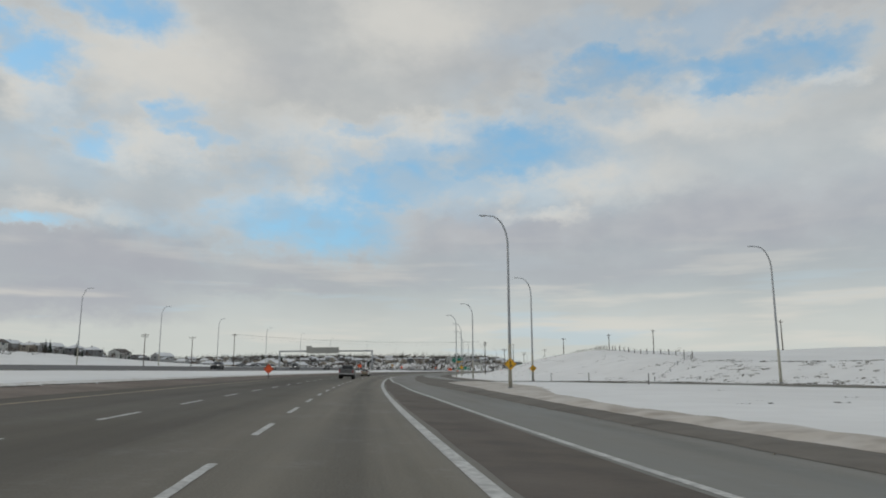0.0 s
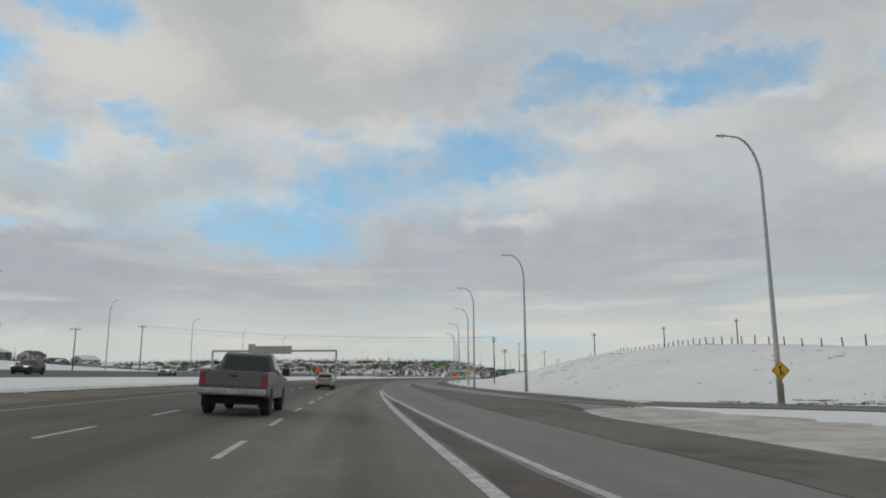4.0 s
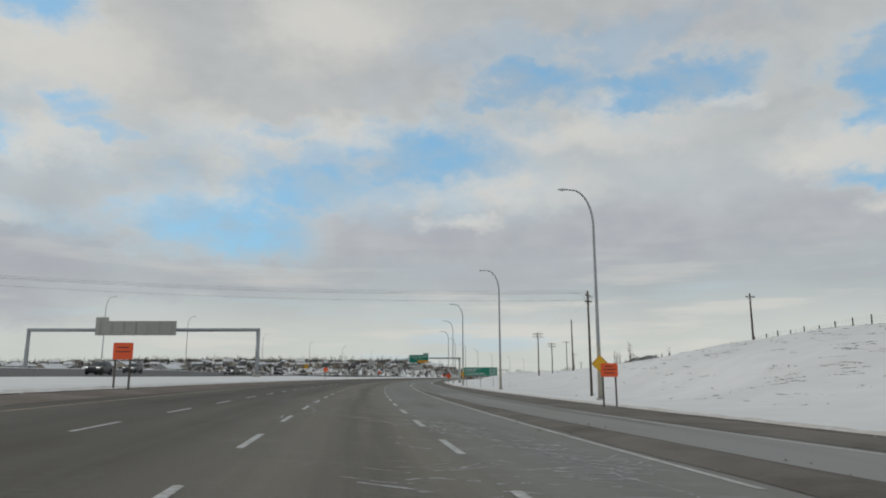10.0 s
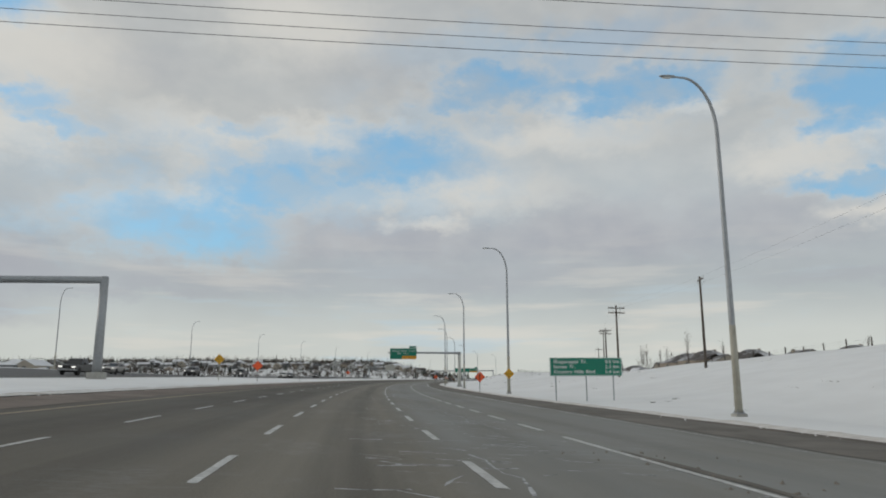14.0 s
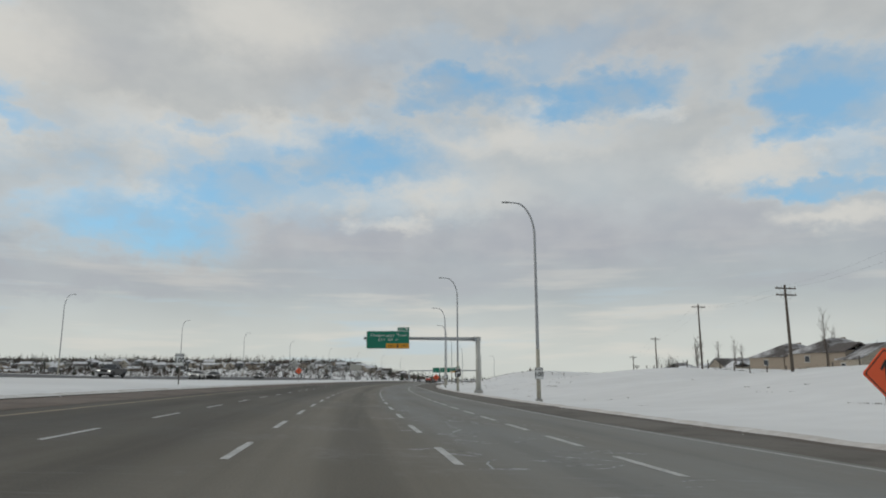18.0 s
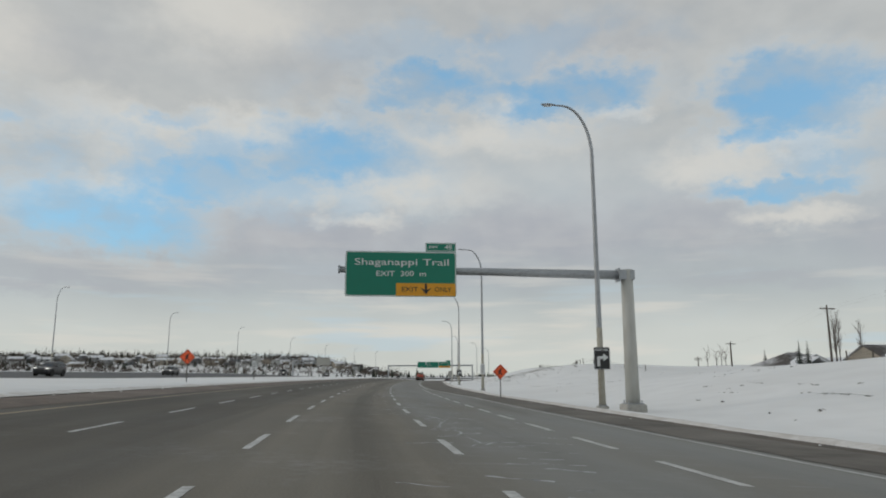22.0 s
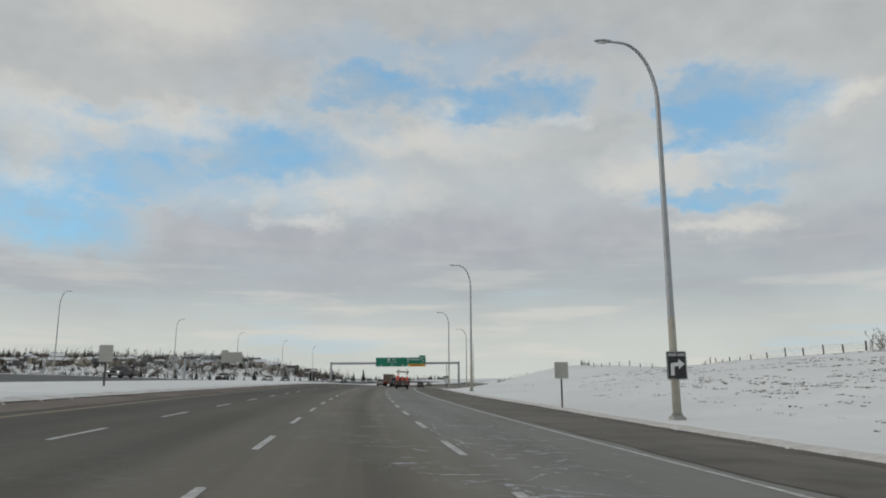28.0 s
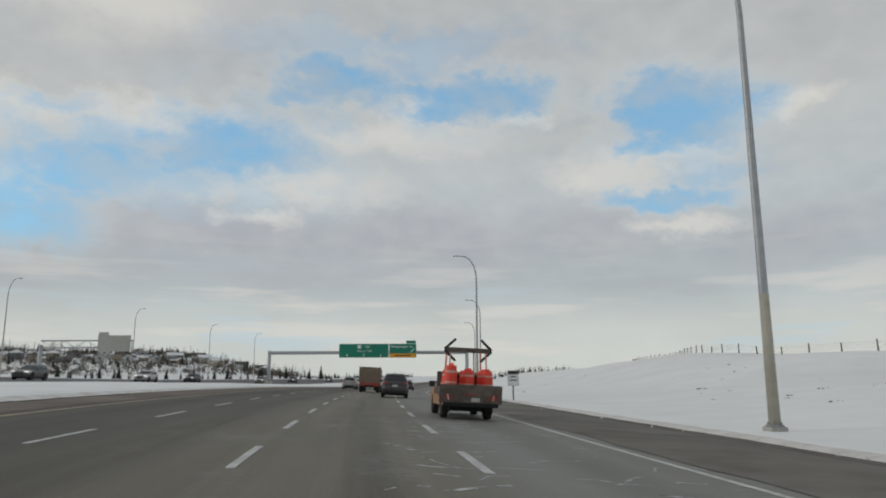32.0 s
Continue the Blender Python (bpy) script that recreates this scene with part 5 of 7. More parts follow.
fence(ridge_path(128, 330, 12, -0.2), 3.6, "old wooden post and wire fence along the snowy ridge", size=0.92)
fence(ridge_path(330, 470, 14, -0.2), 4.0, "old wooden post and wire fence along the snowy ridge")
fence(ridge_path(506, 760, 8, -0.3), 3.6, "old wooden post and wire fence over a snowy hillock", size=0.75)
fence([(128, -60), (118, -52), (108, -44)], 3.4, "old wooden post and wire fence down the mound", size=0.55)
for s, lat in ((97, -31.5), (118, -30.5), (80, -34)):
    root = thing("marker_post", Matrix.Translation(at(s, lat, terrain(s, lat) - 0.1)), "short dark wooden marker post in the snow", "post")
    part("post", tube_bm([(0, 0, 0), (0.02, 0, 1.5)], [0.06, 0.05], 6), POST_WOOD, root)

# ---- vehicles ----
GLASS = material("tinted_car_glass", (0.012, 0.014, 0.016), 0.08, spec=0.6)
TYRE = material("dirty_tyre_rubber", (0.022, 0.021, 0.020), 0.85, second=(0.055, 0.05, 0.046), scale=8, amount=0.5)
RIM = material("dusty_alloy", (0.16, 0.155, 0.15), 0.5, 0.6, second=(0.10, 0.09, 0.085), scale=8, amount=0.6)
TRIM = material("black_plastic_trim", (0.03, 0.03, 0.031), 0.7, second=(0.07, 0.064, 0.056), scale=5, amount=0.6)
UNDER = material("car_underside", (0.012, 0.012, 0.012), 0.95, second=(0.03, 0.028, 0.026), scale=5, amount=0.4)
TAIL = material("red_tail_lamp", (0.30, 0.032, 0.034), 0.35, second=(0.20, 0.04, 0.04), scale=14, amount=0.5)
HEAD_LAMP = material("clear_head_lamp", (0.62, 0.63, 0.62), 0.15, second=(0.45, 0.45, 0.45), scale=10, amount=0.4)
_lamp = HEAD_LAMP.node_tree.nodes["Principled BSDF"]
_lamp.inputs["Emission Color"].default_value, _lamp.inputs["Emission Strength"].default_value = (1.0, 0.97, 0.9, 1), 0.8
PLATE = material("pale_plate", (0.52, 0.51, 0.48), 0.6, second=(0.38, 0.35, 0.31), scale=6, amount=0.5)
CHROME = material("dull_chrome", (0.42, 0.42, 0.43), 0.3, 0.8, second=(0.25, 0.23, 0.21), scale=6, amount=0.5)


def car_paint(name, color, dust, rough=0.35):
    return material(name, color, rough, 0.15, second=dust, scale=1.7, amount=0.45, third=tuple(c * 0.8 for c in dust), third_scale=6, third_amount=0.35)


WHITE_PAINT = car_paint("dusty_white_paint", (0.60, 0.60, 0.59), (0.44, 0.40, 0.34))
DUSTY_REAR = material("road_dust_on_white_paint", (0.31, 0.245, 0.165), 0.75, second=(0.43, 0.385, 0.315), scale=2.2, amount=0.6)
GREY_PAINT = car_paint("dusty_grey_paint", (0.125, 0.127, 0.132), (0.18, 0.17, 0.155))
DARK_PAINT = car_paint("dusty_dark_paint", (0.045, 0.047, 0.055), (0.12, 0.115, 0.105))
SILVER_PAINT = car_paint("dusty_silver_paint", (0.36, 0.355, 0.345), (0.30, 0.275, 0.24))
RED_PAINT = car_paint("dusty_red_paint", (0.42, 0.045, 0.025), (0.30, 0.17, 0.12), 0.5)
TAN_PAINT = car_paint("dusty_orange_tan_paint", (0.42, 0.20, 0.085), (0.33, 0.22, 0.14), 0.55)
DECK = material("dirty_truck_deck", (0.095, 0.078, 0.068), 0.85, second=(0.20, 0.16, 0.13), scale=3, amount=0.6)
BOX_BROWN = material("brown_dump_box", (0.20, 0.145, 0.105), 0.8, second=(0.27, 0.215, 0.165), scale=2.5, amount=0.6, stretch=(1, 1, 3))
DRUM = material("orange_drum_plastic", (0.80, 0.062, 0.03), 0.5, second=(0.66, 0.05, 0.03), scale=6, amount=0.5)
DRUM_WHITE = material("white_drum_tape", (0.62, 0.42, 0.36), 0.55, second=(0.70, 0.10, 0.05), scale=9, amount=0.8)


def prism_bm(profile, half_of, bevel=0.03):
    """A side outline in (y, z), as wide as half_of(z) to each side."""
    bm = bmesh.new()
    a = [bm.verts.new((half_of(z), y, z)) for y, z in profile]
    b = [bm.verts.new((-half_of(z), y, z)) for y, z in profile]
    n = len(a)
    bm.faces.new(a), bm.faces.new(b[::-1])
    for i in range(n):
        bm.faces.new((a[(i + 1) % n], a[i], b[i], b[(i + 1) % n]))
    bmesh.ops.recalc_face_normals(bm, faces=bm.faces)
    if bevel:
        rim = [e for e in bm.edges if abs(e.verts[0].co.x - e.verts[1].co.x) < 0.5 and len(e.link_faces) == 2 and e.calc_face_angle(0) > 0.5 and e.verts[0].co.x * e.verts[1].co.x > 0 and max(v.co.z for v in e.verts) > 0.5]
        bmesh.ops.bevel(bm, geom=rim, offset=bevel, segments=2, affect="EDGES", profile=0.6, clamp_overlap=True)
    return bm


def arch(yc, r, z0, n=9):
    """Points over a wheel from rear to front at height z0."""
    a0 = math.asin(min(1, max(-1, (z0 - r * 0.9) / r)))
    return [(yc - r * math.cos(a), r * 0.9 + r * math.sin(a)) for a in (a0 + (math.pi - 2 * a0) * k / n for k in range(n + 1))]


def plate_bm(points, out, thick=0.012):
    """A thin sheet on coplanar 3D points, pushed out along out."""
    bm = bmesh.new()
    o = Vector(out).normalized()
    a = [bm.verts.new(Vector(p) + o * thick) for p in points]
    b = [bm.verts.new(Vector(p) - o * thick * 0.5) for p in points]
    n = len(a)
    bm.faces.new(a), bm.faces.new(b[::-1])
    for i in range(n):
        bm.faces.new((a[(i + 1) % n], a[i], b[i], b[(i + 1) % n]))
    bmesh.ops.recalc_face_normals(bm, faces=bm.faces)
    return bm


def lathe_x(profile, n=22, bm=None):
    """Turns (x, r) round the x axis."""
    bm = bm or bmesh.new()
    rings = [[bm.verts.new((x, r * math.cos(a), r * math.sin(a))) for a in (2 * math.pi * k / n for k in range(n))] for x, r in profile]
    for p, q in zip(rings, rings[1:]):
        for k in range(n):
            bm.faces.new((p[k], p[(k + 1) % n], q[(k + 1) % n], q[k]))
    bm.faces.new(rings[0]), bm.faces.new(rings[-1][::-1])
    bmesh.ops.recalc_face_normals(bm, faces=bm.faces)
    return bm


def wheels(root, track, ys, r, width=0.24, dual=False):
    tyre = mesh_of("tyre", lathe_x([(-width / 2, r * 0.66), (-width / 2, r * 0.9), (-width * 0.38, r), (width * 0.38, r), (width / 2, r * 0.9), (width / 2, r * 0.66)]), TYRE, True)
    bm = lathe_x([(-0.02, r * 0.66), (width / 2 - 0.05, r * 0.66), (width / 2 - 0.09, r * 0.6), (width / 2 - 0.09, 0.02)])
    for k in range(5):
        a = 2 * math.pi * k / 5
        box_bm((0.04, 0.07, r * 0.56), (width / 2 - 0.05, 0, r * 0.33), 0, bm, Matrix.Rotation(a, 4, "X"))
    rim = mesh_of("rim", bm, RIM)
    for y in ys:
        for d in (-1, 1):
            w = new("wheel")
            w.parent = root
            w.matrix_basis = Matrix.Translation((d * (track / 2), y, r)) @ pose(0, 0, 0, 0, 0, 0 if d > 0 else 180)
            for nm, me in (("tyre", tyre), ("rim", rim)):
                part(nm, me, None, w)


def rounded_box(size, centre):
    bm = box_bm(size, centre)
    bmesh.ops.bevel(bm, geom=bm.edges[:], offset=min(size) * 0.35, segments=3, affect="EDGES", profile=0.5)
    return bm


def windows_on(root, half_of, sides, label="dark tinted window"):
    for outline in sides:
        for d in (-1, 1):
            part("window", plate_bm([(d * half_of(z), y, z) for y, z in outline], (d, 0, 0.25)), GLASS, root, label)


def taper(z0, w0, z1, w1):
    return lambda z: w0 + (w1 - w0) * (z - z0) / (z1 - z0)


SUV_HULL = ((0.26, -2.02, 2.02, 0.80, 9), (0.32, -2.12, 2.12, 0.875, 9), (0.42, -2.20, 2.20, 0.905, 9), (0.55, -2.25, 2.25, 0.92, 9), (0.68, -2.255, 2.25, 0.925, 9), (0.74, -2.235, 2.23, 0.925, 9), (0.80, -2.215, 2.20, 0.925, 9), (0.88, -2.215, 2.12, 0.922, 9),
            (0.94, -2.225, 1.98, 0.915, 9), (0.99, -2.225, 1.70, 0.908, 9), (1.03, -2.205, 1.30, 0.90, 9), (1.06, -2.18, 1.02, 0.888, 9), (1.12, -2.14, 0.88, 0.868, 9), (1.22, -2.085, 0.72, 0.835, 7.5), (1.34, -2.01, 0.52, 0.79, 6.5), (1.45, -1.93, 0.32, 0.745, 5.5),
            (1.53, -1.86, 0.14, 0.70, 5), (1.585, -1.79, -0.04, 0.655, 4.4), (1.62, -1.68, -0.22, 0.59, 3.4), (1.645, -1.50, -0.42, 0.48, 3.2), (1.655, -1.25, -0.62, 0.33, 3))


def suv_hull(z):
    for p, q in zip(SUV_HULL, SUV_HULL[1:]):
        if z <= q[0]:
            f = max(0.0, (z - p[0]) / (q[0] - p[0]))
            return tuple(a + (b - a) * f for a, b in zip(p[1:], q[1:]))
    return SUV_HULL[-1][1:]


def suv_end(z, f, end):
    """A place on the rear (end -1) or front (1) skin at height z, f of the half width across."""
    y0, y1, b, n = suv_hull(z)
    c = math.sqrt(max(0.0, 1 - abs(f) ** n))
    return Vector((b * f, (y0 + y1) / 2 + end * (y1 - y0) / 2 * c ** (2 / n), z))


def suv_side(z, y, d):
    y0, y1, b, n = suv_hull(z)
    g = min(1.0, abs((y - (y0 + y1) / 2) / ((y1 - y0) / 2)))
    return Vector((d * b * math.sqrt(max(0.0, 1 - g ** n)) ** (2 / n), y, z))


def skin_bm(place, us, vs, out):
    """A sheet that follows the skin: place(u, v) for the grid, lifted along out."""
    bm = bmesh.new()
    o = Vector(out)
    rows = [[bm.verts.new(place(u, v) + o) for u in us] for v in vs]
    for p, q in zip(rows, rows[1:]):
        for k in range(len(us) - 1):
            bm.faces.new((p[k], p[k + 1], q[k + 1], q[k]))
    bmesh.ops.recalc_face_normals(bm, faces=bm.faces)
    if sum((f.normal.dot(o) for f in bm.faces), 0.0) < 0:
        bmesh.ops.reverse_faces(bm, faces=bm.faces)
    return bm


def spread(a, b, n):
    return [a + (b - a) * i / n for i in range(n + 1)]


def suv(m, paint, rear_mat, label, group="vehicles on the freeway", k=1.0):
    root = thing("suv", m, label, "car", group)
    bm = bmesh.new()
    rings = []
    for z, y0, y1, b, n in SUV_HULL:
        ring = []
        for i in range(44):
            a = 2 * math.pi * i / 44
            c, s = math.cos(a), math.sin(a)
            ring.append(bm.verts.new((math.copysign(abs(s) ** (2 / n), s) * b, (y0 + y1) / 2 + math.copysign(abs(c) ** (2 / n), c) * (y1 - y0) / 2, z)))
        rings.append(ring)
    for p, q in zip(rings, rings[1:]):
        for i in range(44):
            bm.faces.new((p[i], p[(i + 1) % 44], q[(i + 1) % 44], q[i]))
    bm.faces.new(rings[0]), bm.faces.new(rings[-1])
    bmesh.ops.recalc_face_normals(bm, faces=bm.faces)
    part("body", bm, paint, root, smooth_shade=True)
    part("underside", box_bm((1.5, 3.6, 0.14), (0, 0, 0.24), 0.03), UNDER, root)

    def rear(name, f0, f1, z0, z1, mat, label="", lift=0.006, bow=0.0):
        place = lambda f, z: suv_end(z + bow * (1 - (f / max(abs(f0), abs(f1))) ** 2), f, -1)
        return part(name, skin_bm(place, spread(f0, f1, 10), spread(z0, z1, 5), (0, -lift, lift * 0.4)), mat, root, label, smooth_shade=True)

    rear("tailgate", -0.97, 0.97, 0.72, 1.10, rear_mat, "tailgate brown with road dust", 0.004)
    rear("bumper", -0.965, 0.965, 0.44, 0.70, rear_mat, "dusty rear bumper", 0.012)
    rear("lower_bumper", -0.95, 0.95, 0.27, 0.45, TRIM, "", 0.016)
    place = lambda f, z: suv_end(z, f * (0.93 - 0.06 * ((z - 1.3) / 0.2) ** 2), -1)
    part("rear_window", skin_bm(place, spread(-1, 1, 14), spread(1.15, 1.49, 8), (0, -0.010, 0.004)), GLASS, root, "large dark rear window", smooth_shade=True)
    part("spoiler", skin_bm(lambda f, z: suv_end(z, f, -1) + Vector((0, -0.16 * (1 - f * f) ** 0.3 * (z - 1.47) / 0.14, 0.0)), spread(-0.93, 0.93, 12), spread(1.49, 1.61, 4), (0, -0.012, 0.004)), paint, root, smooth_shade=True)
    rear("number_plate", -0.20, 0.20, 0.755, 0.88, rear_mat if rear_mat is DUSTY_REAR else PLATE, "dusty plate recess", 0.010)
    rear("trim_strip", -0.62, 0.62, 0.905, 0.925, TRIM, "", 0.014)
    for d in (-1, 1):
        place = lambda f, z: suv_end(z + 0.03 * f, d * f, -1)
        part("tail_light", skin_bm(lambda f, v: suv_end(0.985 + (v - 0.5) * 0.135 * smooth(f, 0.40, 0.75) + 0.03 * f, d * f, -1), spread(0.42, 0.995, 10), spread(0, 1, 4), (d * 0.010, -0.014, 0)), TAIL, root, "red swept tail light", smooth_shade=True)
        part("tail_light", skin_bm(lambda y, v: suv_side(1.015 + (v - 0.5) * 0.13 * smooth(y, -1.72, -2.05), y, d), spread(-1.74, -2.15, 6), spread(0, 1, 3), (d * 0.012, -0.004, 0)), TAIL, root, "red swept tail light", smooth_shade=True)
        part("reflector", skin_bm(lambda f, z: suv_end(z, d * f, -1), spread(0.66, 0.95, 5), spread(0.69, 0.725, 1), (0, -0.018, 0)), TAIL, root)
        part("headlight", skin_bm(lambda f, z: suv_end(z, d * f, 1), spread(0.5, 0.98, 6), spread(0.82, 0.92, 2), (d * 0.008, 0.012, 0)), HEAD_LAMP, root)
        for ya, yb in ((-0.98, -0.10), (-0.02, 0.62)):
            place = lambda u, z, ya=ya, yb=yb: suv_side(z, min(ya + (yb - ya) * u, 0.80 - (z - 1.10) * 1.35), d)
            part("window", skin_bm(place, spread(0, 1, 5), spread(1.10, 1.46, 4), (d * 0.010, 0, 0.004)), GLASS, root, smooth_shade=True)
        part("window", skin_bm(lambda u, z: suv_side(z, -1.06 - u * (0.52 - (z - 1.16) * 0.6), d), spread(0, 1, 4), spread(1.16, 1.44, 4), (d * 0.010, 0, 0.004)), GLASS, root, smooth_shade=True)
        part("roof_rail", tube_bm([(d * 0.60, 0.0, 1.60), (d * 0.61, -0.2, 1.655), (d * 0.61, -1.2, 1.655), (d * 0.60, -1.55, 1.61)], 0.018, 6), CHROME, root)
        part("mirror", rounded_box((0.22, 0.13, 0.15), (d * 1.0, 0.66, 1.13)), TRIM, root, smooth_shade=True)
        for y in (-0.12, -1.02):
            part("door_handle", box_bm((0.025, 0.19, 0.03), (d * 0.915, y, 0.93), 0.008), paint, root)
        part("sill_trim", box_bm((0.03, 1.9, 0.14), (d * 0.905, 0.02, 0.36), 0.01), TRIM, root)
        for yc in (-1.33, 1.35):
            # no hollow is cut: a near-black disc paints the shade round the wheel
            part("wheel_arch", lathe_x([(-0.03, 0.415), (0.03, 0.415)], 20), UNDER, root, "", Matrix.Translation((d * 0.897, yc, 0.385)))
            part("arch_trim", tube_bm([(d * 0.922, yc - 0.43 * math.cos(a), 0.385 + 0.43 * math.sin(a)) for a in spread(-0.15, math.pi + 0.15, 14)], 0.028, 5), TRIM, root)
    part("windscreen", skin_bm(lambda f, z: suv_end(z, f, 1), spread(-0.90, 0.90, 10), spread(1.10, 1.53, 6), (0, 0.008, 0.006)), GLASS, root, smooth_shade=True)
    part("grille", skin_bm(lambda f, z: suv_end(z, f, 1), spread(-0.5, 0.5, 6), spread(0.55, 0.80, 2), (0, 0.012, 0)), TRIM, root)
    part("antenna", prism_bm([(-1.5, 1.63), (-1.28, 1.63), (-1.47, 1.72)], lambda z: 0.02, 0), paint, root)
    wheels(root, 1.62, (-1.33, 1.35), 0.36)
    return root


def pickup(m, paint, label, group="vehicles on the freeway", work=False):
    root = thing("pickup_truck", m, label, "truck", group)
    W = 1.0
    low = [(-2.85, 0.62)] + arch(-1.75, 0.46, 0.50) + arch(1.88, 0.46, 0.48) + [(2.72, 0.45), (2.88, 0.62), (2.88, 0.95), (2.70, 1.14), (1.40, 1.20), (1.15, 1.22), (-0.58, 1.22), (-0.60, 0.86), (-2.85, 0.86)]
    part("body", prism_bm(low, lambda z: W, 0.05), paint, root)
    part("underside", box_bm((1.5, 5.2, 0.24), (0, 0, 0.45), 0.03), UNDER, root)
    half = taper(1.2, 0.97, 1.92, 0.72)
    roof = [(1.35, 1.20), (0.55, 1.84), (0.2, 1.92), (-0.30, 1.92), (-0.52, 1.86), (-0.60, 1.22)]
    part("cab", prism_bm(roof, half, 0.05), paint, root)
    h = lambda z: half(z) + 0.004
    windows_on(root, h, ([(0.30, 1.27), (1.0, 1.27), (0.45, 1.76), (0.28, 1.80)], [(-0.50, 1.27), (0.22, 1.27), (0.2, 1.80), (-0.45, 1.80)]))
    part("rear_window", plate_bm([(-0.78, -0.60, 1.32), (0.78, -0.60, 1.32), (0.66, -0.545, 1.80), (-0.66, -0.545, 1.80)], (0, -1, 0.1)), GLASS, root, "dark rear cab window")
    part("windscreen", plate_bm([(-0.84, 1.28, 1.26), (0.84, 1.28, 1.26), (0.70, 0.60, 1.80), (-0.70, 0.60, 1.80)], (0, 0.62, 0.78)), GLASS, root)
    if not work:
        part("bed_floor", box_bm((1.7, 2.2, 0.04), (0, -1.7, 0.88)), UNDER, root)
        for d in (-1, 1):
            part("bed_side", box_bm((0.13, 2.26, 0.46), (d * 0.93, -1.72, 1.08), 0.04), paint, root)
            part("tail_light", box_bm((0.17, 0.05, 0.40), (d * 0.905, -2.85, 1.05), 0.02), TAIL, root, "upright red tail light")
        tg = part("tailgate", box_bm((1.64, 0.09, 0.46), (0, -2.83, 1.08), 0.03), paint, root)
        part("handle", box_bm((0.22, 0.03, 0.07), (0, -2.885, 1.16), 0.012), TRIM, tg)
        part("bumper", box_bm((1.95, 0.20, 0.20), (0, -2.90, 0.70), 0.05), CHROME, root, "dull chrome rear bumper")
        part("number_plate", box_bm((0.32, 0.012, 0.14), (0, -3.005, 0.72)), PLATE, root)
    for d in (-1, 1):
        part("headlight", box_bm((0.42, 0.06, 0.20), (d * 0.72, 2.86, 0.92), 0.03), HEAD_LAMP, root)
        part("mirror", box_bm((0.24, 0.14, 0.26), (d * 1.12, 0.95, 1.35), 0.04), TRIM, root)
        part("door_handle", box_bm((0.02, 0.18, 0.035), (d * 1.005, 0.25, 1.10), 0.008), TRIM, root)
        part("mud_flap", box_bm((0.30, 0.02, 0.34), (d * 0.84, -2.28, 0.42)), UNDER, root)
    part("grille", box_bm((0.95, 0.05, 0.36), (0, 2.88, 0.88), 0.03), TRIM, root)
    part("bumper", box_bm((1.95, 0.2, 0.22), (0, 2.86, 0.60), 0.05), CHROME, root)
    wheels(root, 1.72, (-1.75, 1.88), 0.41, 0.28)
    return root


def on_lane(s, lat, back=False, lift=0.0):
    """The pose of a vehicle on the carriageway, nose along the road."""
    p = on_road(s, lat, 0.008 + lift)
    grade = math.degrees(math.atan((dip(s + 2) - dip(s - 2)) / 4))
    return pose(p.x, p.y, p.z, 0, 0, math.degrees(heading(s)) + (180 if back else 0)) @ pose(0, 0, 0, -grade if back else grade, math.degrees(math.atan(SUPER)) * (-1 if back else 1), 0)


pickup(on_lane(95.0, 3.5), GREY_PAINT, "dusty grey pickup truck with chrome bumper in the middle lane")
suv(on_lane(137.0, 3.45) @ Matrix.Diagonal((0.87, 0.94, 0.90, 1)), WHITE_PAINT, DUSTY_REAR, "dusty white compact suv with a dark rear window")


def work_truck(m):
    root = pickup(m, TAN_PAINT, "dusty orange work truck with flat deck carrying traffic drums", work=True)
    part("deck", box_bm((2.28, 2.7, 0.10), (0, -1.75, 1.0), 0.01), DECK, root, "dirty steel flat deck")
    part("tailboard", box_bm((2.38, 0.07, 0.72), (0, -3.10, 1.02), 0.015), DECK, root, "dented dirty steel tailboard")
    part("headboard", box_bm((2.1, 0.07, 0.9), (0, -0.42, 1.45), 0.015), DECK, root)
    part("bumper", box_bm((2.1, 0.14, 0.16), (0, -3.12, 0.60), 0.02), UNDER, root)
    part("number_plate", box_bm((0.32, 0.012, 0.15), (0.18, -3.145, 0.80)), PLATE, root)
    for d in (-1, 1):
        part("bed_side", box_bm((0.05, 2.6, 0.22), (d * 1.13, -1.75, 1.14), 0.01), DECK, root)
        for k in range(3):
            part("tail_light", plate_bm([(d * 0.66 + 0.14 * k * d, -3.14, 0.78), (d * 0.73 + 0.14 * k * d, -3.14, 0.78), (d * 0.78 + 0.14 * k * d, -3.14, 1.0), (d * 0.71 + 0.14 * k * d, -3.14, 1.0)], (0, -1, 0)), TAIL if k != 1 else DRUM_WHITE, root, "striped red and white marker light")
        part("rack_post", tube_bm([(d * 0.78, -0.55, 1.0), (d * 0.70, -0.55, 2.80)], 0.04, 8), DRUM_WHITE, root, "pale frame post of the arrow board")
        part("rack_post", tube_bm([(d * 0.78, -2.2, 1.0), (d * 0.70, -1.9, 2.80)], 0.03, 8), DRUM_WHITE, root, "pale frame post of the arrow board")
        for sz in (-1, 1):
            part("arrow_arm", box_bm((0.10, 0.12, 0.62), (0, 0, 0), 0.02), BLACK, root, "black arm of the arrow board", pose(d * 0.72, -1.9, 2.80 + 0.24 * sz, 0, -d * sz * 45, 0))
    part("arrow_bar", box_bm((1.75, 0.14, 0.20), (0, -1.9, 2.80), 0.03), DECK, root, "brown bar of the arrow board")
    part("tail_light", box_bm((0.5, 0.02, 0.05), (0, -3.145, 1.0)), TAIL, root)
    return root


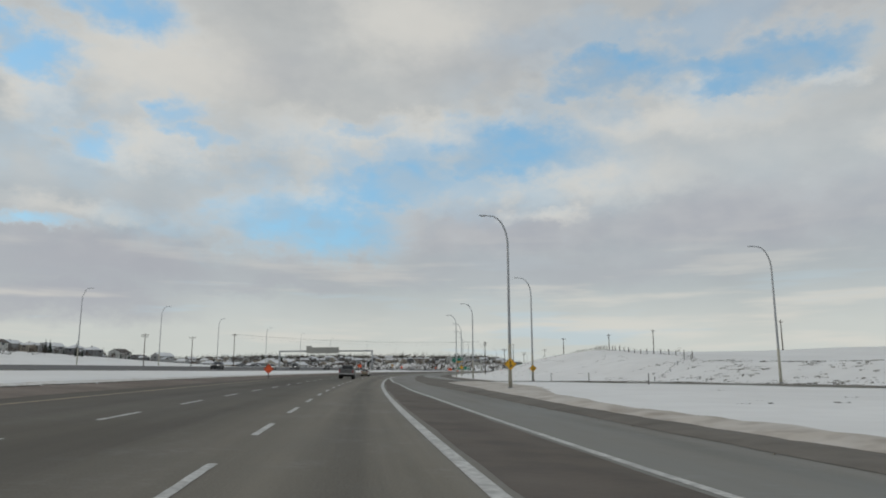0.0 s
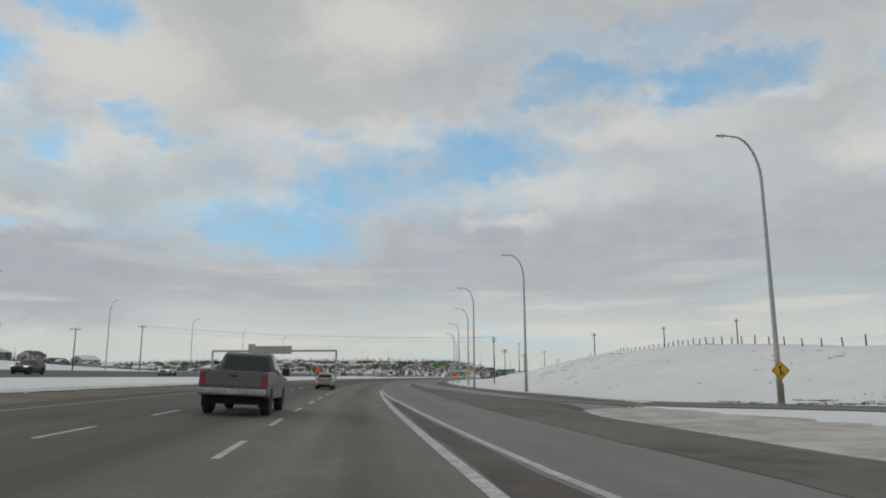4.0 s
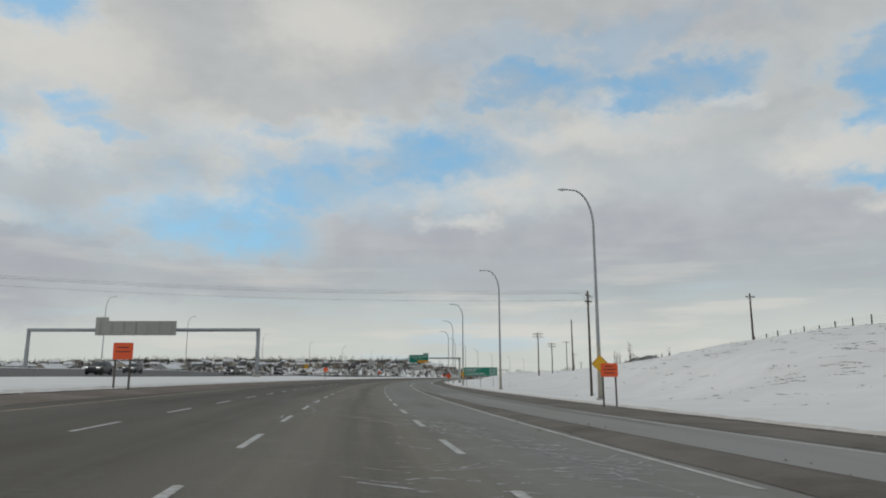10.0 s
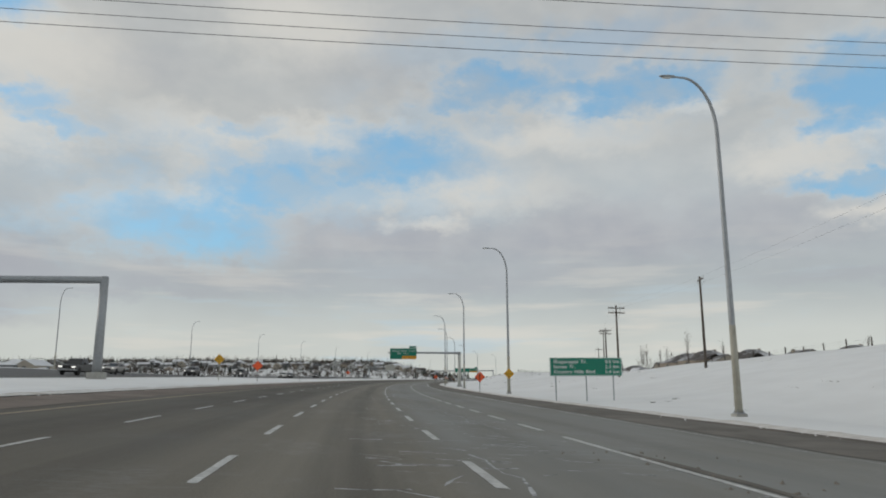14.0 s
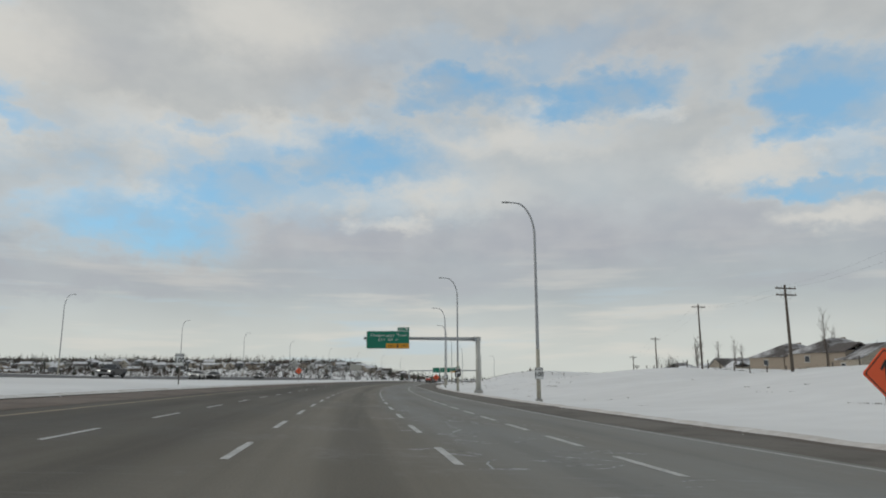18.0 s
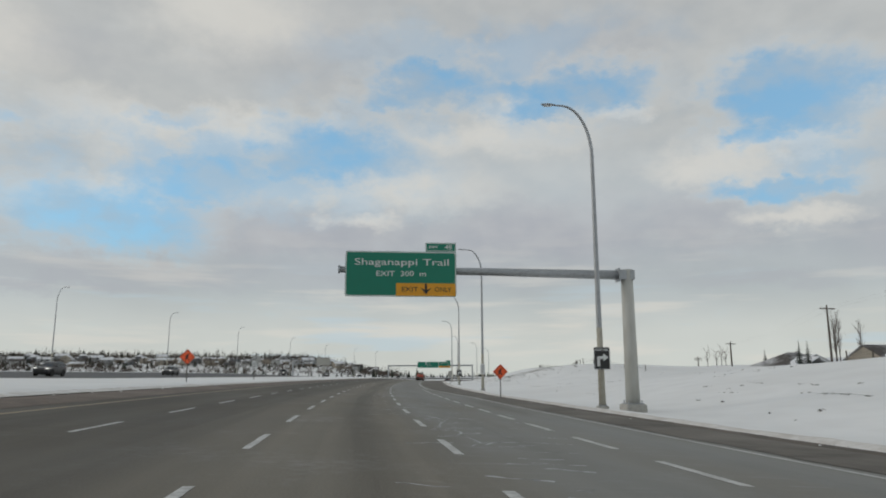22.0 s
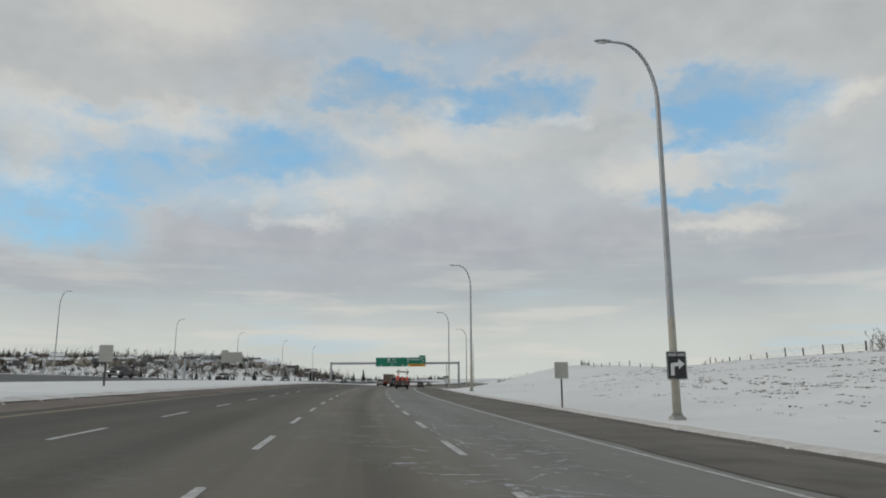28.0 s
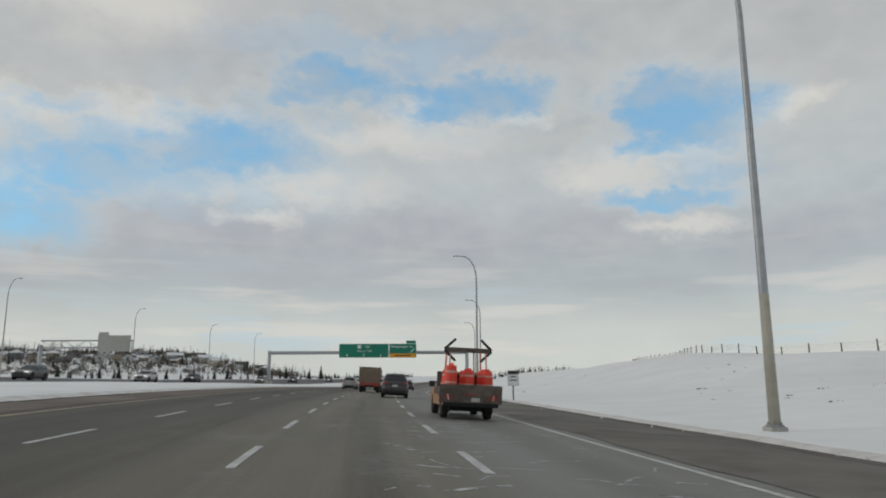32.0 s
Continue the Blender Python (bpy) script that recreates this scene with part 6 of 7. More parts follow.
RED_AT = on_lane(590.2, -3.62) @ Matrix.Diagonal((0.89, 0.89, 0.84, 1))
work_truck(RED_AT)


def traffic_drum(m):
    root = thing("traffic_drum", m, "orange plastic traffic drum with white reflective bands on a truck deck", "traffic drum", "drums on the work truck")
    for nm, z0, z1, r0, r1, mat in (("drum_base", 0.0, 0.36, 0.27, 0.26, DRUM), ("white_band", 0.36, 0.44, 0.255, 0.252, DRUM_WHITE), ("drum_middle", 0.44, 0.78, 0.252, 0.238, DRUM), ("white_band", 0.78, 0.87, 0.235, 0.228, DRUM_WHITE), ("drum_top", 0.87, 1.08, 0.226, 0.20, DRUM)):
        part(nm, tube_bm([(0, 0, z0), (0, 0, z0 + 0.015), (0, 0, z1 - 0.015), (0, 0, z1)], [r0 * 0.98, r0, r1, r1 * 0.98], 16), mat, root)
    part("handle", box_bm((0.22, 0.05, 0.12), (0, 0, 1.12), 0.02), DRUM, root)
    return root


_drum = None
for x in (-0.72, -0.02, 0.70):
    for y in (-2.55, -1.9, -1.25):
        m = RED_AT @ Matrix.Translation((x, y, 1.053)) @ pose(0, 0, 0, 0, 0, 37 * x + 80 * y)
        _drum = traffic_drum(m) if _drum is None else (copy_thing(_drum, m) and _drum)


def dump_truck(m):
    root = thing("dump_truck", m, "brown high-sided dump truck with a dusty red tail", "truck", "vehicles on the freeway")
    part("box", box_bm((2.5, 6.4, 1.95), (0, -0.6, 2.25), 0.05), BOX_BROWN, root)
    tg = part("tailgate", box_bm((2.42, 0.08, 1.85), (0, -3.84, 2.22), 0.03), BOX_BROWN, root)
    for z in (1.55, 2.1, 2.65):
        part("rib", box_bm((2.4, 0.06, 0.09), (0, -3.90, z), 0.015), BOX_BROWN, tg)
    part("tarp_roll", tube_bm([(0, -3.8, 3.3), (0, 2.6, 3.3)], 0.14, 8), DECK, root)
    part("tarp_bar", box_bm((2.5, 0.12, 0.22), (0, -3.6, 3.28), 0.03), DECK, root)
    for d in (-1, 1):
        part("tarp_arm", tube_bm([(d * 1.28, -3.6, 2.5), (d * 1.28, -3.7, 3.55)], 0.035, 6), GALV, root)
        part("tail_light", box_bm((0.5, 0.05, 0.16), (d * 0.85, -3.95, 1.05), 0.02), TAIL, root)
        part("mud_flap", box_bm((0.6, 0.02, 0.55), (d * 0.85, -3.7, 0.55)), UNDER, root)
    part("rear_frame", box_bm((2.45, 0.22, 0.42), (0, -3.82, 1.05), 0.03), RED_PAINT, root, "dusty red rear frame")
    part("chassis", box_bm((1.0, 8.6, 0.3), (0, 0.3, 0.85), 0.03), UNDER, root)
    part("cab", box_bm((2.3, 1.9, 2.0), (0, 3.9, 1.9), 0.12), RED_PAINT, root, "red truck cab")
    part("windscreen", plate_bm([(-1.0, 4.86, 2.0), (1.0, 4.86, 2.0), (0.95, 4.86, 2.75), (-0.95, 4.86, 2.75)], (0, 1, 0)), GLASS, root)
    wheels(root, 2.0, (-3.0, -1.7, 3.9), 0.52, 0.42)
    return root


dump_truck(on_lane(636.0, 0.85) @ Matrix.Diagonal((0.82, 0.82, 0.72, 1)))
suv(on_lane(614.5, -1.7), DARK_PAINT, DARK_PAINT, "dusty dark grey suv ahead of the work truck")
suv(on_lane(662.0, 5.3), SILVER_PAINT, SILVER_PAINT, "dusty silver suv in the middle lane")
suv(on_lane(700.0, -1.2), DARK_PAINT, DARK_PAINT, "dusty dark suv far along the carriageway")
suv(on_lane(775.0, 4.5), WHITE_PAINT, DUSTY_REAR, "dusty white suv far along the carriageway")

# oncoming traffic on the opposite carriageway
_kinds = {}
for s, lat, kind in ((150, 37, "dark"), (186, 33.5, "white"), (232, 37, "pickup"), (268, 33.5, "dark"), (298, 40.5, "grey"), (333, 33.5, "pickup"), (352, 37, "silver"), (376, 33.5, "dark"),
                     (420, 37, "pickup"), (447, 33.5, "white"), (468, 37, "dark"), (516, 40, "grey"), (600, 40, "pickup"),
                     (640, 37, "grey"), (662, 33.5, "white"), (690, 37, "dark"), (722, 33.5, "silver"), (760, 36, "dark"), (800, 34, "pickup")):
    m = on_lane(s, lat, True)
    if kind in _kinds:
        copy_thing(_kinds[kind], m)
    elif kind == "pickup":
        _kinds[kind] = pickup(m, DARK_PAINT, "dark pickup truck driving on the opposite carriageway", "oncoming vehicles")
    else:
        paint, word = {"dark": (DARK_PAINT, "dark"), "white": (WHITE_PAINT, "white"), "grey": (GREY_PAINT, "grey"), "silver": (SILVER_PAINT, "silver")}[kind]
        _kinds[kind] = suv(m, paint, paint, word + " suv driving on the opposite carriageway", "oncoming vehicles")

# ---- houses, woods, brush ----
SIDING = [material("siding_" + n, c, 0.85, second=tuple(v * 0.8 for v in c), scale=0.7, amount=0.4, stretch=(1, 1, 6), random_tint=0.12) for n, c in
          (("grey", (0.31, 0.31, 0.305)), ("beige", (0.38, 0.34, 0.28)), ("white", (0.46, 0.46, 0.44)), ("tan", (0.33, 0.28, 0.225)), ("slate", (0.19, 0.195, 0.20)))]
PATCHY = material("shingle_with_snow_patches", (0.075, 0.066, 0.062), 0.9, second=(0.70, 0.71, 0.73), scale=0.22, amount=1.0, third=(0.11, 0.10, 0.09), third_scale=2.0, third_amount=0.5)
SHINGLE = material("dark_shingle", (0.085, 0.075, 0.07), 0.9, second=(0.13, 0.115, 0.105), scale=2, amount=0.5, random_tint=0.2)
ROOF_SNOW = material("roof_snow", (0.76, 0.77, 0.79), 0.85, second=(0.62, 0.62, 0.63), scale=0.6, amount=0.5)
PANE = material("house_pane", (0.03, 0.035, 0.045), 0.1)
TRIM_WHITE = material("white_trim", (0.6, 0.6, 0.58), 0.7, second=(0.5, 0.5, 0.48), scale=2, amount=0.4)
BARK = material("bark", (0.085, 0.07, 0.06), 0.95, second=(0.05, 0.042, 0.036), scale=6, amount=0.6)
SPRUCE = material("spruce_needles", (0.030, 0.042, 0.028), 0.95, second=(0.018, 0.026, 0.018), scale=1.5, amount=0.6, random_tint=0.3)
TWIGS = material("bare_twigs", (0.105, 0.085, 0.070), 0.95, second=(0.065, 0.052, 0.044), scale=2, amount=0.6, random_tint=0.2)


def gable_bm(w, d, h, over=0.35, thick=0.22):
    """A gable roof over a w x d plan, ridge along x, eaves at z 0."""
    bm = bmesh.new()
    a, b = w / 2 + over, d / 2 + over
    prof = [(-b, -0.1), (0, h), (b, -0.1), (b, -0.1 - thick), (0, h - thick), (-b, -0.1 - thick)]
    p = [bm.verts.new((-a, y, z)) for y, z in prof]
    q = [bm.verts.new((a, y, z)) for y, z in prof]
    n = len(prof)
    for i in range(n):
        bm.faces.new((p[i], p[(i + 1) % n], q[(i + 1) % n], q[i]))
    bm.faces.new((p[0], p[5], p[4], p[1])), bm.faces.new((p[1], p[4], p[3], p[2]))
    bm.faces.new((q[1], q[4], q[5], q[0])), bm.faces.new((q[2], q[3], q[4], q[1]))
    bmesh.ops.recalc_face_normals(bm, faces=bm.faces)
    return bm


def hip_bm(w, d, h, over=0.4):
    bm = bmesh.new()
    a, b, r = w / 2 + over, d / 2 + over, max(0.4, w / 2 - d / 2)
    v = [bm.verts.new(p) for p in ((-a, -b, -0.1), (a, -b, -0.1), (a, b, -0.1), (-a, b, -0.1), (-r, 0, h), (r, 0, h))]
    for f in ((0, 1, 5, 4), (1, 2, 5), (2, 3, 4, 5), (3, 0, 4), (3, 2, 1, 0)):
        bm.faces.new([v[i] for i in f])
    bmesh.ops.recalc_face_normals(bm, faces=bm.faces)
    return bm


def house(m, w, d, storeys, wall_mat, hip, snow, label, group, seed, near=True):
    r = random.Random(seed)
    root = thing("house", m, label, "house", group)
    hw = 2.75 * storeys + 0.3
    bm = box_bm((w, d, hw + 1.5), (0, 0, hw / 2 - 0.75))
    rh = d * 0.27
    if not hip:
        for x in (-w / 2, w / 2):
            f = [bm.verts.new(p) for p in ((x, -d / 2, hw), (x, d / 2, hw), (x, 0, hw + rh - 0.25))]
            bm.faces.new(f)
    part("wall", bm, wall_mat, root)
    roof = part("roof", (hip_bm if hip else gable_bm)(w, d, rh), ROOF_SNOW if snow else PATCHY if near else SHINGLE, root, "snow-covered roof" if snow else "dark shingled roof with snow patches", Matrix.Translation((0, 0, hw)))
    part("chimney", box_bm((0.7, 0.7, 1.6), (w * 0.2, d * 0.12, rh * 0.8), 0.02), wall_mat, roof)
    garage = part("wing", box_bm((w * 0.45, d * 0.45, 3.9), (-w * 0.26, -d * 0.66, 1.2)), wall_mat, root)
    part("wing_roof", gable_bm(d * 0.45, w * 0.45, 1.5), ROOF_SNOW if (snow or r.random() < 0.5) else SHINGLE, root, "", Matrix.Translation((-w * 0.26, -d * 0.66, 3.15)) @ pose(0, 0, 0, 0, 0, 90))
    if not near:
        for x, y, z in ((w * 0.25, -d / 2 - 0.03, hw - 1.3), (-w * 0.2, d / 2 + 0.03, hw - 1.3)):
            part("window", box_bm((2.2, 0.10, 1.3), (x, y, z)), PANE, root)
        for side in (-1, 1):
            part("window", box_bm((0.10, 1.8, 1.3), (side * (w / 2 + 0.03), 0, hw - 1.3)), PANE, root)
        return root
    for st in range(storeys):
        for k in range(3):
            x = w * (-0.3 + 0.3 * k)
            if st == 0 and k == 0:
                continue
            for side in (-1, 1):
                y = side * (d / 2 + 0.02)
                win = part("window", box_bm((1.5, 0.10, 1.35), (x, y, 1.55 + 2.75 * st)), TRIM_WHITE, root)
                part("pane", box_bm((1.28, 0.06, 1.12), (x, y + side * 0.05, 1.55 + 2.75 * st)), PANE, win)
    for side in (-1, 1):
        win = part("window", box_bm((0.10, 1.4, 1.3), (side * (w / 2 + 0.02), 0, hw - 1.2)), TRIM_WHITE, root)
        part("pane", box_bm((0.06, 1.2, 1.1), (side * (w / 2 + 0.07), 0, hw - 1.2)), PANE, win)
    return root


def spruce_meshes(height, seed):
    r = random.Random(seed)
    trunk = mesh_of("trunk", tube_bm([(0, 0, -0.3), (0, 0, height * 0.6), (0, 0, height * 0.97)], [0.16, 0.09, 0.02], 6), BARK)
    bm = bmesh.new()
    n = int(height * 2.6)
    for i in range(n):
        f = i / (n - 1)
        z = height * (0.10 + 0.88 * f)
        reach = height * 0.21 * (1 - f) ** 0.85 + 0.12
        k = max(5, int(11 * (1 - f)) + 4)
        for j in range(k):
            a = 2 * math.pi * (j + r.random() * 0.7) / k + i * 1.7
            l = reach * r.uniform(0.65, 1.12)
            w = l * r.uniform(0.28, 0.42)
            d, s = Vector((math.cos(a), math.sin(a), 0)), Vector((-math.sin(a), math.cos(a), 0))
            p0 = Vector((0, 0, z + 0.12 * l))
            tip = d * l + Vector((0, 0, z - l * r.uniform(0.25, 0.5)))
            m1 = d * l * 0.55 + s * w + Vector((0, 0, z - l * 0.22))
            m2 = d * l * 0.55 - s * w + Vector((0, 0, z - l * 0.22))
            v = [bm.verts.new(p) for p in (p0, m1, tip, m2)]
            bm.faces.new((v[0], v[1], v[2])), bm.faces.new((v[0], v[2], v[3]))
    return trunk, mesh_of("crown", bm, SPRUCE)


def bare_tree_meshes(height, seed, spread=0.35):
    r = random.Random(seed)
    trunk = mesh_of("trunk", tube_bm([(0, 0, -0.3), (0.05, 0, height * 0.3), (0, 0.05, height * 0.85)], [0.15, 0.10, 0.02], 6), BARK)
    bm = bmesh.new()

    def grow(p, d, l, rad, depth):
        q = p + d * l
        tube_bm([p, p.lerp(q, 0.5) + Vector((r.uniform(-1, 1), r.uniform(-1, 1), 0)) * l * 0.06, q], [rad, rad * 0.75, rad * 0.45], 3, bm, False)
        if depth:
            for _ in range(r.choice((3, 4))):
                nd = (d + Vector((r.uniform(-1, 1), r.uniform(-1, 1), r.uniform(-0.1, 0.7))) * (0.4 + spread)).normalized()
                grow(p.lerp(q, r.uniform(0.45, 1.0)), nd, l * r.uniform(0.5, 0.72), rad * 0.5, depth - 1)

    for i in range(8):
        z = height * (0.22 + 0.08 * i)
        a = i * 2.4
        d = Vector((math.cos(a) * spread, math.sin(a) * spread, 0.75)).normalized()
        grow(Vector((0, 0, z)), d, height * 0.24, 0.05, 2)
    return trunk, mesh_of("crown", bm, TWIGS)


def tree(meshes, m, label, category, group):
    root = thing(category.replace(" ", "_"), m, label, category, group)
    part("trunk", meshes[0], None, root)
    part("crown", meshes[1], None, root)
    return root


r = random.Random(5)
SPRUCES = [spruce_meshes(h, k) for k, h in enumerate((7.0, 9.0, 11.0, 6.0))]
BARES = [bare_tree_meshes(h, k, sp) for k, (h, sp) in enumerate(((7.0, 0.35), (9.5, 0.12), (6.0, 0.45), (8.5, 0.1)))]
LABELS = ("grey sided house with a snowy roof", "beige sided house with a snowy roof", "white sided house with a dark roof", "tan stuccoed house with a dark roof", "slate grey house with a dark roof")
_homes = []
for k in range(10):
    mat = k % 5
    _homes.append((12 + (k % 3) * 1.5, 9 + (k % 2) * 1.2, 2 if k % 4 else 1, SIDING[mat], k % 3 == 0, mat < 2 or k > 7, LABELS[mat]))
_first = {}


def put_house(k, s, lat, turn, group, near=False, z=None):
    m = facing(s, lat, terrain(s, lat) - 0.15 if z is None else z, turn)
    key = (k, near, group)
    if key in _first:
        return copy_thing(_first[key], m)
    w, d, st, mat, hip, snow, label = _homes[k]
    _first[key] = house(m, w, d, st, mat, hip, snow, label, group, k, near)
    return _first[key]


def frame_of(x, y):
    """Road frame of a far place beyond the bend."""
    ex, ey, hd = float(_cx[-1]), float(_cy[-1]), float(_hd[-1])
    return 1500 + (x - ex) * -math.sin(hd) + (y - ey) * math.cos(hd), (x - ex) * -math.cos(hd) + (y - ey) * -math.sin(hd)


def near_frame(x, y):
    i = int(np.hypot(_cx - x, _cy - y).argmin())
    return float(_cs[i]), float((x - _cx[i]) * -math.cos(_hd[i]) + (y - _cy[i]) * -math.sin(_hd[i]))


# low houses beyond the snowy ridge
_homes.append((13.5, 10.5, 1, SIDING[3], True, False, "tan stuccoed bungalow with a dark hipped roof"))
_homes.append((11.5, 9.5, 1, SIDING[1], False, False, "beige sided bungalow with a dark gabled roof"))
_homes.append((12.0, 9.0, 1, SIDING[2], False, True, "pale sided bungalow with a snowy gabled roof"))
_homes.append((13.0, 10.0, 1, SIDING[2], True, False, "cream stuccoed bungalow with a dark hipped roof"))
for k, s, lat, turn, peak in ((10, 462, -86.5, 12, 8.3), (10, 448, -88, 10, 8.7), (11, 437, -87.5, 85, 7.4), (10, 439.5, -97, 5, 8.6), (11, 432, -107, 88, 8.4), (10, 428, -119, 8, 9.2), (10, 417, -130, 5, 9.3), (11, 404, -140, 80, 9.5),
                              (13, 531, -85, 20, 5.9), (11, 514, -95, 10, 6.9), (10, 500, -104, 15, 7.4), (12, 558, -101, 85, 6.4), (12, 484, -110, 15, 7.8)):
    put_house(k, s, lat, turn, "houses behind the ridge", True, peak - 5.75)
# the rows over the opposite carriageway
for row, n in ((330, 20), (372, 20), (420, 18)):
    for i in range(n):
        s, lat = 90 + i * 23 + r.uniform(-6, 6), row + r.uniform(-14, 14)
        put_house(r.randrange(10), s, lat, r.choice((-90, 90, 80, -80, 100, 0)), "houses over the opposite carriageway")
for i in range(22):
    put_house(r.randrange(10), *near_frame(-425 + i * 14 + r.uniform(-3, 3), 450 + i * 9 + r.uniform(-12, 12)), r.choice((-90, 90, 0)) + r.uniform(-15, 15), "houses over the opposite carriageway")
# rows on the far hill, seen past the bend
for row in range(13):
    y = 900 + row * 15
    x = -330 + r.uniform(0, 20)
    while x < 60 + (y - 560) * 0.24:
        if math.hypot(x - 60, y - 560) > 490:
            s, lat = frame_of(*outward(x, y))
            put_house(r.randrange(10), s, lat, r.choice((0, 180, 90, -90)) + 30 + r.uniform(-8, 8), "houses on the far hill")
        x += r.uniform(15, 24)


# trees among the houses
_named = []


def plant(kind, k, s, lat, group):
    z = terrain(s, lat) - 0.1
    p = at(s, lat, z)
    m = pose(p.x, p.y, p.z, 0, 0, r.uniform(0, 360))
    key = (kind, k, group)
    for kk, ob in _named:
        if kk == key:
            return copy_thing(ob, m)
    if kind == "spruce":
        ob = tree(SPRUCES[k], m, "dark green spruce tree standing in snow", "spruce tree", group)
    else:
        ob = tree(BARES[k], m, "leafless grey-brown tree standing in snow", "bare tree", group)
    _named.append((key, ob))
    return ob


for s, lat, kind, k in ((509.7, -75.2, "spruce", 3), (507.9, -75.8, "spruce", 3), (424.3, -92.2, "spruce", 3), (434.1, -77.8, "bare", 1), (513, -84, "bare", 1), (514.5, -85, "bare", 3), (516, -86.5, "bare", 1), (518, -92, "bare", 3), (503, -91, "bare", 1), (501, -92, "bare", 3),
                        (470, -100, "bare", 1), (448, -96, "spruce", 3), (640, -104, "bare", 2), (645, -107, "bare", 0), (651, -110, "bare", 2), (636, -100, "bare", 0), (420, -118, "bare", 3), (400, -128, "bare", 1), (575, -98, "spruce", 3)):
    plant(kind, k, s, lat, "trees behind the ridge")
for i in range(90):
    s, lat = 90 + i * 5.2 + r.uniform(-4, 4), r.choice((250, 300, 315, 350, 395)) + r.uniform(-9, 9)
    plant("spruce" if r.random() < 0.5 else "bare", r.randrange(4), s, lat, "trees over the opposite carriageway")
for i in range(260):
    y = r.uniform(860, 1170)
    x = r.uniform(-330, 60 + (y - 560) * 0.3)
    if math.hypot(x - 60, y - 560) > 455:
        plant("spruce" if r.random() < 0.65 else "bare", r.randrange(4), *frame_of(*outward(x, y)), "trees on the far hill")


def woods(name, label, mat, sources, places):
    """Trees past counting, joined."""
    bm_v, bm_f = [], []
    rr = random.Random(9)
    data = [([v.co.copy() for v in me.vertices], [tuple(p.vertices) for p in me.polygons][::2]) for me in sources]
    for x, y, k in places:
        s, lat = frame_of(x, y)
        if s < 744:
            s, lat = near_frame(x, y)
        if -16 < lat < 66:
            continue
        sv, sf = data[rr.randrange(len(data))]
        z = terrain(s, lat) - 0.3
        base = len(bm_v)
        a = rr.uniform(0, 6.28)
        ca, sa = math.cos(a) * k, math.sin(a) * k
        bm_v += [(x + v.x * ca - v.y * sa, y + v.x * sa + v.y * ca, z + v.z * k) for v in sv]
        bm_f += [tuple(base + j for j in f) for f in sf]
    me = bpy.data.meshes.new(name)
    me.from_pydata(bm_v, [], bm_f)
    me.materials.append(mat)
    tagged(new(name, me), label, "woods", kind="stuff")


def brush_mesh(seed):
    """A leafless bush as a loose cloud of twig sprays."""
    rr = random.Random(seed)
    vs, fs = [], []
    for _ in range(44):
        c = Vector((rr.gauss(0, 1.1), rr.gauss(0, 1.1), 0.6 + abs(rr.gauss(1.9, 1.2))))
        for _ in range(3):
            vs.append(c + Vector((rr.gauss(0, 0.35), rr.gauss(0, 0.35), rr.gauss(0.1, 0.8))))
        fs += [(len(vs) - 3, len(vs) - 2, len(vs) - 1)]
    me = bpy.data.meshes.new("brush")
    me.from_pydata(vs, [], fs)
    return me


_crest, _line = [], []
for i in range(1150):
    _crest.append((*outward(-620 + i * 0.856 + r.uniform(-3, 3), 1150 + 18 * math.sin(i * 0.035) + r.uniform(-16, 16)), r.uniform(0.5, 0.95)))
for i in range(300):
    b, d = radians(-21 - i * 0.036 + r.uniform(-0.3, 0.3)), r.uniform(480, 570)
    _line.append((60 - math.sin(b) * d, 560 + math.cos(b) * d, r.uniform(0.28, 0.55)))
_scrub = []
for i in range(34):
    b, d = radians(7 - i * 0.56 + r.uniform(-0.6, 0.6)), r.uniform(468, 600)
    plant("spruce", r.randrange(4), *frame_of(60 - math.sin(b) * d, 560 + math.cos(b) * d), "spruces at the foot of the far hill")
for i in range(2000):
    y = r.uniform(900, 1150)
    x = r.uniform(-340, 60 + (y - 560) * 0.27)
    if math.hypot(x - 60, y - 560) > 450:
        _scrub.append((*outward(x, y), r.uniform(0.7, 1.3)))
for i in range(330):
    p = at(r.uniform(60, 560), r.uniform(250, 440), 0)
    _scrub.append((p.x, p.y, r.uniform(0.4, 0.85)))
woods("spruce_woods", "dark line of spruce woods along the far ridge", SPRUCE, [m[1] for m in SPRUCES], _crest + _line[::3] + [(x + 3, y + 4, k * 0.8) for x, y, k in _scrub[::3]])
woods("bare_woods", "leafless grey-brown woods and scrub beyond the freeway", TWIGS, [m[1] for m in BARES], _line[1::2] + _line[::4] + [(x + 2, y - 12, k) for x, y, k in _crest[::5]] + _scrub)
_thicket = []
for i in range(7500):
    y = r.uniform(870, 1145)
    x = r.uniform(-340, 60 + (y - 560) * 0.25)
    if math.hypot(x - 60, y - 560) > 400 and noise.noise((x / 28, y / 14, 1.3)) > -0.2:
        _thicket.append((*outward(x, y), r.uniform(0.5, 1.3)))
for i in range(420):
    p = at(r.uniform(60, 560), r.uniform(250, 440), 0)
    _thicket.append((p.x, p.y, r.uniform(0.6, 1.1)))
_sprays = [brush_mesh(k) for k in range(6)]
woods("leafless_thicket", "leafless grey-brown bushes among the far houses", TWIGS, _sprays, _thicket)
for me in _sprays:
    bpy.data.meshes.remove(me)


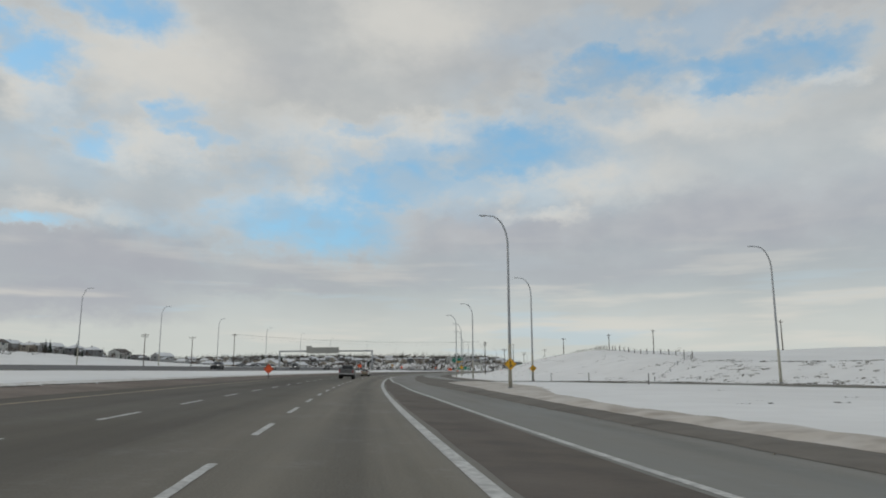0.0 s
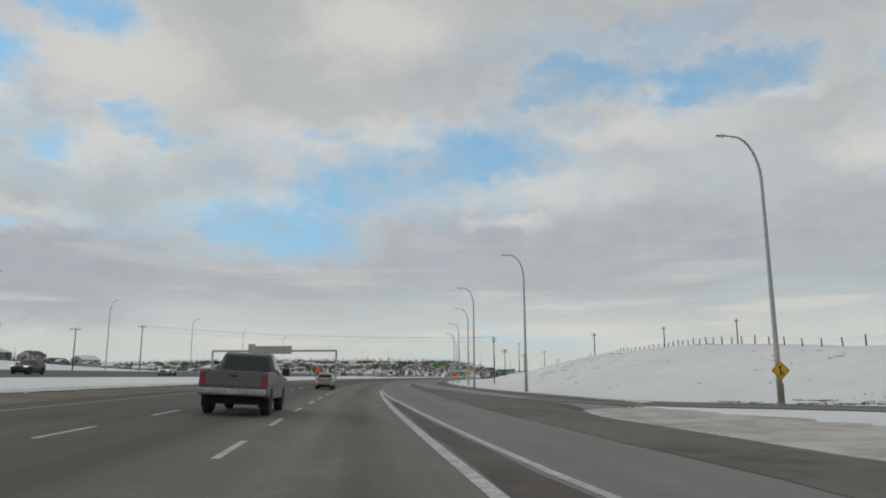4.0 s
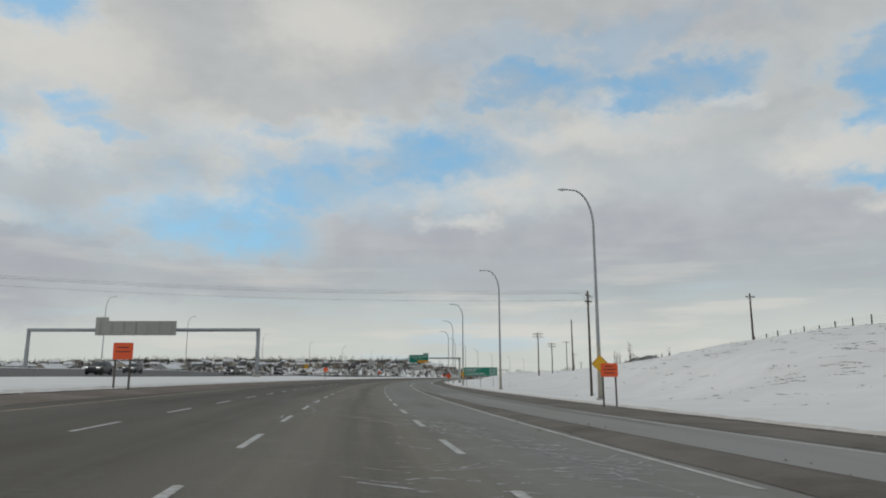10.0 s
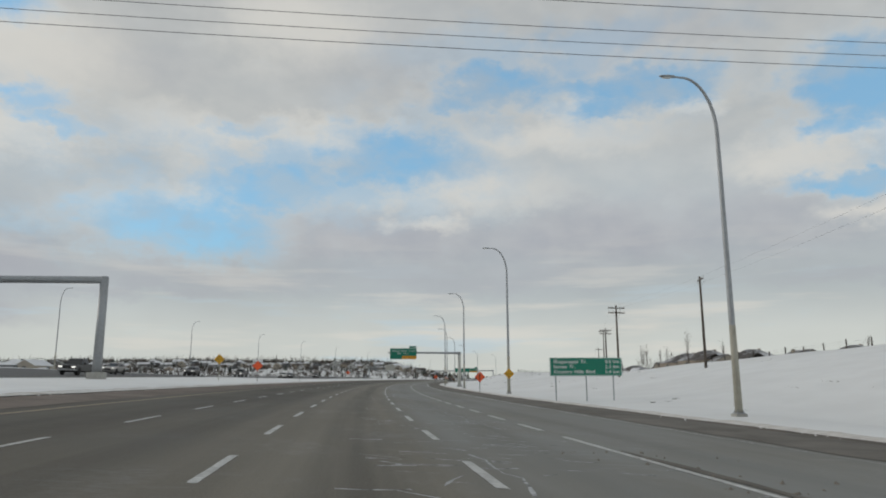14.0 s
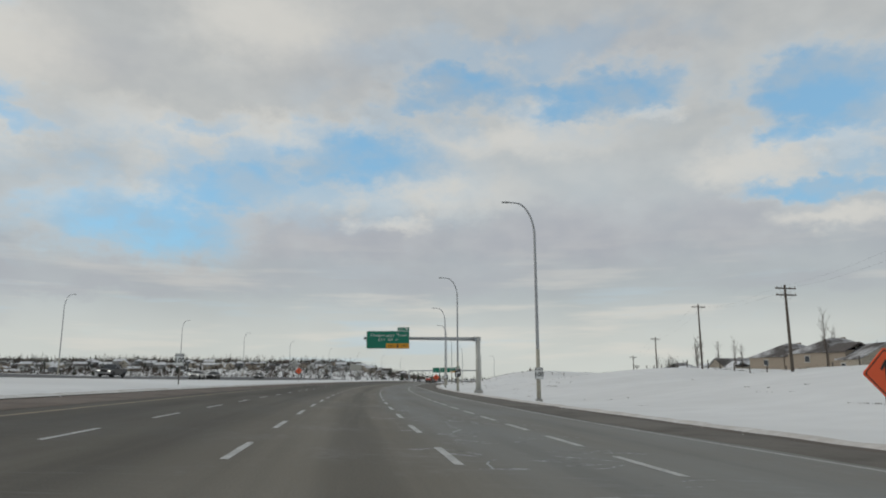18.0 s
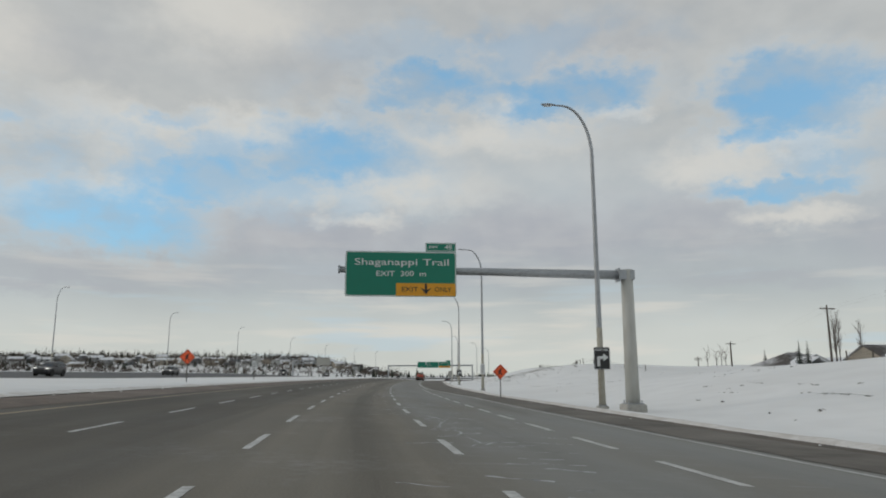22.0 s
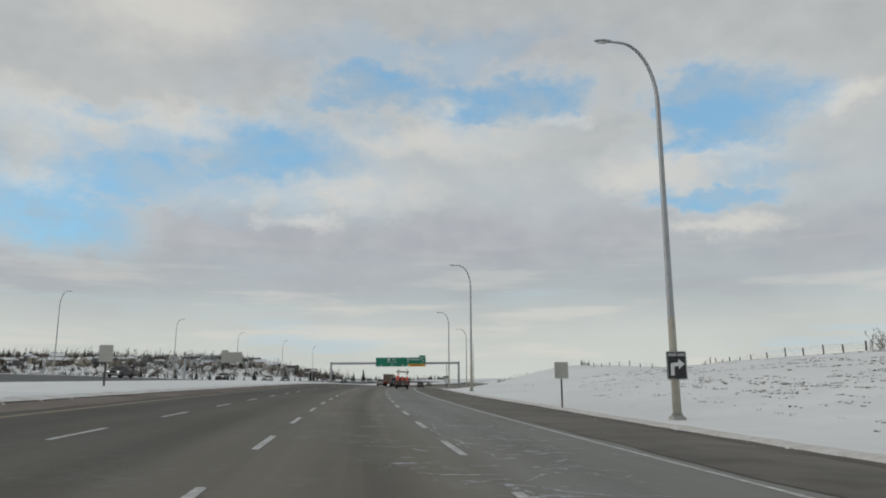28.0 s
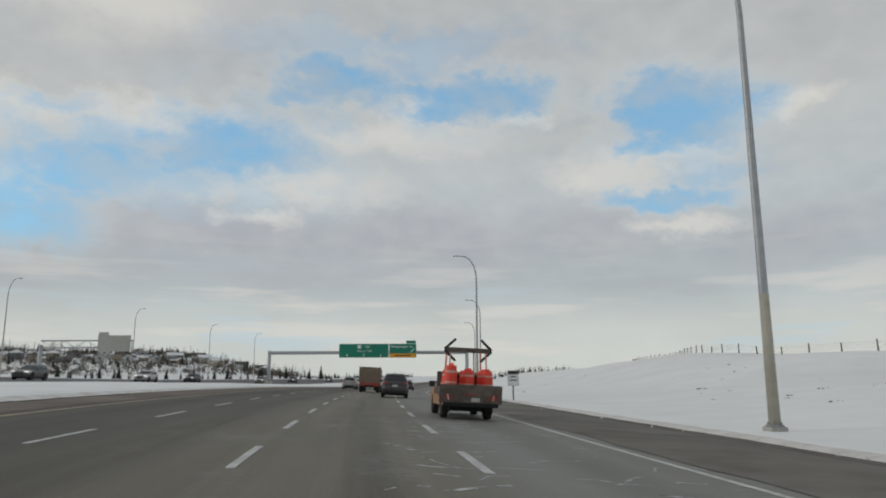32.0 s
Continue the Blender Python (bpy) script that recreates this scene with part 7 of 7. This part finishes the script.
def tufts(name, places, label):
    """Dead grass and clods that stick out of the snow."""
    verts, faces = [], []
    rr = random.Random(len(places))
    for s, lat, size in places:
        p = at(s, lat, terrain(s, lat))
        for _ in range(rr.randint(5, 9)):
            a, l = rr.uniform(0, 6.28), size * rr.uniform(0.3, 1.0)
            c = p + Vector((rr.uniform(-1, 1) * size * 1.6, rr.uniform(-1, 1) * size * 0.8, -0.03))
            d = Vector((math.cos(a), math.sin(a), 0))
            sd = Vector((-d.y, d.x, 0)) * l * 0.45
            b = len(verts)
            verts += [tuple(c + sd), tuple(c - sd), tuple(c + d * l * 0.5 + Vector((0, 0, l * 0.30))), tuple(c - d * l * 0.45 + Vector((0, 0, l * 0.18)))]
            faces += [(b, b + 2, b + 3), (b + 1, b + 3, b + 2), (b, b + 1, b + 2), (b, b + 3, b + 1)]
    me = bpy.data.meshes.new(name)
    me.from_pydata(verts, [], faces)
    me.materials.append(BRUSH)
    tagged(new(name, me), label, "dead grass", kind="stuff")


spots = []
for _ in range(1500):
    s = r.uniform(20, 700)
    e = edge_right(s)
    f = r.random() ** 0.7
    lat = e - 6 - f * (abs(ridge_lat(s)) - abs(e) - 4)
    if noise.noise((s / 26, lat / 9, 1.0)) > 0.14:
        spots.append((s + r.gauss(0, 1.2), lat, r.uniform(0.08, 0.34)))
for s0, l0, ds, dl, n in ((232, -40, 26, 9, 420), (262, -46, 20, 7, 160), (205, -36, 16, 8, 160), (182, -34, 14, 6, 70), (556, -30, 16, 6, 330), (575, -34, 14, 6, 200), (522, -23, 8, 3.5, 300), (532, -29, 9, 4, 260), (486, -28, 12, 4, 60), (340, -30, 16, 6, 40), (440, -30, 20, 6, 40)):
    for _ in range(n // 3):
        s, lat = r.gauss(s0, ds), r.gauss(l0, dl)
        drift = r.gauss(0.02, 0.09)
        for _ in range(r.randint(3, 12)):
            s, lat = s + r.uniform(0.15, 0.55), lat + drift * 0.4 + r.gauss(0, 0.06)
            if lat < edge_right(s) - 4:
                spots.append((s, lat, r.uniform(0.05, 0.20)))
for _ in range(5200):
    s = r.uniform(15, 126)
    lat = ridge_lat(s) + r.uniform(-32, 34)
    if noise.noise((s / 5, lat / 5, 8.0)) > -0.05:
        spots.append((s, lat, r.uniform(0.12, 0.48)))
tufts("dead_grass", spots, "dead brown grass tufts and clods through snow on the bank")
spots = []
for _ in range(700):
    s, lat = r.uniform(40, 720), r.uniform(72, 165)
    if noise.noise((s / 40, lat / 14, 5.0)) > 0.08:
        spots.append((s, lat, r.uniform(0.25, 0.8)))
for s in np.arange(128, 470, 1.3):
    if noise.noise((s / 9, 3, 3)) > -0.1:
        spots.append((s, ridge_lat(s) - 1.2 + r.uniform(-0.5, 0.5), r.uniform(0.12, 0.38)))
tufts("dry_brush", spots, "dry brown brush along the fence and over the far field")


# ---- salt traces on the asphalt ----
def salt_traces():
    verts, faces = [], []
    rr = random.Random(77)

    def trail(pts, w):
        b = len(verts)
        for i, (s, lat) in enumerate(pts):
            ww = w * rr.uniform(0.25, 1.4)
            q = pts[min(i + 1, len(pts) - 1)], pts[max(i - 1, 0)]
            d = Vector((q[0][0] - q[1][0], q[0][1] - q[1][1]))
            d = d.normalized() if d.length else Vector((1, 0))
            for sg in (-1, 1):
                verts.append(tuple(on_road(s - sg * d.y * ww / 2, lat + sg * d.x * ww / 2, 0.0045)))
        for i in range(len(pts) - 1):
            k = b + i * 2
            faces.append((k, k + 1, k + 3, k + 2))

    heaps = [(rr.uniform(118, 590), rr.gauss(-3.4, 1.3)) for _ in range(120)] + [(rr.uniform(122, 205), rr.gauss(-3.2, 1.0)) for _ in range(30)]
    for _ in range(2700):
        s, lat = rr.choice(heaps)
        s, lat = s + rr.gauss(0, 2.2), lat + rr.gauss(0, 0.6)
        if rr.random() < 0.14:
            s, lat = rr.uniform(110, 590), rr.uniform(-6.5, -0.6)
        if lat < -7.5:
            continue
        n = rr.randint(2, 5)
        a = rr.choice((1.57, 1.57, 1.57, 1.5, 1.65, 1.2, 1.9)) + rr.uniform(-0.16, 0.16)
        pts = []
        for _ in range(n):
            pts.append((s, lat))
            a += rr.gauss(0, 0.26)
            l = rr.uniform(0.12, 0.42)
            s, lat = s + math.cos(a) * l * 1.6, lat + math.sin(a) * l
        trail(pts, rr.choice((rr.uniform(0.025, 0.06), rr.uniform(0.05, 0.12))))
    # sealed cracks that run along the lanes
    for s0, lat0, n in ((196, 2.3, 40), (222, 1.2, 40), (172, -3.6, 30), (300, -2.6, 26), (338, -2.8, 22), (402, -2.7, 26), (432, -1.2, 20), (505, -2.6, 24), (128, -2.2, 40), (152, -1.9, 30), (247, -2.3, 24), (268, -4.4, 26), (362, -1.9, 24), (378, 1.6, 18), (462, -2.1, 22), (480, 1.9, 18), (538, -2.2, 24)):
        s, lat, pts = s0, lat0, []
        for _ in range(n):
            pts.append((s, lat))
            s, lat = s + rr.uniform(0.25, 0.7), lat + rr.gauss(0, 0.13)
        trail(pts, 0.055)
    me = bpy.data.meshes.new("salt_traces")
    me.from_pydata(verts, [], faces)
    me.materials.append(SALT)
    me.update()
    for p in me.polygons:
        if p.normal.z < 0:
            p.flip()
    tagged(new("salt_traces", me), "dried white salt traces and sealed cracks on the asphalt", "stain", kind="stuff")


salt_traces()


# ---- lumps of ice and grit along the shoulders ----
def clods(name, places, mat, label):
    verts, faces = [], []
    rr = random.Random(len(places) + 3)
    for s, lat, size in places:
        c = on_road(s, lat, 0.0)
        c.z += size * 0.25
        b = len(verts)
        a0 = rr.uniform(0, 6.28)
        for k in range(5):
            a = a0 + 1.2566 * k
            w = size * rr.uniform(0.6, 1.1)
            verts.append((c.x + math.cos(a) * w, c.y + math.sin(a) * w, c.z - size * rr.uniform(0.1, 0.4)))
        verts.append((c.x + rr.uniform(-0.3, 0.3) * size, c.y + rr.uniform(-0.3, 0.3) * size, c.z + size * rr.uniform(0.4, 0.9)))
        faces += [(b + k, b + (k + 1) % 5, b + 5) for k in range(5)]
    me = bpy.data.meshes.new(name)
    me.from_pydata(verts, [], faces)
    me.materials.append(mat)
    tagged(new(name, me), label, "rubble", kind="stuff")


rr = random.Random(21)
_lumps = [(s, edge_right(s) + rr.gauss(0.15, 0.3), rr.uniform(0.03, 0.13)) for s in (rr.uniform(112, 640) for _ in range(3200))]
_lumps += [(s, isle_far(s) - rr.uniform(-0.3, 2.8), rr.uniform(0.03, 0.14)) for s in (rr.uniform(5, 106) for _ in range(700))]
_lumps += [(s, edge_left(s) + rr.gauss(0.0, 0.3), rr.uniform(0.03, 0.12)) for s in (rr.uniform(10, 640) for _ in range(1500))]
clods("snow_lumps", _lumps, DIRTY_SNOW, "lumps of dirty ploughed snow along the shoulders")
_grit = [(s, edge_right(s) + rr.uniform(0.2, 2.6), rr.uniform(0.015, 0.06)) for s in (rr.uniform(112, 620) for _ in range(4200))]
_grit += [(s, edge_left(s) - rr.uniform(0.1, 2.4), rr.uniform(0.015, 0.06)) for s in (rr.uniform(10, 620) for _ in range(2200))]
_grit += [(s, (isle_near(s) + isle_far(s)) / 2 + rr.gauss(0, 0.9), rr.uniform(0.015, 0.06)) for s in (rr.uniform(5, 262) for _ in range(1800))]
clods("loose_grit", _grit, SANDY, "loose brown gravel and grit on the shoulders")
